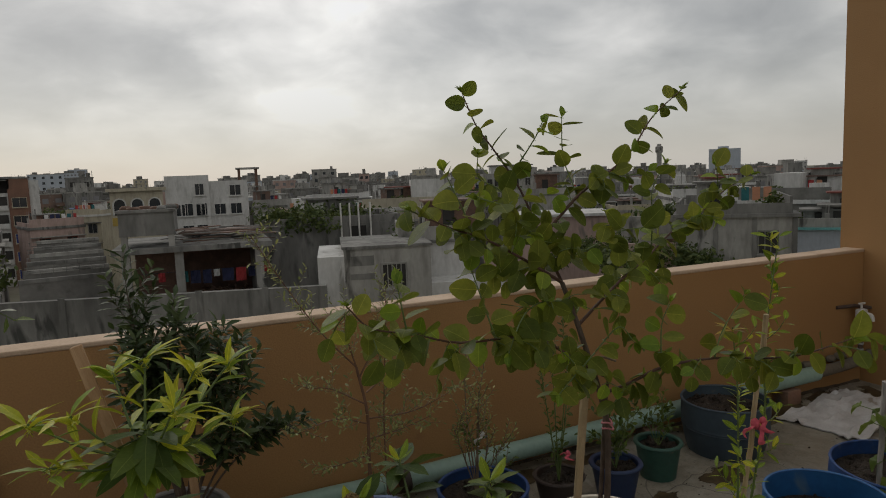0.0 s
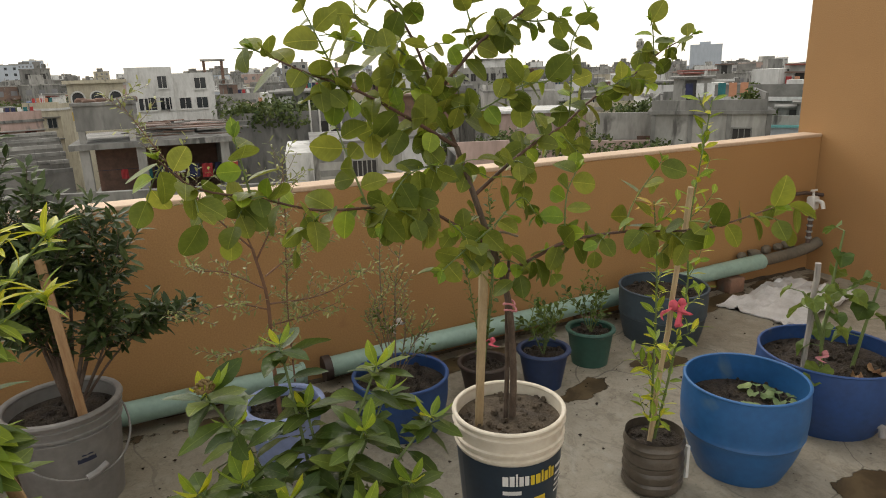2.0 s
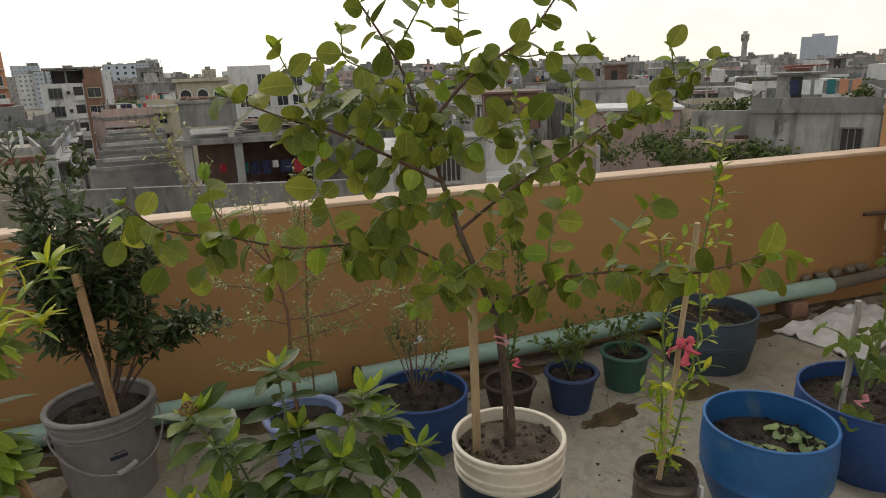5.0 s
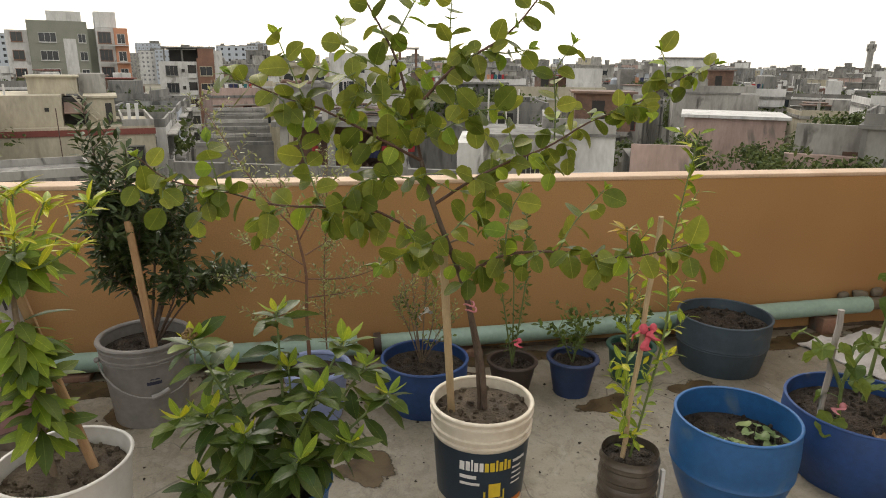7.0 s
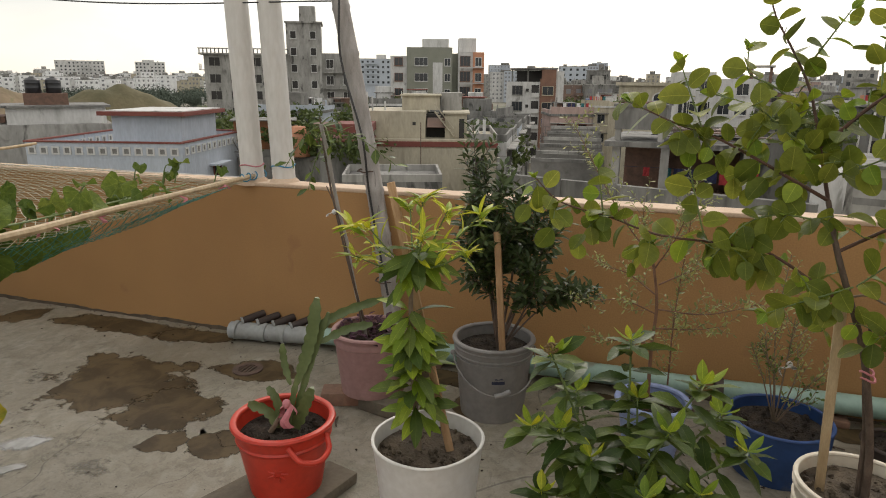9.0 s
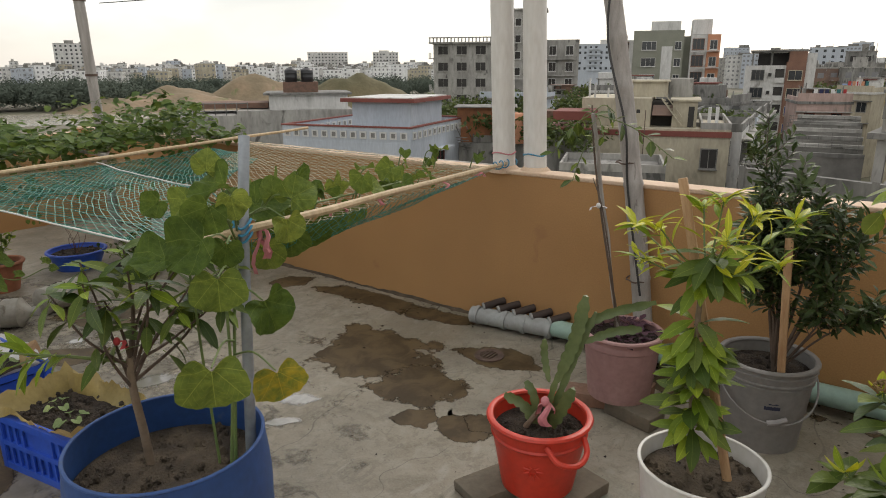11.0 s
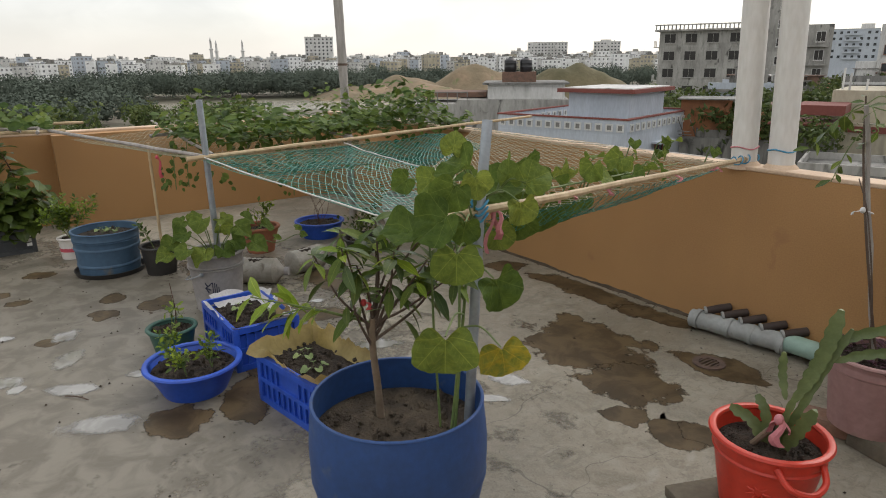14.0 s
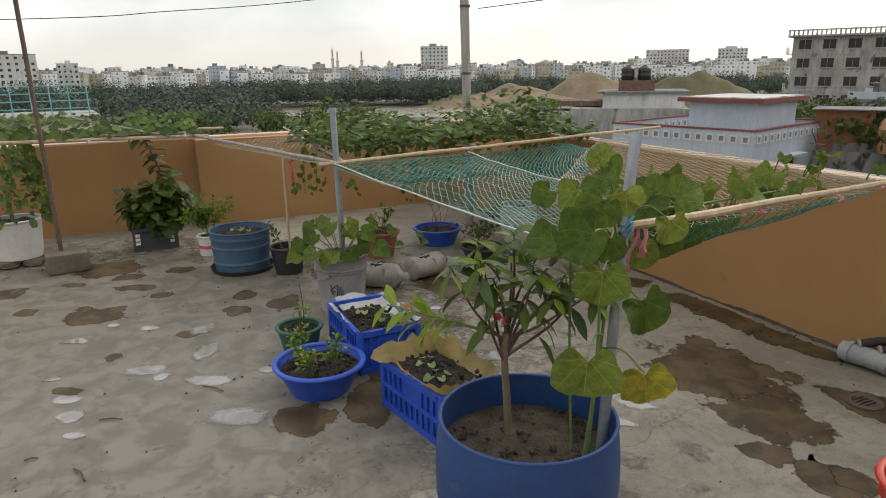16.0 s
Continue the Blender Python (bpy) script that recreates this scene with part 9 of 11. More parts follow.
def jujube():
    rnd = random.Random(8)
    t = thing("jujube_tree", "young jujube tree with round green leaves, in the paint bucket", "tree", 0, 0, 0)
    trunk = [(2.0, 1.885, 0.325), (1.97, 1.83, 0.52), (1.91, 1.75, 0.74), (1.875, 1.735, 0.86), (1.79, 1.72, 1.08), (1.76, 1.75, 1.20)]
    line = smooth_line(trunk, 6)
    bm = bmesh.new()
    tube(bm, line, taper(len(line), 0.011, 0.0065), 10)
    part("trunk", bm, M["bark"], t)
    bm = bmesh.new()
    line2 = smooth_line([(1.985, 1.90, 0.325), (1.955, 1.84, 0.55), (1.90, 1.75, 0.78), (1.885, 1.71, 0.93)], 5)
    tube(bm, line2, taper(len(line2), 0.008, 0.004), 8)
    part("second_stem", bm, M["bark"], t)
    for k, (p, r) in enumerate((((1.912, 1.75, 0.75), 0.016), ((1.905, 1.745, 0.77), 0.015))):
        bm = bmesh.new()
        tube(bm, [(p[0] + r * math.cos(q), p[1] + r * math.sin(q), p[2] + 0.004 * math.sin(2 * q)) for q in (2 * math.pi * i / 12 for i in range(13))], 0.003, 5)
        part("tie", bm, M["ribbon_pale"], t)
    B = {
        "A": [(1.76, 1.75, 1.20), (1.74, 1.82, 1.32), (1.71, 1.88, 1.46), (1.66, 1.93, 1.57), (1.62, 1.97, 1.65), (1.59, 2.00, 1.75)],
        "A2": [(1.69, 1.90, 1.50), (1.74, 1.85, 1.60), (1.77, 1.85, 1.65)],
        "A3": [(1.69, 1.88, 1.42), (1.62, 1.86, 1.47), (1.56, 1.85, 1.50), (1.55, 1.83, 1.56)],
        "B": [(1.74, 1.82, 1.32), (1.83, 1.78, 1.43), (1.90, 1.77, 1.48), (1.97, 1.77, 1.52), (2.03, 1.77, 1.57), (2.11, 1.78, 1.66), (2.22, 1.78, 1.74)],
        "B2": [(1.85, 1.80, 1.44), (1.86, 1.88, 1.55), (1.87, 1.90, 1.67)],
        "B3": [(1.94, 1.77, 1.50), (1.99, 1.75, 1.49), (2.05, 1.73, 1.50)],
        "C": [(1.79, 1.72, 1.08), (1.90, 1.75, 1.14), (2.01, 1.80, 1.18), (2.17, 1.88, 1.22), (2.32, 1.93, 1.29), (2.50, 1.97, 1.35), (2.64, 2.00, 1.42), (2.77, 2.00, 1.47)],
        "C2": [(2.19, 1.88, 1.24), (2.18, 1.86, 1.35), (2.17, 1.85, 1.44), (2.22, 1.85, 1.52)],
        "C3": [(2.61, 2.00, 1.39), (2.58, 1.98, 1.48), (2.56, 1.97, 1.51)],
        "C4": [(2.06, 1.82, 1.19), (2.03, 1.85, 1.29), (2.02, 1.90, 1.39)],
        "D": [(1.86, 1.70, 0.93), (1.78, 1.70, 0.98), (1.66, 1.68, 1.06), (1.58, 1.66, 1.09), (1.38, 1.62, 1.11), (1.26, 1.60, 1.15), (1.14, 1.55, 1.19), (1.08, 1.52, 1.25)],
        "D2": [(1.24, 1.60, 1.15), (1.23, 1.60, 1.21), (1.22, 1.60, 1.27)],
        "D3": [(1.48, 1.63, 1.11), (1.45, 1.64, 1.21), (1.43, 1.65, 1.28)],
        "E": [(1.877, 1.735, 0.86), (1.91, 1.64, 0.92), (1.97, 1.58, 0.97), (2.09, 1.52, 0.99), (2.19, 1.42, 1.00), (2.24, 1.36, 1.02), (2.33, 1.30, 1.06)],
        "E2": [(1.96, 1.58, 0.97), (1.98, 1.60, 1.08), (2.01, 1.60, 1.14)],
        "E3": [(2.09, 1.52, 0.99), (2.13, 1.53, 1.06), (2.21, 1.53, 1.15)],
        "F": [(1.76, 1.75, 1.20), (1.67, 1.72, 1.25), (1.58, 1.70, 1.30), (1.48, 1.68, 1.35), (1.39, 1.66, 1.38), (1.28, 1.65, 1.43)],
        "F2": [(1.46, 1.68, 1.35), (1.43, 1.68, 1.42), (1.39, 1.70, 1.52)],
        "G": [(1.75, 1.80, 1.29), (1.65, 1.75, 1.36), (1.57, 1.70, 1.42), (1.47, 1.68, 1.45)],
        "H": [(1.77, 1.76, 1.26), (1.83, 1.70, 1.30), (1.89, 1.66, 1.34), (1.95, 1.62, 1.35)],
        "I": [(1.83, 1.70, 1.00), (1.70, 1.62, 0.97), (1.63, 1.58, 0.95)],
        "J": [(1.79, 1.74, 1.14), (1.66, 1.68, 1.17), (1.57, 1.64, 1.15), (1.50, 1.60, 1.07)],
        "K": [(1.84, 1.71, 1.00), (1.90, 1.68, 1.07), (1.92, 1.64, 1.03)],
    }
    for key, pts in B.items():
        big = key in "ABCDEF"
        line = twig(t, pts, 0.005 if big else 0.0026, 0.0016 if big else 0.0013, M["twig"] if big else M["green_stem"], n=4)
        step = {"A": 0.022, "B": 0.022, "D": 0.029, "E": 0.027, "C": 0.026}.get(key, 0.022)
        leafing(t, line, LEAVES["ber"], step, rnd, 0.07 if big else 0.015, (0.75, 1.12), 0.8, 0.3, 0.45, look_out=(0, -1, 0.35))
        p, d = Vector(line[-1]), (Vector(line[-1]) - Vector(line[-3])).normalized()
        for _ in range(4):
            w = d + Vector((rnd.uniform(-0.7, 0.7), rnd.uniform(-0.7, 0.7), rnd.uniform(-0.3, 0.5)))
            shared("leaf", rnd.choice(LEAVES["ber_young"]), t, aim(p, w, (0, -0.3, 1), rnd.uniform(0.6, 1.0), rnd.uniform(-1, 1)))
        # short side shoots thicken the crown
        if key in ("F", "G", "C", "H", "J", "A", "B", "D", "E"):
            for p, d in along(line, 0.062, 0.07):
                if key in "AB" and p.z > 1.5:
                    continue
                w = Vector((rnd.uniform(-1, 1), rnd.uniform(-0.8, 0.8), rnd.uniform(-0.7, 0.5))).normalized()
                q = [p, p + w * 0.045, p + w * 0.085 + Vector((0, 0, -0.015))]
                l2 = twig(t, q, 0.0016, 0.0010, M["green_stem"], "shoot", 5, 3)
                leafing(t, l2, LEAVES["ber"], 0.024, rnd, 0.015, (0.65, 1.0), 0.7, 0.4, 0.5, look_out=(0, -1, 0.35))
    t = thing("garden_stake", "flat weathered wooden slat staking the young tree", "stake", 0, 0, 0)
    bm = bmesh.new()
    a, b = Vector((1.888, 1.90, 0.30)), Vector((1.817, 1.718, 0.98))
    d = (b - a).normalized()
    box(bm, -0.012, 0.012, -0.006, 0.006, 0, (b - a).length, bevel=0.002)
    for v in bm.verts:
        v.co.x += 0.004 * math.sin(v.co.z * 9)
    ob = part("slat", bm, M["bamboo"], t)
    ob.matrix_basis = Matrix.Translation(a) @ Vector((0, 0, 1)).rotation_difference(d).to_matrix().to_4x4()
    bm = bmesh.new()
    tube(bm, smooth_line([(1.825, 1.745, 0.955), (1.87, 1.73, 0.975), (1.905, 1.70, 0.965)], 4), 0.003, 5)
    part("wire_end", bm, M["pale_bark"], t)


jujube()


def clump_shrub(t, base, tops, mat, rnd, r0=0.006, meshes=None, step=0.012, sub=6, sublen=0.09, label="", droop=0.0, scale=(0.8, 1.2), start=0.25, name="foliage"):
    """Stems from the base to each top, set with short leafy side shoots; the leaves are one joined part."""
    items = []
    for top in tops:
        base_, top_ = Vector(base), Vector(top)
        mid = base_.lerp(top_, 0.5) + Vector((rnd.uniform(-0.03, 0.03), rnd.uniform(-0.03, 0.03), 0.05))
        line = twig(t, [base_, mid, top_], r0, 0.0016, mat, "stem", 6, 6)
        L = sum((b - a).length for a, b in zip(line, line[1:]))
        leafing(t, line[int(len(line) * 0.6):], meshes, step, rnd, 0, scale, 0.8, droop, 0.6, collect=items)
        for p, d in along(line, L * (1 - start) / sub, L * start):
            w = (Vector((rnd.uniform(-1, 1), rnd.uniform(-1, 1), rnd.uniform(-0.1, 0.9))) + 0.6 * d).normalized()
            q = [p, p + w * sublen * 0.5, p + w * sublen + Vector((0, 0, 0.02))]
            l2 = twig(t, q, 0.0018, 0.001, mat, "shoot", 4, 3)
            leafing(t, l2, meshes, step, rnd, 0.01, scale, 0.8, droop, 0.7, collect=items)
    joined(name, items, t, label)


def straight_stake(x0, y0, z0, x1, y1, z1, r, mat, label, name="garden_stake", flat=False):
    t = thing(name, label, "stake", 0, 0, 0, group="garden stakes")
    bm = bmesh.new()
    if flat:
        a, b = Vector((x0, y0, z0)), Vector((x1, y1, z1))
        box(bm, -r, r, -r * 0.5, r * 0.5, 0, (b - a).length, bevel=r * 0.2)
        ob = part("slat", bm, mat, t)
        ob.matrix_basis = Matrix.Translation(a) @ Vector((0, 0, 1)).rotation_difference((b - a).normalized()).to_matrix().to_4x4()
    else:
        line = [Vector((x0, y0, z0)).lerp(Vector((x1, y1, z1)), k / 8) + Vector((0.004 * math.sin(k * 2.0), 0, 0)) for k in range(9)]
        tube(bm, line, [r * (1.12 if k % 3 == 1 else 1) for k in range(9)], 8)
        part("cane", bm, mat, t)
    return t


def wall_side_plants():
    rnd = random.Random(21)
    # dark clipped myrtle
    t = thing("myrtle_bush", "dark green small-leaved myrtle bush in the grey bucket", "bush", 0, 0, 0)
    clump_shrub(t, (0.75, 2.62, 0.31), [(0.63, 2.60, 1.17), (0.74, 2.56, 1.02), (0.83, 2.62, 1.00), (0.62, 2.56, 0.98), (0.90, 2.58, 0.95), (0.70, 2.68, 0.92), (0.97, 2.55, 0.88), (0.66, 2.5, 0.85), (0.80, 2.50, 0.88)], M["bark"], rnd, 0.008, LEAVES["hedge"], 0.0078, 13, 0.12, "dense small dark leaves", start=0.52)
    clump_shrub(t, (0.77, 2.62, 0.33), [(1.13, 2.55, 0.64), (1.05, 2.60, 0.62), (0.93, 2.50, 0.67), (0.66, 2.52, 0.66)], M["bark"], rnd, 0.005, LEAVES["hedge"], 0.0078, 10, 0.09, "dense small dark leaves", start=0.50)
    straight_stake(0.795, 2.52, 0.30, 0.762, 2.48, 0.885, 0.014, M["stick"], "split bamboo stake in the grey bucket", flat=True)
    # young tree in the white bucket
    t = thing("sapling", "leafy young fruit tree with yellow-green new growth", "sapling", 0, 0, 0)
    stem = twig(t, [(0.685, 1.775, 0.28), (0.672, 1.76, 0.55), (0.665, 1.76, 0.85), (0.69, 1.77, 0.98)], 0.011, 0.006, M["pale_bark"], "trunk", 8)
    for k, (p, d) in enumerate(along(stem, 0.0042, 0.14)):
        if 0.79 < p.z < 0.87:
            continue
        a = k * 2.4
        w = Vector((math.cos(a), math.sin(a), rnd.uniform(-0.75, 0.45)))
        shared("leaf", rnd.choice(LEAVES["mango"]), t, aim(p + w * 0.012, w, (0.3 * math.cos(a), 0.3 * math.sin(a) - 0.2, 1), rnd.uniform(0.7, 1.05), rnd.uniform(-0.5, 0.5)))
    # a whorl of long dark leaves, and thin shoots of narrow young leaves above it
    for k in range(16):
        a = k * 2.4
        w = Vector((math.cos(a), math.sin(a), rnd.uniform(-0.5, 0.35)))
        shared("leaf", LEAVES["mango"][(0, 2, 3)[k % 3]], t, aim(Vector((0.685, 1.77, 0.935 + 0.003 * k)), w, (0, -0.2, 1), rnd.uniform(0.9, 1.15), rnd.uniform(-0.4, 0.4)))
    for tip in ((0.46, 1.78, 1.03), (0.55, 1.69, 1.06), (0.69, 1.80, 1.13), (0.79, 1.73, 1.11), (0.87, 1.82, 1.09), (0.62, 1.87, 1.09), (0.74, 1.66, 1.05), (0.50, 1.72, 0.95), (0.86, 1.70, 1.00)):
        line = twig(t, [stem[-4], Vector(stem[-4]).lerp(Vector(tip), 0.5) + Vector((0, 0, -0.015)), tip], 0.004, 0.0022, M["green_stem"], "branch", 6, 4)
        leafing(t, line, LEAVES["mango_young"], 0.026, rnd, 0.08, (0.65, 0.95), 0.8, 0.05, 0.9)
        p = Vector(tip)
        for k in range(9):
            a = k * 2.4 + rnd.random()
            w = Vector((math.cos(a), math.sin(a), rnd.uniform(0.1, 1.1)))
            shared("leaf", rnd.choice(LEAVES["mango_young"]), t, aim(p + Vector((0, 0, -0.007 * (k % 4))), w, (0, 0, 1), rnd.uniform(0.6, 1.0), rnd.uniform(-0.4, 0.4)))
    straight_stake(0.79, 1.80, 0.27, 0.55, 1.88, 1.16, 0.013, M["stick"], "split bamboo stake in the white bucket", flat=True)
    # glossy shrub in the front blue pot
    t = thing("flowering_shrub", "glossy dark shrub with lime young leaves and a brown flower head", "shrub", 0, 0, 0)
    for tip in ((1.115, 1.71, 0.72), (1.325, 1.95, 0.70), (1.53, 1.78, 0.66), (1.66, 1.74, 0.50), (1.07, 1.70, 0.49), (1.16, 1.62, 0.54), (1.45, 1.66, 0.56), (1.25, 1.60, 0.48), (1.54, 1.60, 0.43), (1.36, 1.86, 0.55), (1.18, 1.85, 0.55), (1.60, 1.90, 0.52), (1.40, 1.55, 0.42), (1.13, 1.55, 0.38)):
        tip = Vector(tip)
        b = Vector((1.34, 1.71, 0.20))
        line = twig(t, [b, b.lerp(tip, 0.45) + Vector((rnd.uniform(-0.02, 0.02), 0, 0.02)), tip], 0.006, 0.003, M["green_stem"], "stem", 6, 5)
        leafing(t, line, LEAVES["gard"], 0.021, rnd, 0.08, (0.75, 1.15), 1.0, 0.3, 0.45)
        for k in range(5):
            a = k * 2.5 + rnd.random()
            w = Vector((math.cos(a), math.sin(a), rnd.uniform(0.0, 0.5)))
            shared("leaf", rnd.choice(LEAVES["gard"]), t, aim(tip + Vector((0, 0, -0.02)), w, (0, 0, 1), rnd.uniform(0.75, 1.0), rnd.uniform(-0.3, 0.3)))
        for k in range(4):
            a = k * 1.6 + rnd.random()
            w = Vector((0.8 * math.cos(a), 0.8 * math.sin(a), rnd.uniform(0.4, 1.0)))
            shared("leaf", rnd.choice(LEAVES["gard_young"]), t, aim(tip, w, (math.cos(a), math.sin(a), 0.3), rnd.uniform(0.7, 1.0), 0))
    bm = bmesh.new()
    for k in range(60):
        v = Vector((rnd.gauss(0, 1), rnd.gauss(0, 1), abs(rnd.gauss(0, 1)))).normalized() * 0.020
        bmesh.ops.create_icosphere(bm, subdivisions=1, radius=0.0042, matrix=Matrix.Translation(Vector((1.115, 1.70, 0.735)) + v))
    part("flower_head", bm, M["bud_brown"], t, "round brown seeding flower head")
    # sparse fine-leaved shrub
    t = thing("fine_leaved_shrub", "sparse red-stemmed shrub with tiny leaves", "shrub", 0, 0, 0)
    items = []
    main = twig(t, [(1.40, 2.50, 0.19), (1.395, 2.50, 0.45), (1.40, 2.51, 0.64), (1.37, 2.52, 0.82)], 0.008, 0.005, M["red_bark"], "trunk", 8)
    tops = [[(1.37, 2.52, 0.82), (1.26, 2.53, 0.95), (1.15, 2.55, 1.12), (1.03, 2.56, 1.33)], [(1.38, 2.52, 0.78), (1.45, 2.50, 0.92), (1.49, 2.50, 1.06)], [(1.40, 2.51, 0.62), (1.58, 2.48, 0.63), (1.76, 2.46, 0.70)], [(1.40, 2.51, 0.60), (1.27, 2.46, 0.66), (1.13, 2.44, 0.64)], [(1.395, 2.51, 0.54), (1.55, 2.55, 0.54), (1.66, 2.52, 0.58)], [(1.39, 2.51, 0.68), (1.28, 2.56, 0.74), (1.18, 2.52, 0.77)], [(1.40, 2.51, 0.72), (1.52, 2.54, 0.78), (1.64, 2.58, 0.80)], [(1.395, 2.50, 0.48), (1.3, 2.44, 0.50), (1.2, 2.42, 0.50)], [(1.47, 2.53, 0.30), (1.47, 2.53, 0.6), (1.49, 2.53, 0.9), (1.50, 2.53, 1.10)], [(1.37, 2.52, 0.82), (1.33, 2.48, 0.95), (1.32, 2.46, 1.06)]]
    for pts in tops:
        line = twig(t, pts, 0.0035, 0.0012, M["red_bark"], "branch", 5, 5)
        leafing(t, line, LEAVES["fine"], 0.014, rnd, 0.05, (0.8, 1.3), 0.8, 0.1, 0.6, collect=items)
        for p, d in along(line, 0.023, 0.04):
            w = (Vector((rnd.uniform(-1, 1), rnd.uniform(-1, 1), rnd.uniform(-0.3, 0.7))) + 0.5 * d).normalized()
            l2 = twig(t, [p, p + w * 0.05, p + w * 0.10 + Vector((0, 0, rnd.uniform(-0.01, 0.02)))], 0.0012, 0.0007, M["pale_bark"], "shoot", 4, 3)
            leafing(t, l2, LEAVES["fine"], 0.010, rnd, 0.01, (0.8, 1.3), 0.8, 0.0, 0.6, collect=items)
    joined("foliage", items, t, "tiny grey-green leaves")
    # plants in the smaller pots along the wall
    t = thing("rose_plant", "thin small-leaved plant tied to a cane", "plant", 0, 0, 0)
    clump_shrub(t, (1.88, 2.58, 0.17), [(1.90, 2.58, 0.62), (1.80, 2.55, 0.56), (1.75, 2.52, 0.52), (1.93, 2.62, 0.50), (1.86, 2.60, 0.86), (1.93, 2.58, 0.74), (2.0, 2.52, 0.42)], M["pale_bark"], rnd, 0.003, LEAVES["fine"], 0.010, 6, 0.10, "tiny green leaves", start=0.45)
    clump_shrub(t, (1.88, 2.58, 0.17), [(1.78, 2.50, 0.53), (1.86, 2.5, 0.50), (1.97, 2.47, 0.33)], M["pale_bark"], rnd, 0.002, LEAVES["small"], 0.02, 4, 0.06, "small green leaves", start=0.6, scale=(0.5, 0.8))
    ribbon(t, (1.90, 2.56, 0.44), M["sack"], 2, 0.04, 1.0, "tie", wide=0.6)
    t = thing("twisted_creeper", "upright creeper with curled leaves in the brown pot", "plant", 0, 0, 0)
    clump_shrub(t, (2.31, 2.62, 0.12), [(2.34, 2.62, 0.90), (2.28, 2.62, 0.80), (2.22, 2.62, 0.72), (2.36, 2.60, 0.70)], M["green_stem"], rnd, 0.004, LEAVES["small"], 0.011, 9, 0.035, "small curled leaves", start=0.12, scale=(0.6, 0.95))
    ribbon(t, (2.32, 2.56, 0.27), M["ribbon"], 2, 0.02, 2.0, "pink_flower", wide=0.6)
    t = thing("rose_plant", "low bushy plant in the navy pot", "plant", 0, 0, 0)
    clump_shrub(t, (2.58, 2.56, 0.14), [(2.50, 2.54, 0.34), (2.60, 2.52, 0.37), (2.68, 2.57, 0.34), (2.55, 2.62, 0.38), (2.64, 2.62, 0.33), (2.46, 2.60, 0.30)], M["green_stem"], rnd, 0.003, LEAVES["small"], 0.016, 5, 0.05, "small dark leaves", start=0.3, scale=(0.8, 1.2))
    t = thing("rose_plant", "low leafy plant in the green pot", "plant", 0, 0, 0)
    clump_shrub(t, (2.91, 2.65, 0.14), [(2.85, 2.66, 0.38), (2.95, 2.68, 0.40), (2.80, 2.68, 0.33), (3.0, 2.66, 0.33), (2.90, 2.58, 0.28)], M["green_stem"], rnd, 0.003, LEAVES["small"], 0.017, 5, 0.05, "small dark leaves", start=0.35, scale=(0.8, 1.1))
    # citrus in the grow bag
    t = thing("citrus_sapling", "thin citrus sapling with bright yellowish leaves", "sapling", 0, 0, 0)
    for pts in ([(2.47, 1.78, 0.16), (2.43, 1.74, 0.5), (2.40, 1.72, 0.80), (2.375, 1.72, 1.0)], [(2.49, 1.78, 0.16), (2.53, 1.76, 0.45), (2.55, 1.74, 0.70), (2.53, 1.73, 0.90), (2.575, 1.72, 1.28)]):
        line = twig(t, pts, 0.005, 0.002, M["green_stem"], "stem", 6, 6)
        leafing(t, line, LEAVES["citrus"], 0.017, rnd, 0.05, (0.7, 1.1), 0.9, 0.0, 0.6)
        for p, d in along(line, 0.10, 0.08):
            w = (Vector((rnd.uniform(-1, 1), rnd.uniform(-1, 1), 0.5))).normalized()
            l2 = twig(t, [p, p + w * 0.05, p + w * 0.085 + Vector((0, 0, 0.02))], 0.0018, 0.001, M["green_stem"], "shoot", 5, 3)
            leafing(t, l2, LEAVES["citrus"], 0.015, rnd, 0.015, (0.8, 1.15), 0.9, 0.0, 0.6)
    for k in range(7):
        w = Vector((rnd.uniform(-1, 1), rnd.uniform(-1, 1), rnd.uniform(-0.3, 0.6)))
        shared("leaf", LEAVES["citrus_gold"][0], t, aim((2.37, 1.72, 0.99), w, (0, 0, 1), rnd.uniform(0.8, 1.2)))
    t = straight_stake(2.455, 1.77, 0.14, 2.448, 1.656, 1.043, 0.008, M["bamboo"], "thin bamboo cane with a pink cloth tied on")
    ribbon(t, (2.446, 1.69, 0.68), M["ribbon"], 3, 0.045, 0.2, wide=0.75)
    ribbon(t, (2.475, 1.685, 0.685), M["ribbon"], 2, 0.03, 2.0, wide=0.6)
    # seedlings in the bright blue tub
    for x, y in ((2.74, 1.70), (2.79, 1.66), (2.95, 1.66), (2.93, 1.74)):
        t = thing("seedling", "pale young seedling with rounded leaves", "seedling", x, y, 0.225, rnd.uniform(0, 360), "seedlings")
        for k in range(5):
            a = k * 1.26
            l2 = twig(t, [(0, 0, 0), (0.015 * math.cos(a), 0.015 * math.sin(a), 0.02), (0.03 * math.cos(a), 0.03 * math.sin(a), 0.03)], 0.0015, 0.001, M["green_stem"], "stalk", 4, 2)
            shared("leaf", LEAVES["seed"][0], t, aim((0.03 * math.cos(a), 0.03 * math.sin(a), 0.03), (math.cos(a), math.sin(a), 0.1), (0, 0, 1), rnd.uniform(0.5, 0.9)))
    # eggplant
    t = thing("eggplant", "eggplant with broad drooping leaves and a tied stem", "plant", 0, 0, 0)
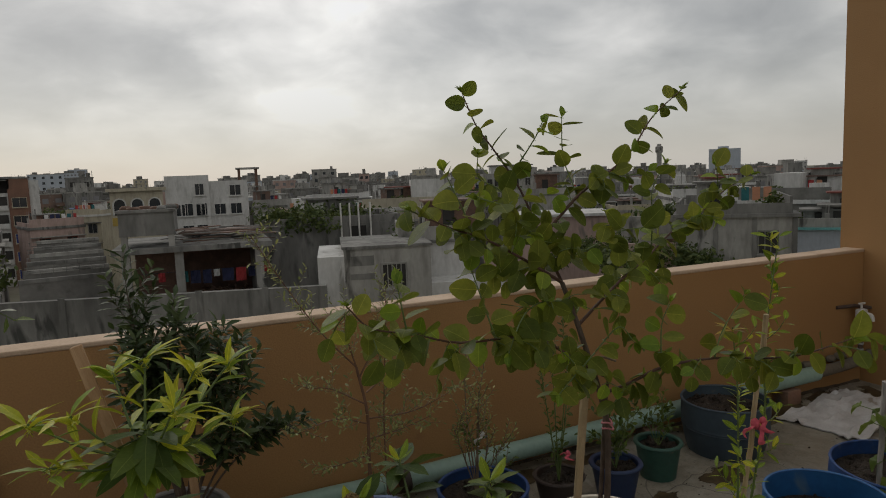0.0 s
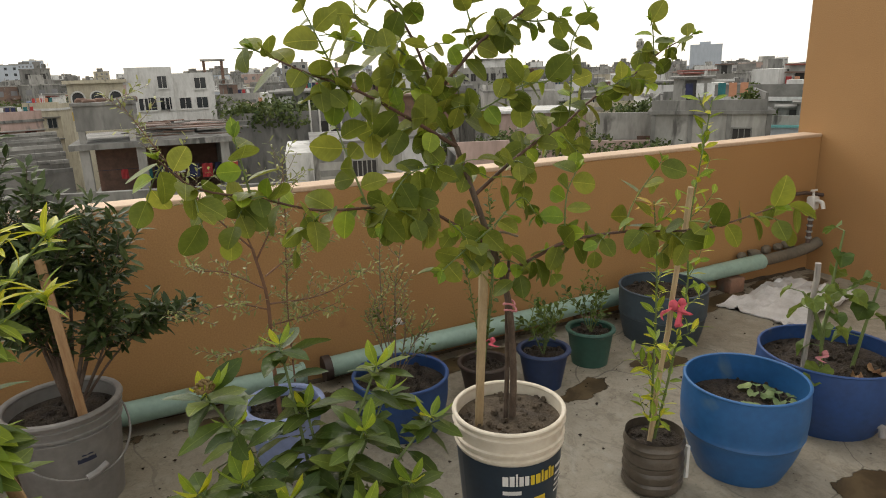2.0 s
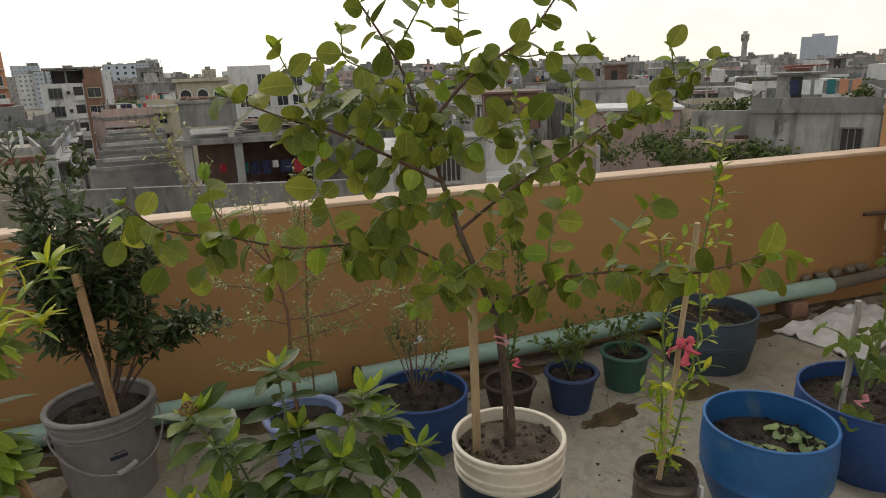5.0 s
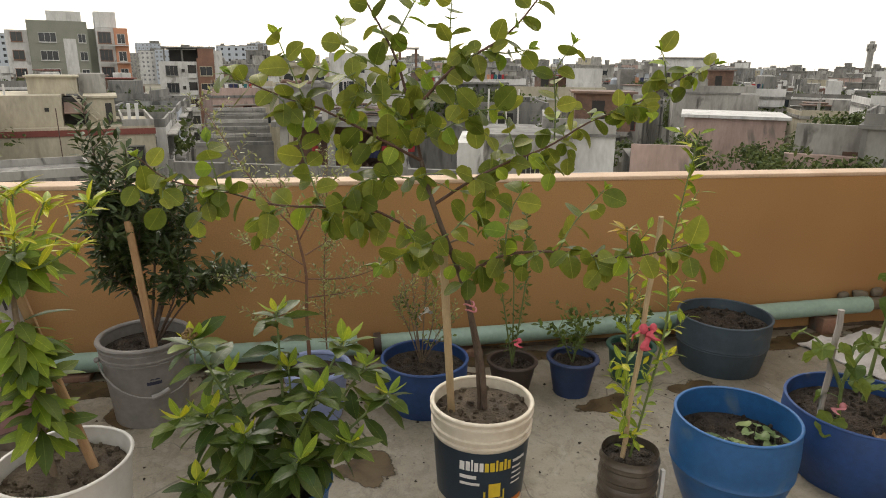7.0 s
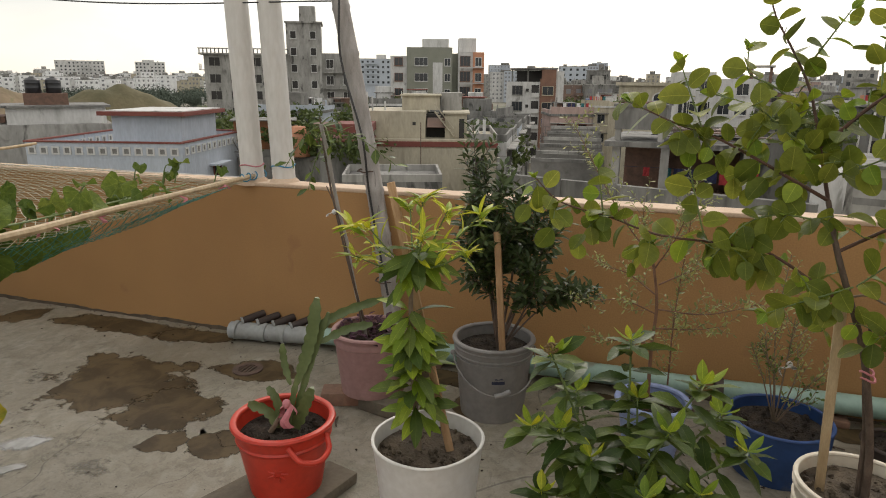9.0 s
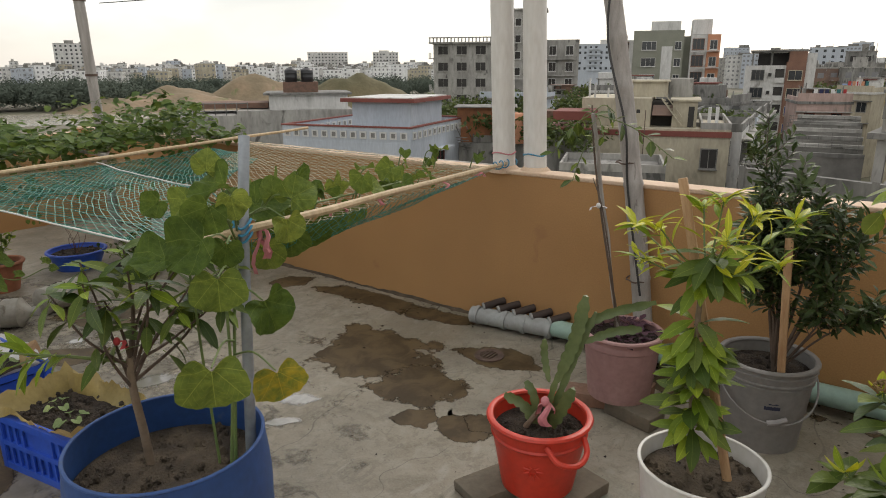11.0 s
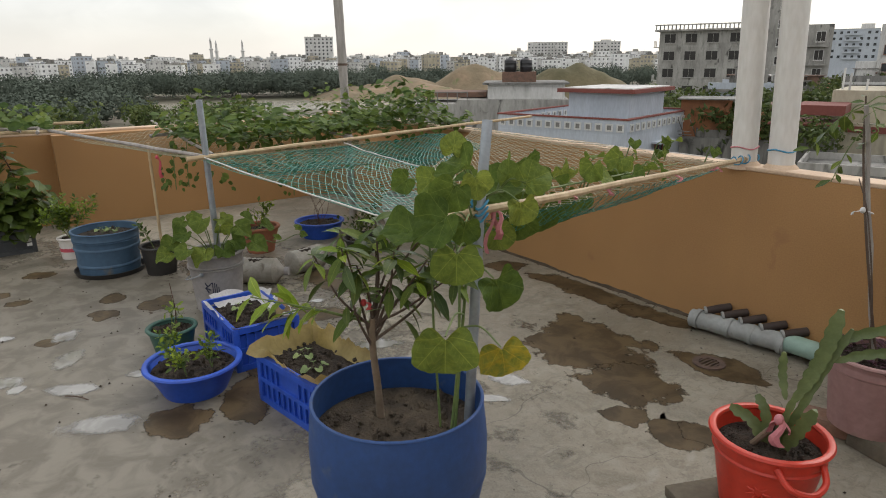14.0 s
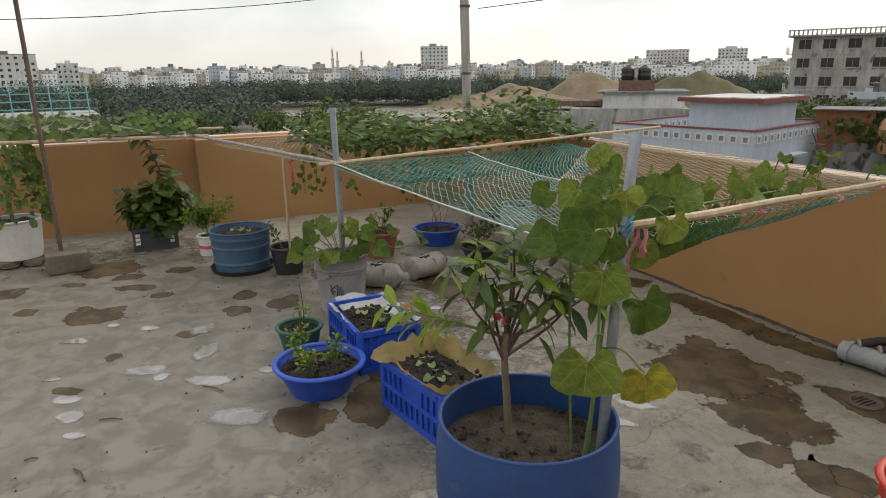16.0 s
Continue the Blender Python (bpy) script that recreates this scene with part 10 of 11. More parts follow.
    for pts, n in (([(3.24, 1.72, 0.22), (3.22, 1.72, 0.40), (3.24, 1.72, 0.56)], 5), ([(3.22, 1.72, 0.40), (3.14, 1.72, 0.54), (3.08, 1.72, 0.60)], 4), ([(3.24, 1.74, 0.42), (3.33, 1.76, 0.52), (3.42, 1.74, 0.56)], 4), ([(3.42, 1.72, 0.22), (3.43, 1.70, 0.40), (3.45, 1.68, 0.58)], 4), ([(3.5, 1.9, 0.22), (3.52, 1.9, 0.5), (3.55, 1.9, 0.72)], 5)):
        line = twig(t, pts, 0.008, 0.004, M["green_stem"], "stem", 7, 5)
        for k in range(n):
            p = Vector(line[-1 - 2 * k])
            a = k * 2.4 + rnd.random() * 2
            w = Vector((math.cos(a), math.sin(a), -0.25))
            q = p + Vector((math.cos(a), math.sin(a), 0.15)) * 0.04
            twig(t, [p, p.lerp(q, 0.5), q], 0.002, 0.0015, M["green_stem"], "stalk", 5, 2)
            shared("leaf", rnd.choice(LEAVES["egg"]), t, aim(q, w + Vector((0, 0, rnd.uniform(-0.5, 0.1))), (0, -0.2, 1), rnd.uniform(0.5, 0.85), rnd.uniform(-0.3, 0.3)))
    ribbon(t, (3.225, 1.705, 0.34), M["ribbon_pale"], 2, 0.02, 1.0, "tie", wide=0.6)
    straight_stake(3.19, 1.76, 0.20, 3.19, 1.75, 0.68, 0.010, M["bamboo_grey"], "short grey wooden stake in the eggplant tub")
    # dragon fruit
    t = thing("dragon_fruit_cactus", "three-winged dragon fruit cactus with scalloped green stems", "cactus", 0, 0, 0)

    def wing(pts, w, name="stem_segment"):
        line = smooth_line(pts, 14)
        bm = bmesh.new()
        n = len(line)
        edges = [[], [], []]
        for i, p in enumerate(line):
            d = (Vector(line[min(i + 1, n - 1)]) - Vector(line[max(i - 1, 0)])).normalized()
            s = d.cross(Vector((0.3, -1, 0.2))).normalized()
            u = s.cross(d)
            e = min(1.0, 0.40 + 2.4 * i / n, 0.45 + 4.5 * (n - 1 - i) / n) * (0.66 + 0.34 * abs(math.sin(i * 0.62)) ** 0.7)
            for k in range(3):
                a = 2 * math.pi * k / 3 + 0.5
                edges[k].append((p + (math.cos(a) * s + math.sin(a) * u) * w * e, p + (math.cos(a + 1.047) * s + math.sin(a + 1.047) * u) * w * 0.22))
        rings = [[bm.verts.new(edges[k][i][j]) for k in range(3) for j in range(2)] for i in range(n)]
        for a, b in zip(rings, rings[1:]):
            for k in range(6):
                bm.faces.new((a[k], a[(k + 1) % 6], b[(k + 1) % 6], b[k]))
        bm.faces.new(rings[0][::-1])
        bm.faces.new(rings[-1])
        part(name, bm, M["cactus"], t)
    wing([(0.165, 1.80, 0.23), (0.19, 1.80, 0.34), (0.215, 1.81, 0.46)], 0.014)
    wing([(0.21, 1.81, 0.43), (0.245, 1.83, 0.54), (0.27, 1.84, 0.64), (0.285, 1.85, 0.75)], 0.027)
    wing([(0.175, 1.81, 0.24), (0.225, 1.82, 0.40), (0.27, 1.85, 0.56), (0.31, 1.88, 0.69)], 0.015)
    wing([(0.235, 1.84, 0.50), (0.27, 1.88, 0.62), (0.33, 1.94, 0.67), (0.46, 2.02, 0.715)], 0.020)
    wing([(0.28, 1.86, 0.58), (0.36, 1.92, 0.62), (0.44, 1.96, 0.635)], 0.019)
    wing([(0.155, 1.80, 0.24), (0.10, 1.79, 0.32), (0.02, 1.79, 0.335)], 0.024)
    wing([(0.20, 1.80, 0.25), (0.25, 1.79, 0.36), (0.285, 1.79, 0.44)], 0.026)
    wing([(0.15, 1.80, 0.25), (0.135, 1.80, 0.36), (0.10, 1.80, 0.41)], 0.02)
    wing([(0.18, 1.82, 0.42), (0.155, 1.83, 0.50), (0.15, 1.83, 0.57)], 0.016)
    ribbon(t, (0.20, 1.755, 0.38), M["ribbon_pale"], 3, 0.06, 0.7, wide=0.8)
    bm = bmesh.new()
    tube(bm, [(0.115, 1.76, 0.24), (0.165, 1.775, 0.32)], 0.010, 8)
    part("cut_stick", bm, M["pale_bark"], t)
    # tall thin plant in the pink pot, purple ground cover
    t = thing("guava_cutting", "tall thin sapling with a few broad leaves tied to a cane", "sapling", 0, 0, 0)
    line = twig(t, [(0.16, 2.54, 0.31), (0.135, 2.44, 0.60), (0.085, 2.39, 0.93), (0.05, 2.38, 1.15), (0.03, 2.38, 1.33)], 0.006, 0.003, M["bark"], "stem", 7, 6)
    twig(t, [(0.14, 2.52, 0.31), (0.145, 2.42, 0.62), (0.10, 2.38, 0.92), (0.06, 2.36, 1.05)], 0.004, 0.002, M["bark"], "stem", 6, 6)
    leafing(t, line[18:], LEAVES["small"], 0.020, rnd, 0.0, (1.2, 1.9), 0.9, 0.2, 0.4)
    for tip in ((-0.04, 2.38, 1.02), (0.35, 2.42, 1.14), (-0.13, 2.36, 1.12), (0.12, 2.3, 1.22), (-0.05, 2.42, 1.22), (0.1, 2.44, 1.30)):
        st = Vector(line[20]) if tip[2] < 1.1 else Vector(line[23])
        l2 = twig(t, [st, st.lerp(Vector(tip), 0.5) + Vector((0, 0, 0.03)), tip], 0.0025, 0.0015, M["green_stem"], "branch", 5, 4)
        leafing(t, l2, LEAVES["small"], 0.026, rnd, 0.07, (1.2, 2.0), 0.9, 0.2, 0.5)
    ribbon(t, (0.085, 2.37, 0.94), M["sack"], 2, 0.02, 1.0, "tie", wide=0.5)
    straight_stake(0.155, 2.52, 0.30, 0.045, 2.36, 1.30, 0.008, M["bamboo_grey"], "thin grey cane in the pink pot")
    t = thing("purple_groundcover", "low purple-leaved ground cover filling the pink pot", "plant", 0, 0, 0)
    items = []
    for _ in range(110):
        a, r = rnd.uniform(0, 6.28), 0.145 * math.sqrt(rnd.random())
        p = Vector((0.155 + r * math.cos(a), 2.55 + r * math.sin(a), 0.335 + rnd.uniform(0, 0.05)))
        items.append((rnd.choice(LEAVES["purple"]), aim(p, (rnd.uniform(-1, 1), rnd.uniform(-1, 1), rnd.uniform(-0.2, 0.6)), (0, 0, 1), rnd.uniform(0.6, 1.1))))
    joined("foliage", items, t, "crowded purple leaves")


M["leaf_pale"] = material("pale_seedling_leaf", (0.20, 0.27, 0.11), (0.15, 0.21, 0.08), **LEAF)
LEAVES["seed"] = [round_leaf_mesh("seedling_leaf", 0.03, M["leaf_pale"], lobes=3, depth=0.05, seg=16)]
wall_side_plants()


# ---- plants out on the roof ----
def roof_plants():
    rnd = random.Random(33)
    cam_side = Vector((1.0, -0.75, 0.45))
    # guava-like tree in the big barrel
    t = thing("guava_tree", "small guava tree with drooping leaves, in the blue barrel", "tree", 0, 0, 0)
    line = smooth_line([(-0.615, 0.80, 0.32), (-0.60, 0.785, 0.45), (-0.585, 0.765, 0.60), (-0.58, 0.765, 0.70)], 6)
    bm = bmesh.new()
    tube(bm, line, taper(len(line), 0.014, 0.010), 10)
    part("trunk", bm, M["pale_bark"], t)
    crown = [(-0.58, 0.72, 0.88), (-0.54, 0.95, 0.87), (-0.55, 0.66, 0.95), (-0.60, 0.80, 1.00), (-0.50, 1.03, 0.91), (-0.64, 0.95, 0.96), (-0.46, 0.78, 0.94), (-0.68, 0.84, 0.93), (-0.48, 0.92, 0.99), (-0.64, 0.70, 0.98), (-0.66, 0.62, 0.91), (-0.50, 0.88, 0.84), (-0.44, 0.98, 0.84)]
    for n, tip in enumerate(crown):
        a = Vector(line[-1 - (n * 3) % 7])
        mid = a.lerp(Vector(tip), 0.5) + Vector((rnd.uniform(-0.03, 0.03), rnd.uniform(-0.03, 0.03), rnd.uniform(-0.035, 0.01)))
        l2 = twig(t, [a, mid, tip], 0.0055, 0.0024, M["bark"], "branch", 6, 5)
        leafing(t, l2, LEAVES["guava"], 0.05, rnd, 0.12, (0.65, 0.95), 0.9, 0.5, 0.5)
        for k in range(6):
            b = k * 2.4 + rnd.random()
            w = Vector((math.cos(b), math.sin(b), rnd.uniform(-0.9, 0.35)))
            shared("leaf", rnd.choice(LEAVES["guava"] if k < 4 else LEAVES["guava_young"]), t, aim(Vector(tip) + Vector((0, 0, -0.012 * (k % 3))), w, (0, 0, 1), rnd.uniform(0.75, 1.05), rnd.uniform(-0.5, 0.5)))
    for tip in ((-0.72, 0.44, 0.80), (-0.68, 0.50, 0.74)):
        l2 = twig(t, [line[-2], (-0.64, 0.60, 0.75), tip], 0.004, 0.002, M["green_stem"], "branch", 6, 5)
        leafing(t, l2, LEAVES["guava_young"], 0.03, rnd, 0.16, (0.9, 1.25), 0.8, 0.2, 0.6)
    ribbon(t, (-0.575, 0.735, 0.76), M["cloth_red"], 1, 0.02, 0.3, "red_tie", wide=0.5)
    # pumpkin vine climbing the near post
    t = thing("pumpkin_vine", "pumpkin vine with broad heart-shaped leaves climbing the steel post", "vine", 0, 0, 0)
    stem = twig(t, [(-0.38, 0.93, 0.32), (-0.40, 0.97, 0.60), (-0.42, 1.02, 0.90), (-0.48, 1.12, 1.05), (-0.62, 1.5, 1.01), (-0.76, 2.0, 0.98), (-0.85, 2.6, 0.97)], 0.0055, 0.003, M["green_stem"], "stem", 8, 8)
    twig(t, [(-0.36, 0.90, 0.32), (-0.37, 0.94, 0.62), (-0.43, 0.98, 0.92), (-0.58, 1.02, 1.04), (-0.9, 1.3, 1.0), (-1.3, 1.6, 0.98)], 0.005, 0.003, M["green_stem"], "stem", 8, 8)
    twig(t, [(-0.44, 0.92, 0.32), (-0.47, 0.92, 0.65), (-0.46, 0.90, 0.95), (-0.50, 0.88, 1.05)], 0.0045, 0.003, M["green_stem"], "stem", 8, 8)

    def big_leaf(p, s, tipdir, up, kind="pumpkin", root=None):
        p = Vector(p)
        root = Vector(root) if root else min((Vector(q) for q in stem), key=lambda q: (q - p).length)
        twig(t, [root, root.lerp(p, 0.5) + Vector((0, 0, 0.03)), p], 0.0035, 0.0025, M["green_stem"], "stalk", 6, 4)
        shared("leaf", rnd.choice(LEAVES[kind]), t, aim(p, tipdir, up, s, rnd.uniform(-0.2, 0.2)))
    big_leaf((-0.215, 0.785, 0.765), 0.92, (0.05, -0.05, -1), (1, -0.9, 0.45))
    big_leaf((-0.22, 0.98, 0.68), 0.74, (0.15, 0.15, -1), (1, -0.6, 0.3), "pumpkin_old")
    big_leaf((-0.265, 0.86, 0.97), 0.74, (0.05, -0.05, -1), (1, -0.8, 0.3))
    big_leaf((-0.28, 1.00, 0.865), 0.78, (0.35, 0.40, -1), (0.8, -0.5, 0.6))
    big_leaf((-0.42, 0.96, 1.21), 0.42, (0.1, 0.1, 1.0), (1, -0.5, 0.1))
    big_leaf((-0.36, 0.97, 1.175), 0.70, (-0.5, -0.55, -0.12), (0.25, -0.25, 1))
    big_leaf((-0.28, 0.93, 1.165), 0.46, (0.2, 0.05, -0.9), (0.9, -0.4, 0.5))
    big_leaf((-0.30, 0.88, 1.145), 0.60, (-0.25, -0.45, -0.9), (0.8, -0.75, 0.35))
    big_leaf((-0.60, 0.92, 1.115), 0.42, (-0.2, -0.5, -0.3), (0.8, -0.2, 0.7))
    big_leaf((-0.50, 0.95, 1.125), 0.52, (-0.4, -0.5, -0.4), (0.7, -0.5, 0.7))
    big_leaf((-0.28, 0.84, 1.065), 0.78, (-0.35, -0.8, -0.45), (0.55, -0.2, 0.9))
    big_leaf((-0.39, 0.80, 1.01), 0.70, (-0.3, -0.8, 0.05), (0.12, -0.1, 1))
    big_leaf((-0.42, 1.24, 1.09), 0.62, (0.25, 0.5, 0.35), (0.7, -0.6, 0.8))
    big_leaf((-0.48, 1.22, 1.09), 0.48, (0.1, 0.0, 1.0), (0.9, -0.5, 0.3))
    big_leaf((-0.37, 1.17, 1.05), 0.58, (0.15, 0.2, -1), (0.9, -0.5, 0.3))
    big_leaf((-0.36, 0.96, 1.02), 0.5, (0.1, -0.3, -1), (1, -0.4, 0.2))
    for k in range(34):
        y = 1.15 + 1.75 * (k / 34) ** 1.2 + rnd.uniform(-0.05, 0.05)
        x = -0.50 - 0.17 * (y - 1.1) - rnd.uniform(0.02, 0.34)
        s = (0.72 if k < 16 else 0.58 if k < 26 else 0.38) * rnd.uniform(0.7, 1.1)
        z = 1.0 + rnd.uniform(-0.02, 0.09) - 0.03 * (k / 34)
        big_leaf((x, y, z), s, (rnd.uniform(-0.6, 0.6), rnd.uniform(-0.7, 0.7), rnd.uniform(-0.7, 0.1)), (rnd.uniform(0.0, 0.75), rnd.uniform(-0.6, 0.1), rnd.uniform(0.5, 1.0)), root=(x - 0.05, y, 0.95))
    for k in range(5):
        big_leaf((-0.55 - 0.06 * k, 1.22 + 0.16 * k, 0.93), 0.7, (0.1, rnd.uniform(-0.4, 0.4), -1), (1, -0.6, 0.1))
    # pumpkin in the grey pail
    t = thing("pumpkin_plant", "young pumpkin plant with pale-edged leaves and a trailing tendril", "plant", 0, 0, 0)
    c = Vector((-2.86, 0.91, 0.29))
    stem = [c]
    for p, s in (((-2.80, 0.76, 0.53), 0.52), ((-2.84, 0.86, 0.60), 0.58), ((-2.80, 1.02, 0.53), 0.60), ((-2.74, 1.08, 0.43), 0.62), ((-2.70, 0.83, 0.42), 0.60), ((-2.84, 0.70, 0.48), 0.5), ((-2.95, 0.98, 0.56), 0.55), ((-2.76, 0.93, 0.56), 0.52), ((-2.85, 1.20, 0.50), 0.42), ((-2.9, 0.78, 0.58), 0.48), ((-2.72, 0.74, 0.46), 0.5), ((-2.74, 0.98, 0.47), 0.5), ((-2.9, 1.10, 0.55), 0.5), ((-2.78, 0.66, 0.42), 0.48), ((-2.72, 0.92, 0.38), 0.5), ((-2.96, 0.86, 0.6), 0.45)):
        big_leaf((p[0], 0.91 + 1.1 * (p[1] - 0.91), max(0.40, p[2] - 0.03)), s * 1.2, (rnd.uniform(-0.1, 0.4), (p[1] - 0.91) * 3, -0.12), (rnd.uniform(0.3, 0.8), rnd.uniform(-0.4, 0.1), 0.9), root=c)
    twig(t, [c, (-2.78, 1.10, 0.42), (-2.80, 1.28, 0.36), (-2.84, 1.44, 0.38), (-2.9, 1.5, 0.33)], 0.004, 0.002, M["green_stem"], "tendril", 6, 6)
    for p in ((-2.80, 1.27, 0.39), (-2.84, 1.43, 0.42), (-2.88, 1.48, 0.36)):
        big_leaf(p, 0.3, (0.3, 0.6, 0.1), (0.6, -0.2, 1), root=p)
    # leafy mass on the far net
    t = thing("climbing_vine", "dense green vine leaves covering the far netting", "vine", 0, 0, 0)
    items = []
    for _ in range(2600):
        y = rnd.uniform(0.95, 3.12)
        x = -3.16 - rnd.uniform(0, 1.15) ** 1.2
        z = 0.965 + 0.30 * max(0.0, noise.noise((x * 2.2, y * 2.2, 0)) + 0.5) * rnd.random()
        items.append((rnd.choice(LEAVES["vine"]), aim((x, y, z), (rnd.uniform(-1, 1), rnd.uniform(-1, 1), rnd.uniform(-0.4, 0.3)), (rnd.uniform(-0.3, 0.6), rnd.uniform(-0.5, 0.3), 1), rnd.uniform(0.7, 1.25))))
    for _ in range(200):
        y = rnd.uniform(1.0, 3.0)
        items.append((rnd.choice(LEAVES["vine"]), aim((-3.25 - rnd.random() * 0.9, y, 0.93 - rnd.random() ** 3 * 0.3), (rnd.uniform(-1, 1), rnd.uniform(-1, 1), -0.8), (0.8, -0.4, 0.6), rnd.uniform(0.6, 1.0))))
    for px, py, z0, z1 in ((-3.9, 1.05, 0.58, 0.92), (-4.0, 0.98, 0.55, 0.9), (-3.5, 1.7, 0.5, 0.9)):
        for k in range(26):
            items.append((rnd.choice(LEAVES["vine"]), aim((px + rnd.uniform(-0.09, 0.09), py + rnd.uniform(-0.09, 0.09), rnd.uniform(z0, z1)), (rnd.uniform(-1, 1), rnd.uniform(-1, 1), -0.6), (0.8, -0.4, 0.6), rnd.uniform(0.5, 0.9))))
        twig(t, [(px, py, z0), (px + 0.02, py, (z0 + z1) / 2), (px, py + 0.02, z1 + 0.03)], 0.004, 0.003, M["green_stem"], "hanging_stem", 5, 4)
    joined("foliage", items, t, "crowded vine leaves")
    for k in range(5):
        twig(t, [(-3.2 - 0.2 * k, 1.1, 0.96), (-3.3 - 0.15 * k, 2.0, 0.98), (-3.25 - 0.2 * k, 3.0, 0.97)], 0.004, 0.003, M["green_stem"], "stem", 5, 5)
    # vine over the west frame and its bucket
    t = thing("climbing_vine", "leafy gourd vine rising from the white bucket to the frame", "vine", 0, 0, 0)
    items = []
    for _ in range(460):
        u = rnd.random()
        a, r = rnd.uniform(0, 6.28), 0.20 * (1 - 0.4 * u) + 0.05
        items.append((rnd.choice(LEAVES["vine"]), aim((-5.0 + r * math.cos(a), -1.10 + r * math.sin(a), 0.36 + 0.62 * u), (math.cos(a), math.sin(a), -0.9), (1, -0.2, 0.5), rnd.uniform(0.6, 1.15))))
    for _ in range(560):
        y = rnd.uniform(-1.7, 0.35)
        items.append((rnd.choice(LEAVES["vine"]), aim((-5.25 + rnd.uniform(-0.35, 0.4), y, 0.985 + rnd.random() ** 2 * 0.17), (rnd.uniform(-1, 1), rnd.uniform(-1, 1), 0.1), (0.9, 0, 0.6), rnd.uniform(0.6, 1.5))))
    joined("foliage", items, t, "broad gourd leaves")
    for k in range(4):
        twig(t, [(-5.05 + 0.03 * k, -1.12, 0.33), (-4.98 + 0.04 * k, -1.1, 0.65), (-5.05, -1.05 + 0.03 * k, 0.99)], 0.005, 0.003, M["green_stem"], "stem", 6, 5)
    twig(t, [(-5.05, -1.1, 0.99), (-5.2, -0.6, 1.0), (-5.15, 0.1, 1.0)], 0.004, 0.003, M["green_stem"], "stem", 6, 5)
    t = thing("spinach_bush", "bushy dark leafy plant in the grey crate", "bush", 0, 0, 0)
    items = []
    for k in range(34):
        tip = Vector((-5.05 + rnd.uniform(-0.14, 0.16), -0.08 + rnd.uniform(-0.30, 0.34), rnd.uniform(0.26, 0.62)))
        l2 = twig(t, [(-5.06, -0.1, 0.16), tip.lerp(Vector((-5.06, -0.1, 0.16)), 0.5), tip], 0.006, 0.003, M["green_stem"], "stem", 6, 5)
        leafing(t, l2, LEAVES["big_dark"], 0.024, rnd, 0.03, (0.7, 1.15), 1.0, 0.3, 0.3, collect=items)
    l2 = twig(t, [(-5.06, -0.05, 0.16), (-5.05, 0.02, 0.5), (-5.1, -0.05, 0.8), (-5.1, -0.12, 1.0)], 0.007, 0.004, M["twig"], "stem", 6, 6)
    leafing(t, l2, LEAVES["big_dark"], 0.018, rnd, 0.25, (0.8, 1.4), 1.0, 0.4, 0.2, collect=items)
    joined("foliage", items, t, "broad dark green leaves")
    # small plants in the other containers
    t = thing("herb_bush", "low yellow-green herb bush in the small bucket", "bush", 0, 0, 0)
    clump_shrub(t, (-4.62, 0.29, 0.14), [(-4.66, 0.15, 0.36), (-4.58, 0.24, 0.42), (-4.62, 0.36, 0.43), (-4.56, 0.44, 0.36), (-4.7, 0.28, 0.42), (-4.6, 0.12, 0.30), (-4.55, 0.30, 0.38), (-4.66, 0.46, 0.40), (-4.6, 0.2, 0.38)], M["green_stem"], rnd, 0.003, LEAVES["small_bright"], 0.011, 8, 0.08, "small bright leaves", start=0.3)
    t = thing("herb_bush", "leafy seedlings in the terracotta pot", "plant", 0, 0, 0)
    clump_shrub(t, (-3.91, 1.55, 0.16), [(-3.85, 1.62, 0.33), (-3.92, 1.50, 0.30), (-3.95, 1.62, 0.36)], M["green_stem"], rnd, 0.003, LEAVES["small_bright"], 0.022, 4, 0.06, "small green leaves", start=0.35, scale=(1.0, 1.6))
    t = thing("bare_twigs", "thin bare twigs standing in the shallow basin", "plant", 0, 0, 0)
    for k in range(6):
        twig(t, [(-4.05, 2.13, 0.10), (-4.05 + rnd.uniform(-0.06, 0.06), 2.13 + rnd.uniform(-0.06, 0.06), 0.22), (-4.05 + rnd.uniform(-0.15, 0.15), 2.13 + rnd.uniform(-0.15, 0.15), 0.38)], 0.0025, 0.001, M["twig"], "twig", 5, 4)
    t = thing("herb_bush", "dark low greenery in the black basin under the net", "plant", 0, 0, 0)
    clump_shrub(t, (-3.45, 2.25, 0.07), [(-3.38, 2.15, 0.22), (-3.52, 2.3, 0.24), (-3.4, 2.34, 0.25), (-3.5, 2.12, 0.20), (-3.6, 2.45, 0.35), (-3.65, 2.55, 0.42)], M["green_stem"], rnd, 0.003, LEAVES["small"], 0.018, 5, 0.08, "small dark leaves", start=0.3, scale=(0.9, 1.4))
    t = thing("herb_bush", "small leafy sprig in the black pot", "plant", 0, 0, 0)
    clump_shrub(t, (-3.80, 0.74, 0.17), [(-3.85, 0.68, 0.30), (-3.80, 0.66, 0.33)], M["green_stem"], rnd, 0.002, LEAVES["small"], 0.022, 3, 0.05, "small dark leaves", start=0.4, scale=(1.0, 1.5))
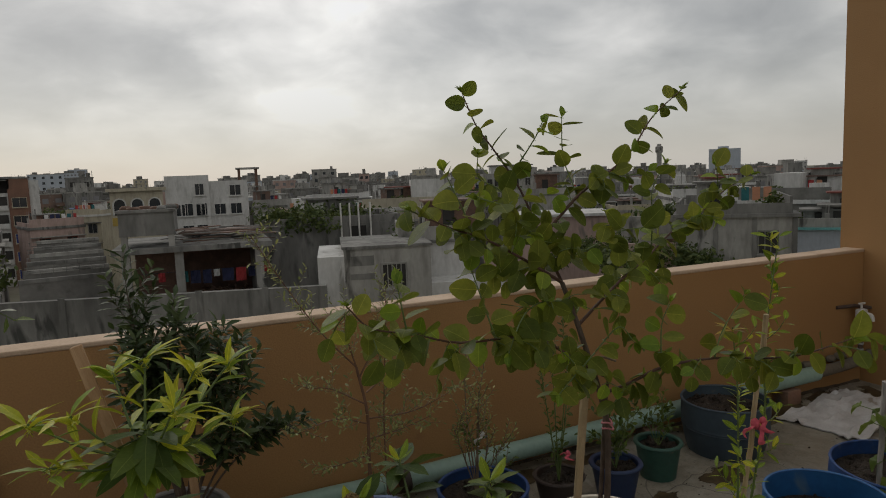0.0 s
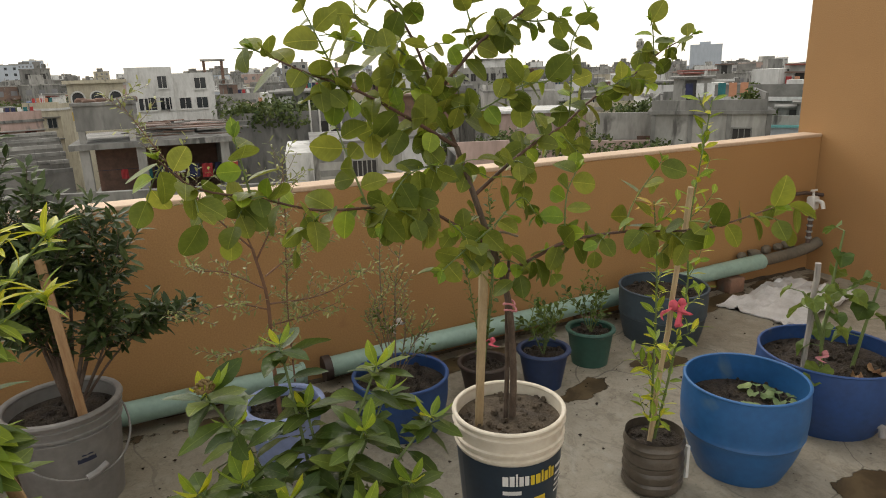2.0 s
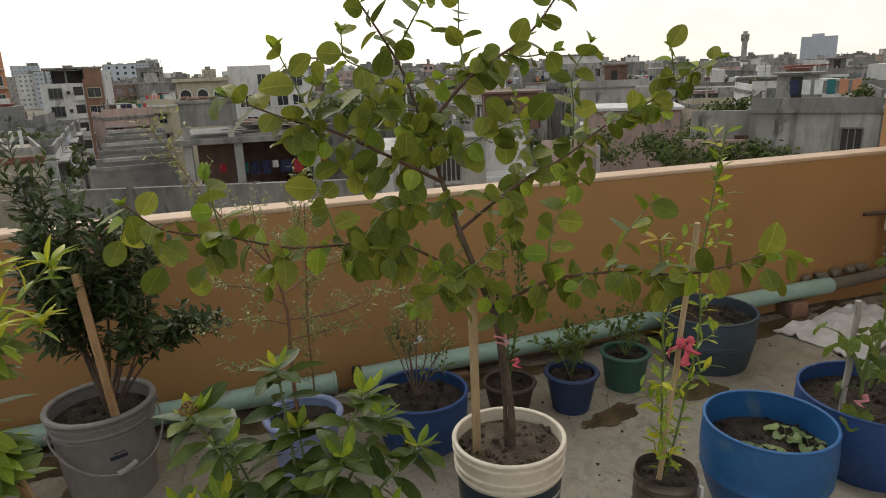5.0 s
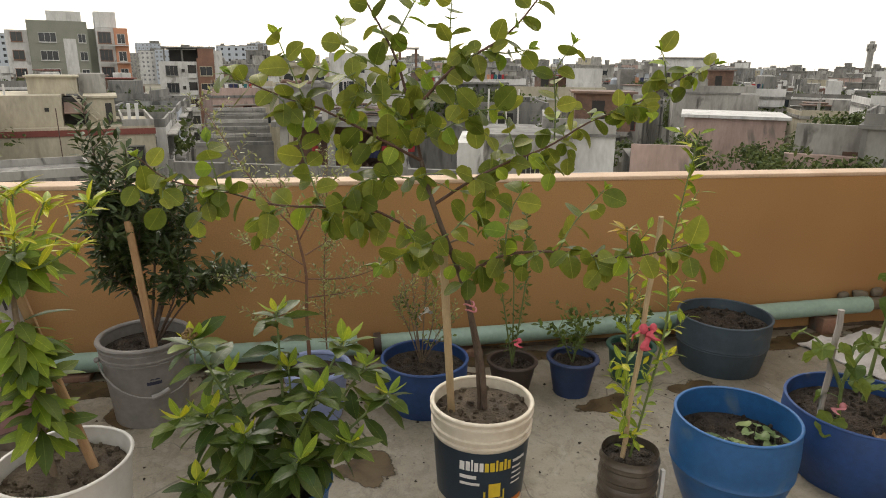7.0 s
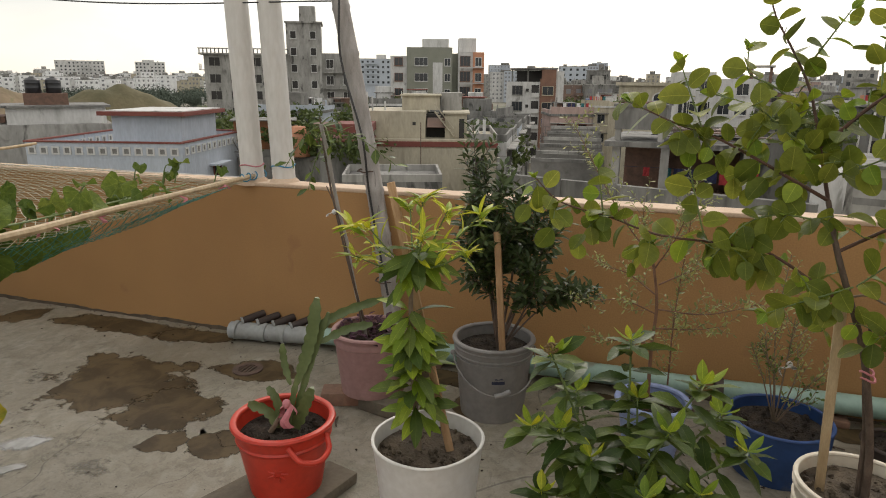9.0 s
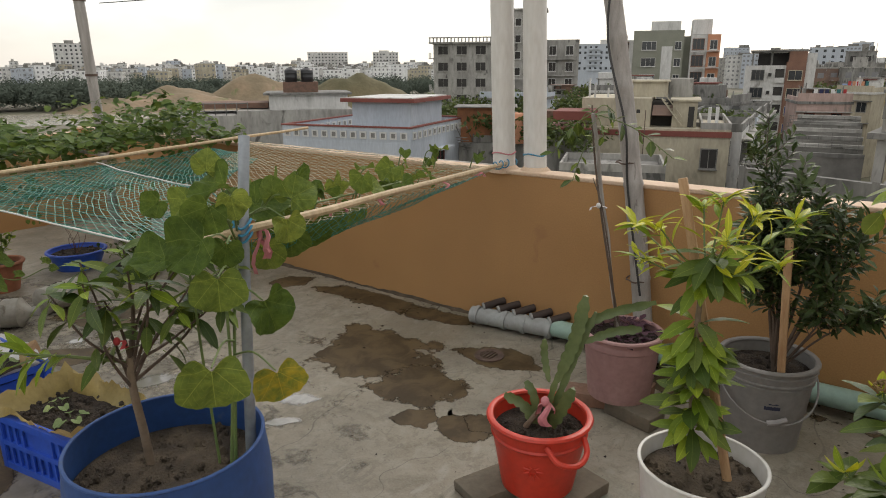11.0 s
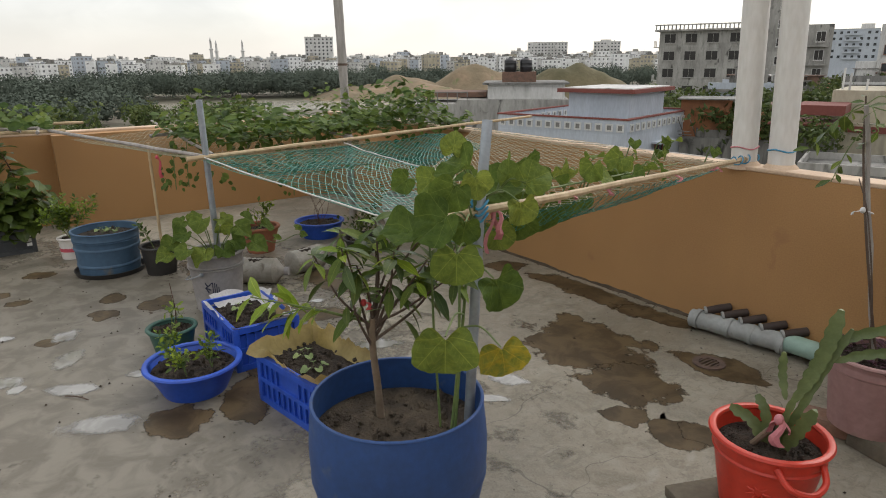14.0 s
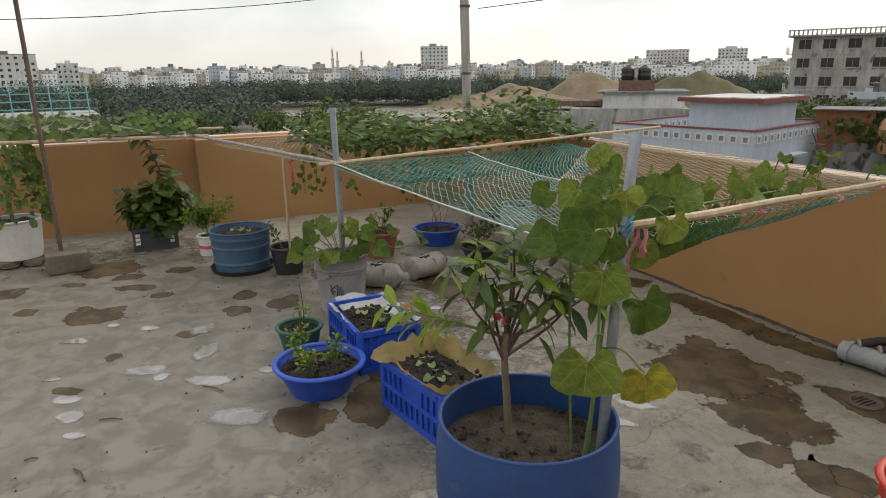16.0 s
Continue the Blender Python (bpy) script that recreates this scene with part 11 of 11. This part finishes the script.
    for x, y, h in ((-1.92, 0.42, 0.14), (-1.78, 0.56, 0.12), (-1.76, 0.44, 0.08)):
        t = thing("seedling", "bright pea-like seedlings in the blue basin", "seedling", 0, 0, 0, 0, "basin seedlings")
        clump_shrub(t, (x, y, 0.105), [(x - 0.03, y - 0.03, 0.105 + h), (x + 0.03, y, 0.11 + h), (x, y + 0.03, 0.10 + h), (x + 0.02, y - 0.04, 0.08 + h)], M["green_stem"], rnd, 0.002, LEAVES["small_bright"], 0.016, 4, 0.04, "small bright leaves", start=0.3, scale=(0.7, 1.1))
    t = thing("seedling", "leggy seedling beside a thin stick in the green pot", "seedling", 0, 0, 0)
    twig(t, [(-2.33, 0.53, 0.11), (-2.335, 0.54, 0.22), (-2.34, 0.53, 0.37)], 0.003, 0.002, M["twig"], "stick", 5, 3)
    clump_shrub(t, (-2.33, 0.51, 0.11), [(-2.32, 0.48, 0.22), (-2.30, 0.53, 0.24), (-2.36, 0.56, 0.19)], M["green_stem"], rnd, 0.002, LEAVES["small_bright"], 0.025, 3, 0.03, "small bright leaves", start=0.4)
    for x, y, z in ((-1.44, 0.88, 0.19), (-1.30, 0.86, 0.19), (-2.05, 0.90, 0.185), (-2.2, 0.84, 0.185), (-4.06, 0.45, 0.285), (-4.0, 0.52, 0.285)):
        t = thing("seedling", "small seedling sprouting from dark soil", "seedling", x, y, z, rnd.uniform(0, 360), "crate seedlings")
        for k in range(4):
            a = k * 1.6 + rnd.random()
            q = Vector((0.035 * math.cos(a), 0.035 * math.sin(a), 0.035))
            twig(t, [(0, 0, 0), q * 0.5 + Vector((0, 0, 0.01)), q], 0.0015, 0.001, M["green_stem"], "stalk", 4, 2)
            shared("leaf", LEAVES["seed"][0], t, aim(q, (math.cos(a), math.sin(a), 0), (0, 0, 1), rnd.uniform(0.5, 0.8)))
    # dried leaves caught in the lining and on the floor
    for x, y, z, s in ((-2.06, 1.0, 0.245, 0.8), (-1.95, 0.99, 0.235, 0.7), (3.42, 1.62, 0.245, 0.7), (3.33, 1.64, 0.245, 0.6)):
        ob = new("dry_leaf", LEAVES["dry"][0])
        ob.matrix_basis = aim((x, y, z), (rnd.uniform(-1, 1), rnd.uniform(-1, 1), 0.1), (0.2, -0.2, 1), s)
        tagged(ob, "curled dry brown leaf lying on the soil", "leaf", "dry leaves")


M["leaf_dry"] = material("dry_leaf", (0.30, 0.22, 0.10), (0.19, 0.125, 0.065), **LEAF)
LEAVES["dry"] = [round_leaf_mesh("dry_leaf", 0.055, M["leaf_dry"], cup=0.5, seed=4, seg=20)]
LEAVES["big_dark"] = [leaf_mesh("broad_leaf", L, L * 0.78, M["leaf_dark"], 0.4, 0.2, 0.25, 0.7) for L in (0.10, 0.125)]
roof_plants()
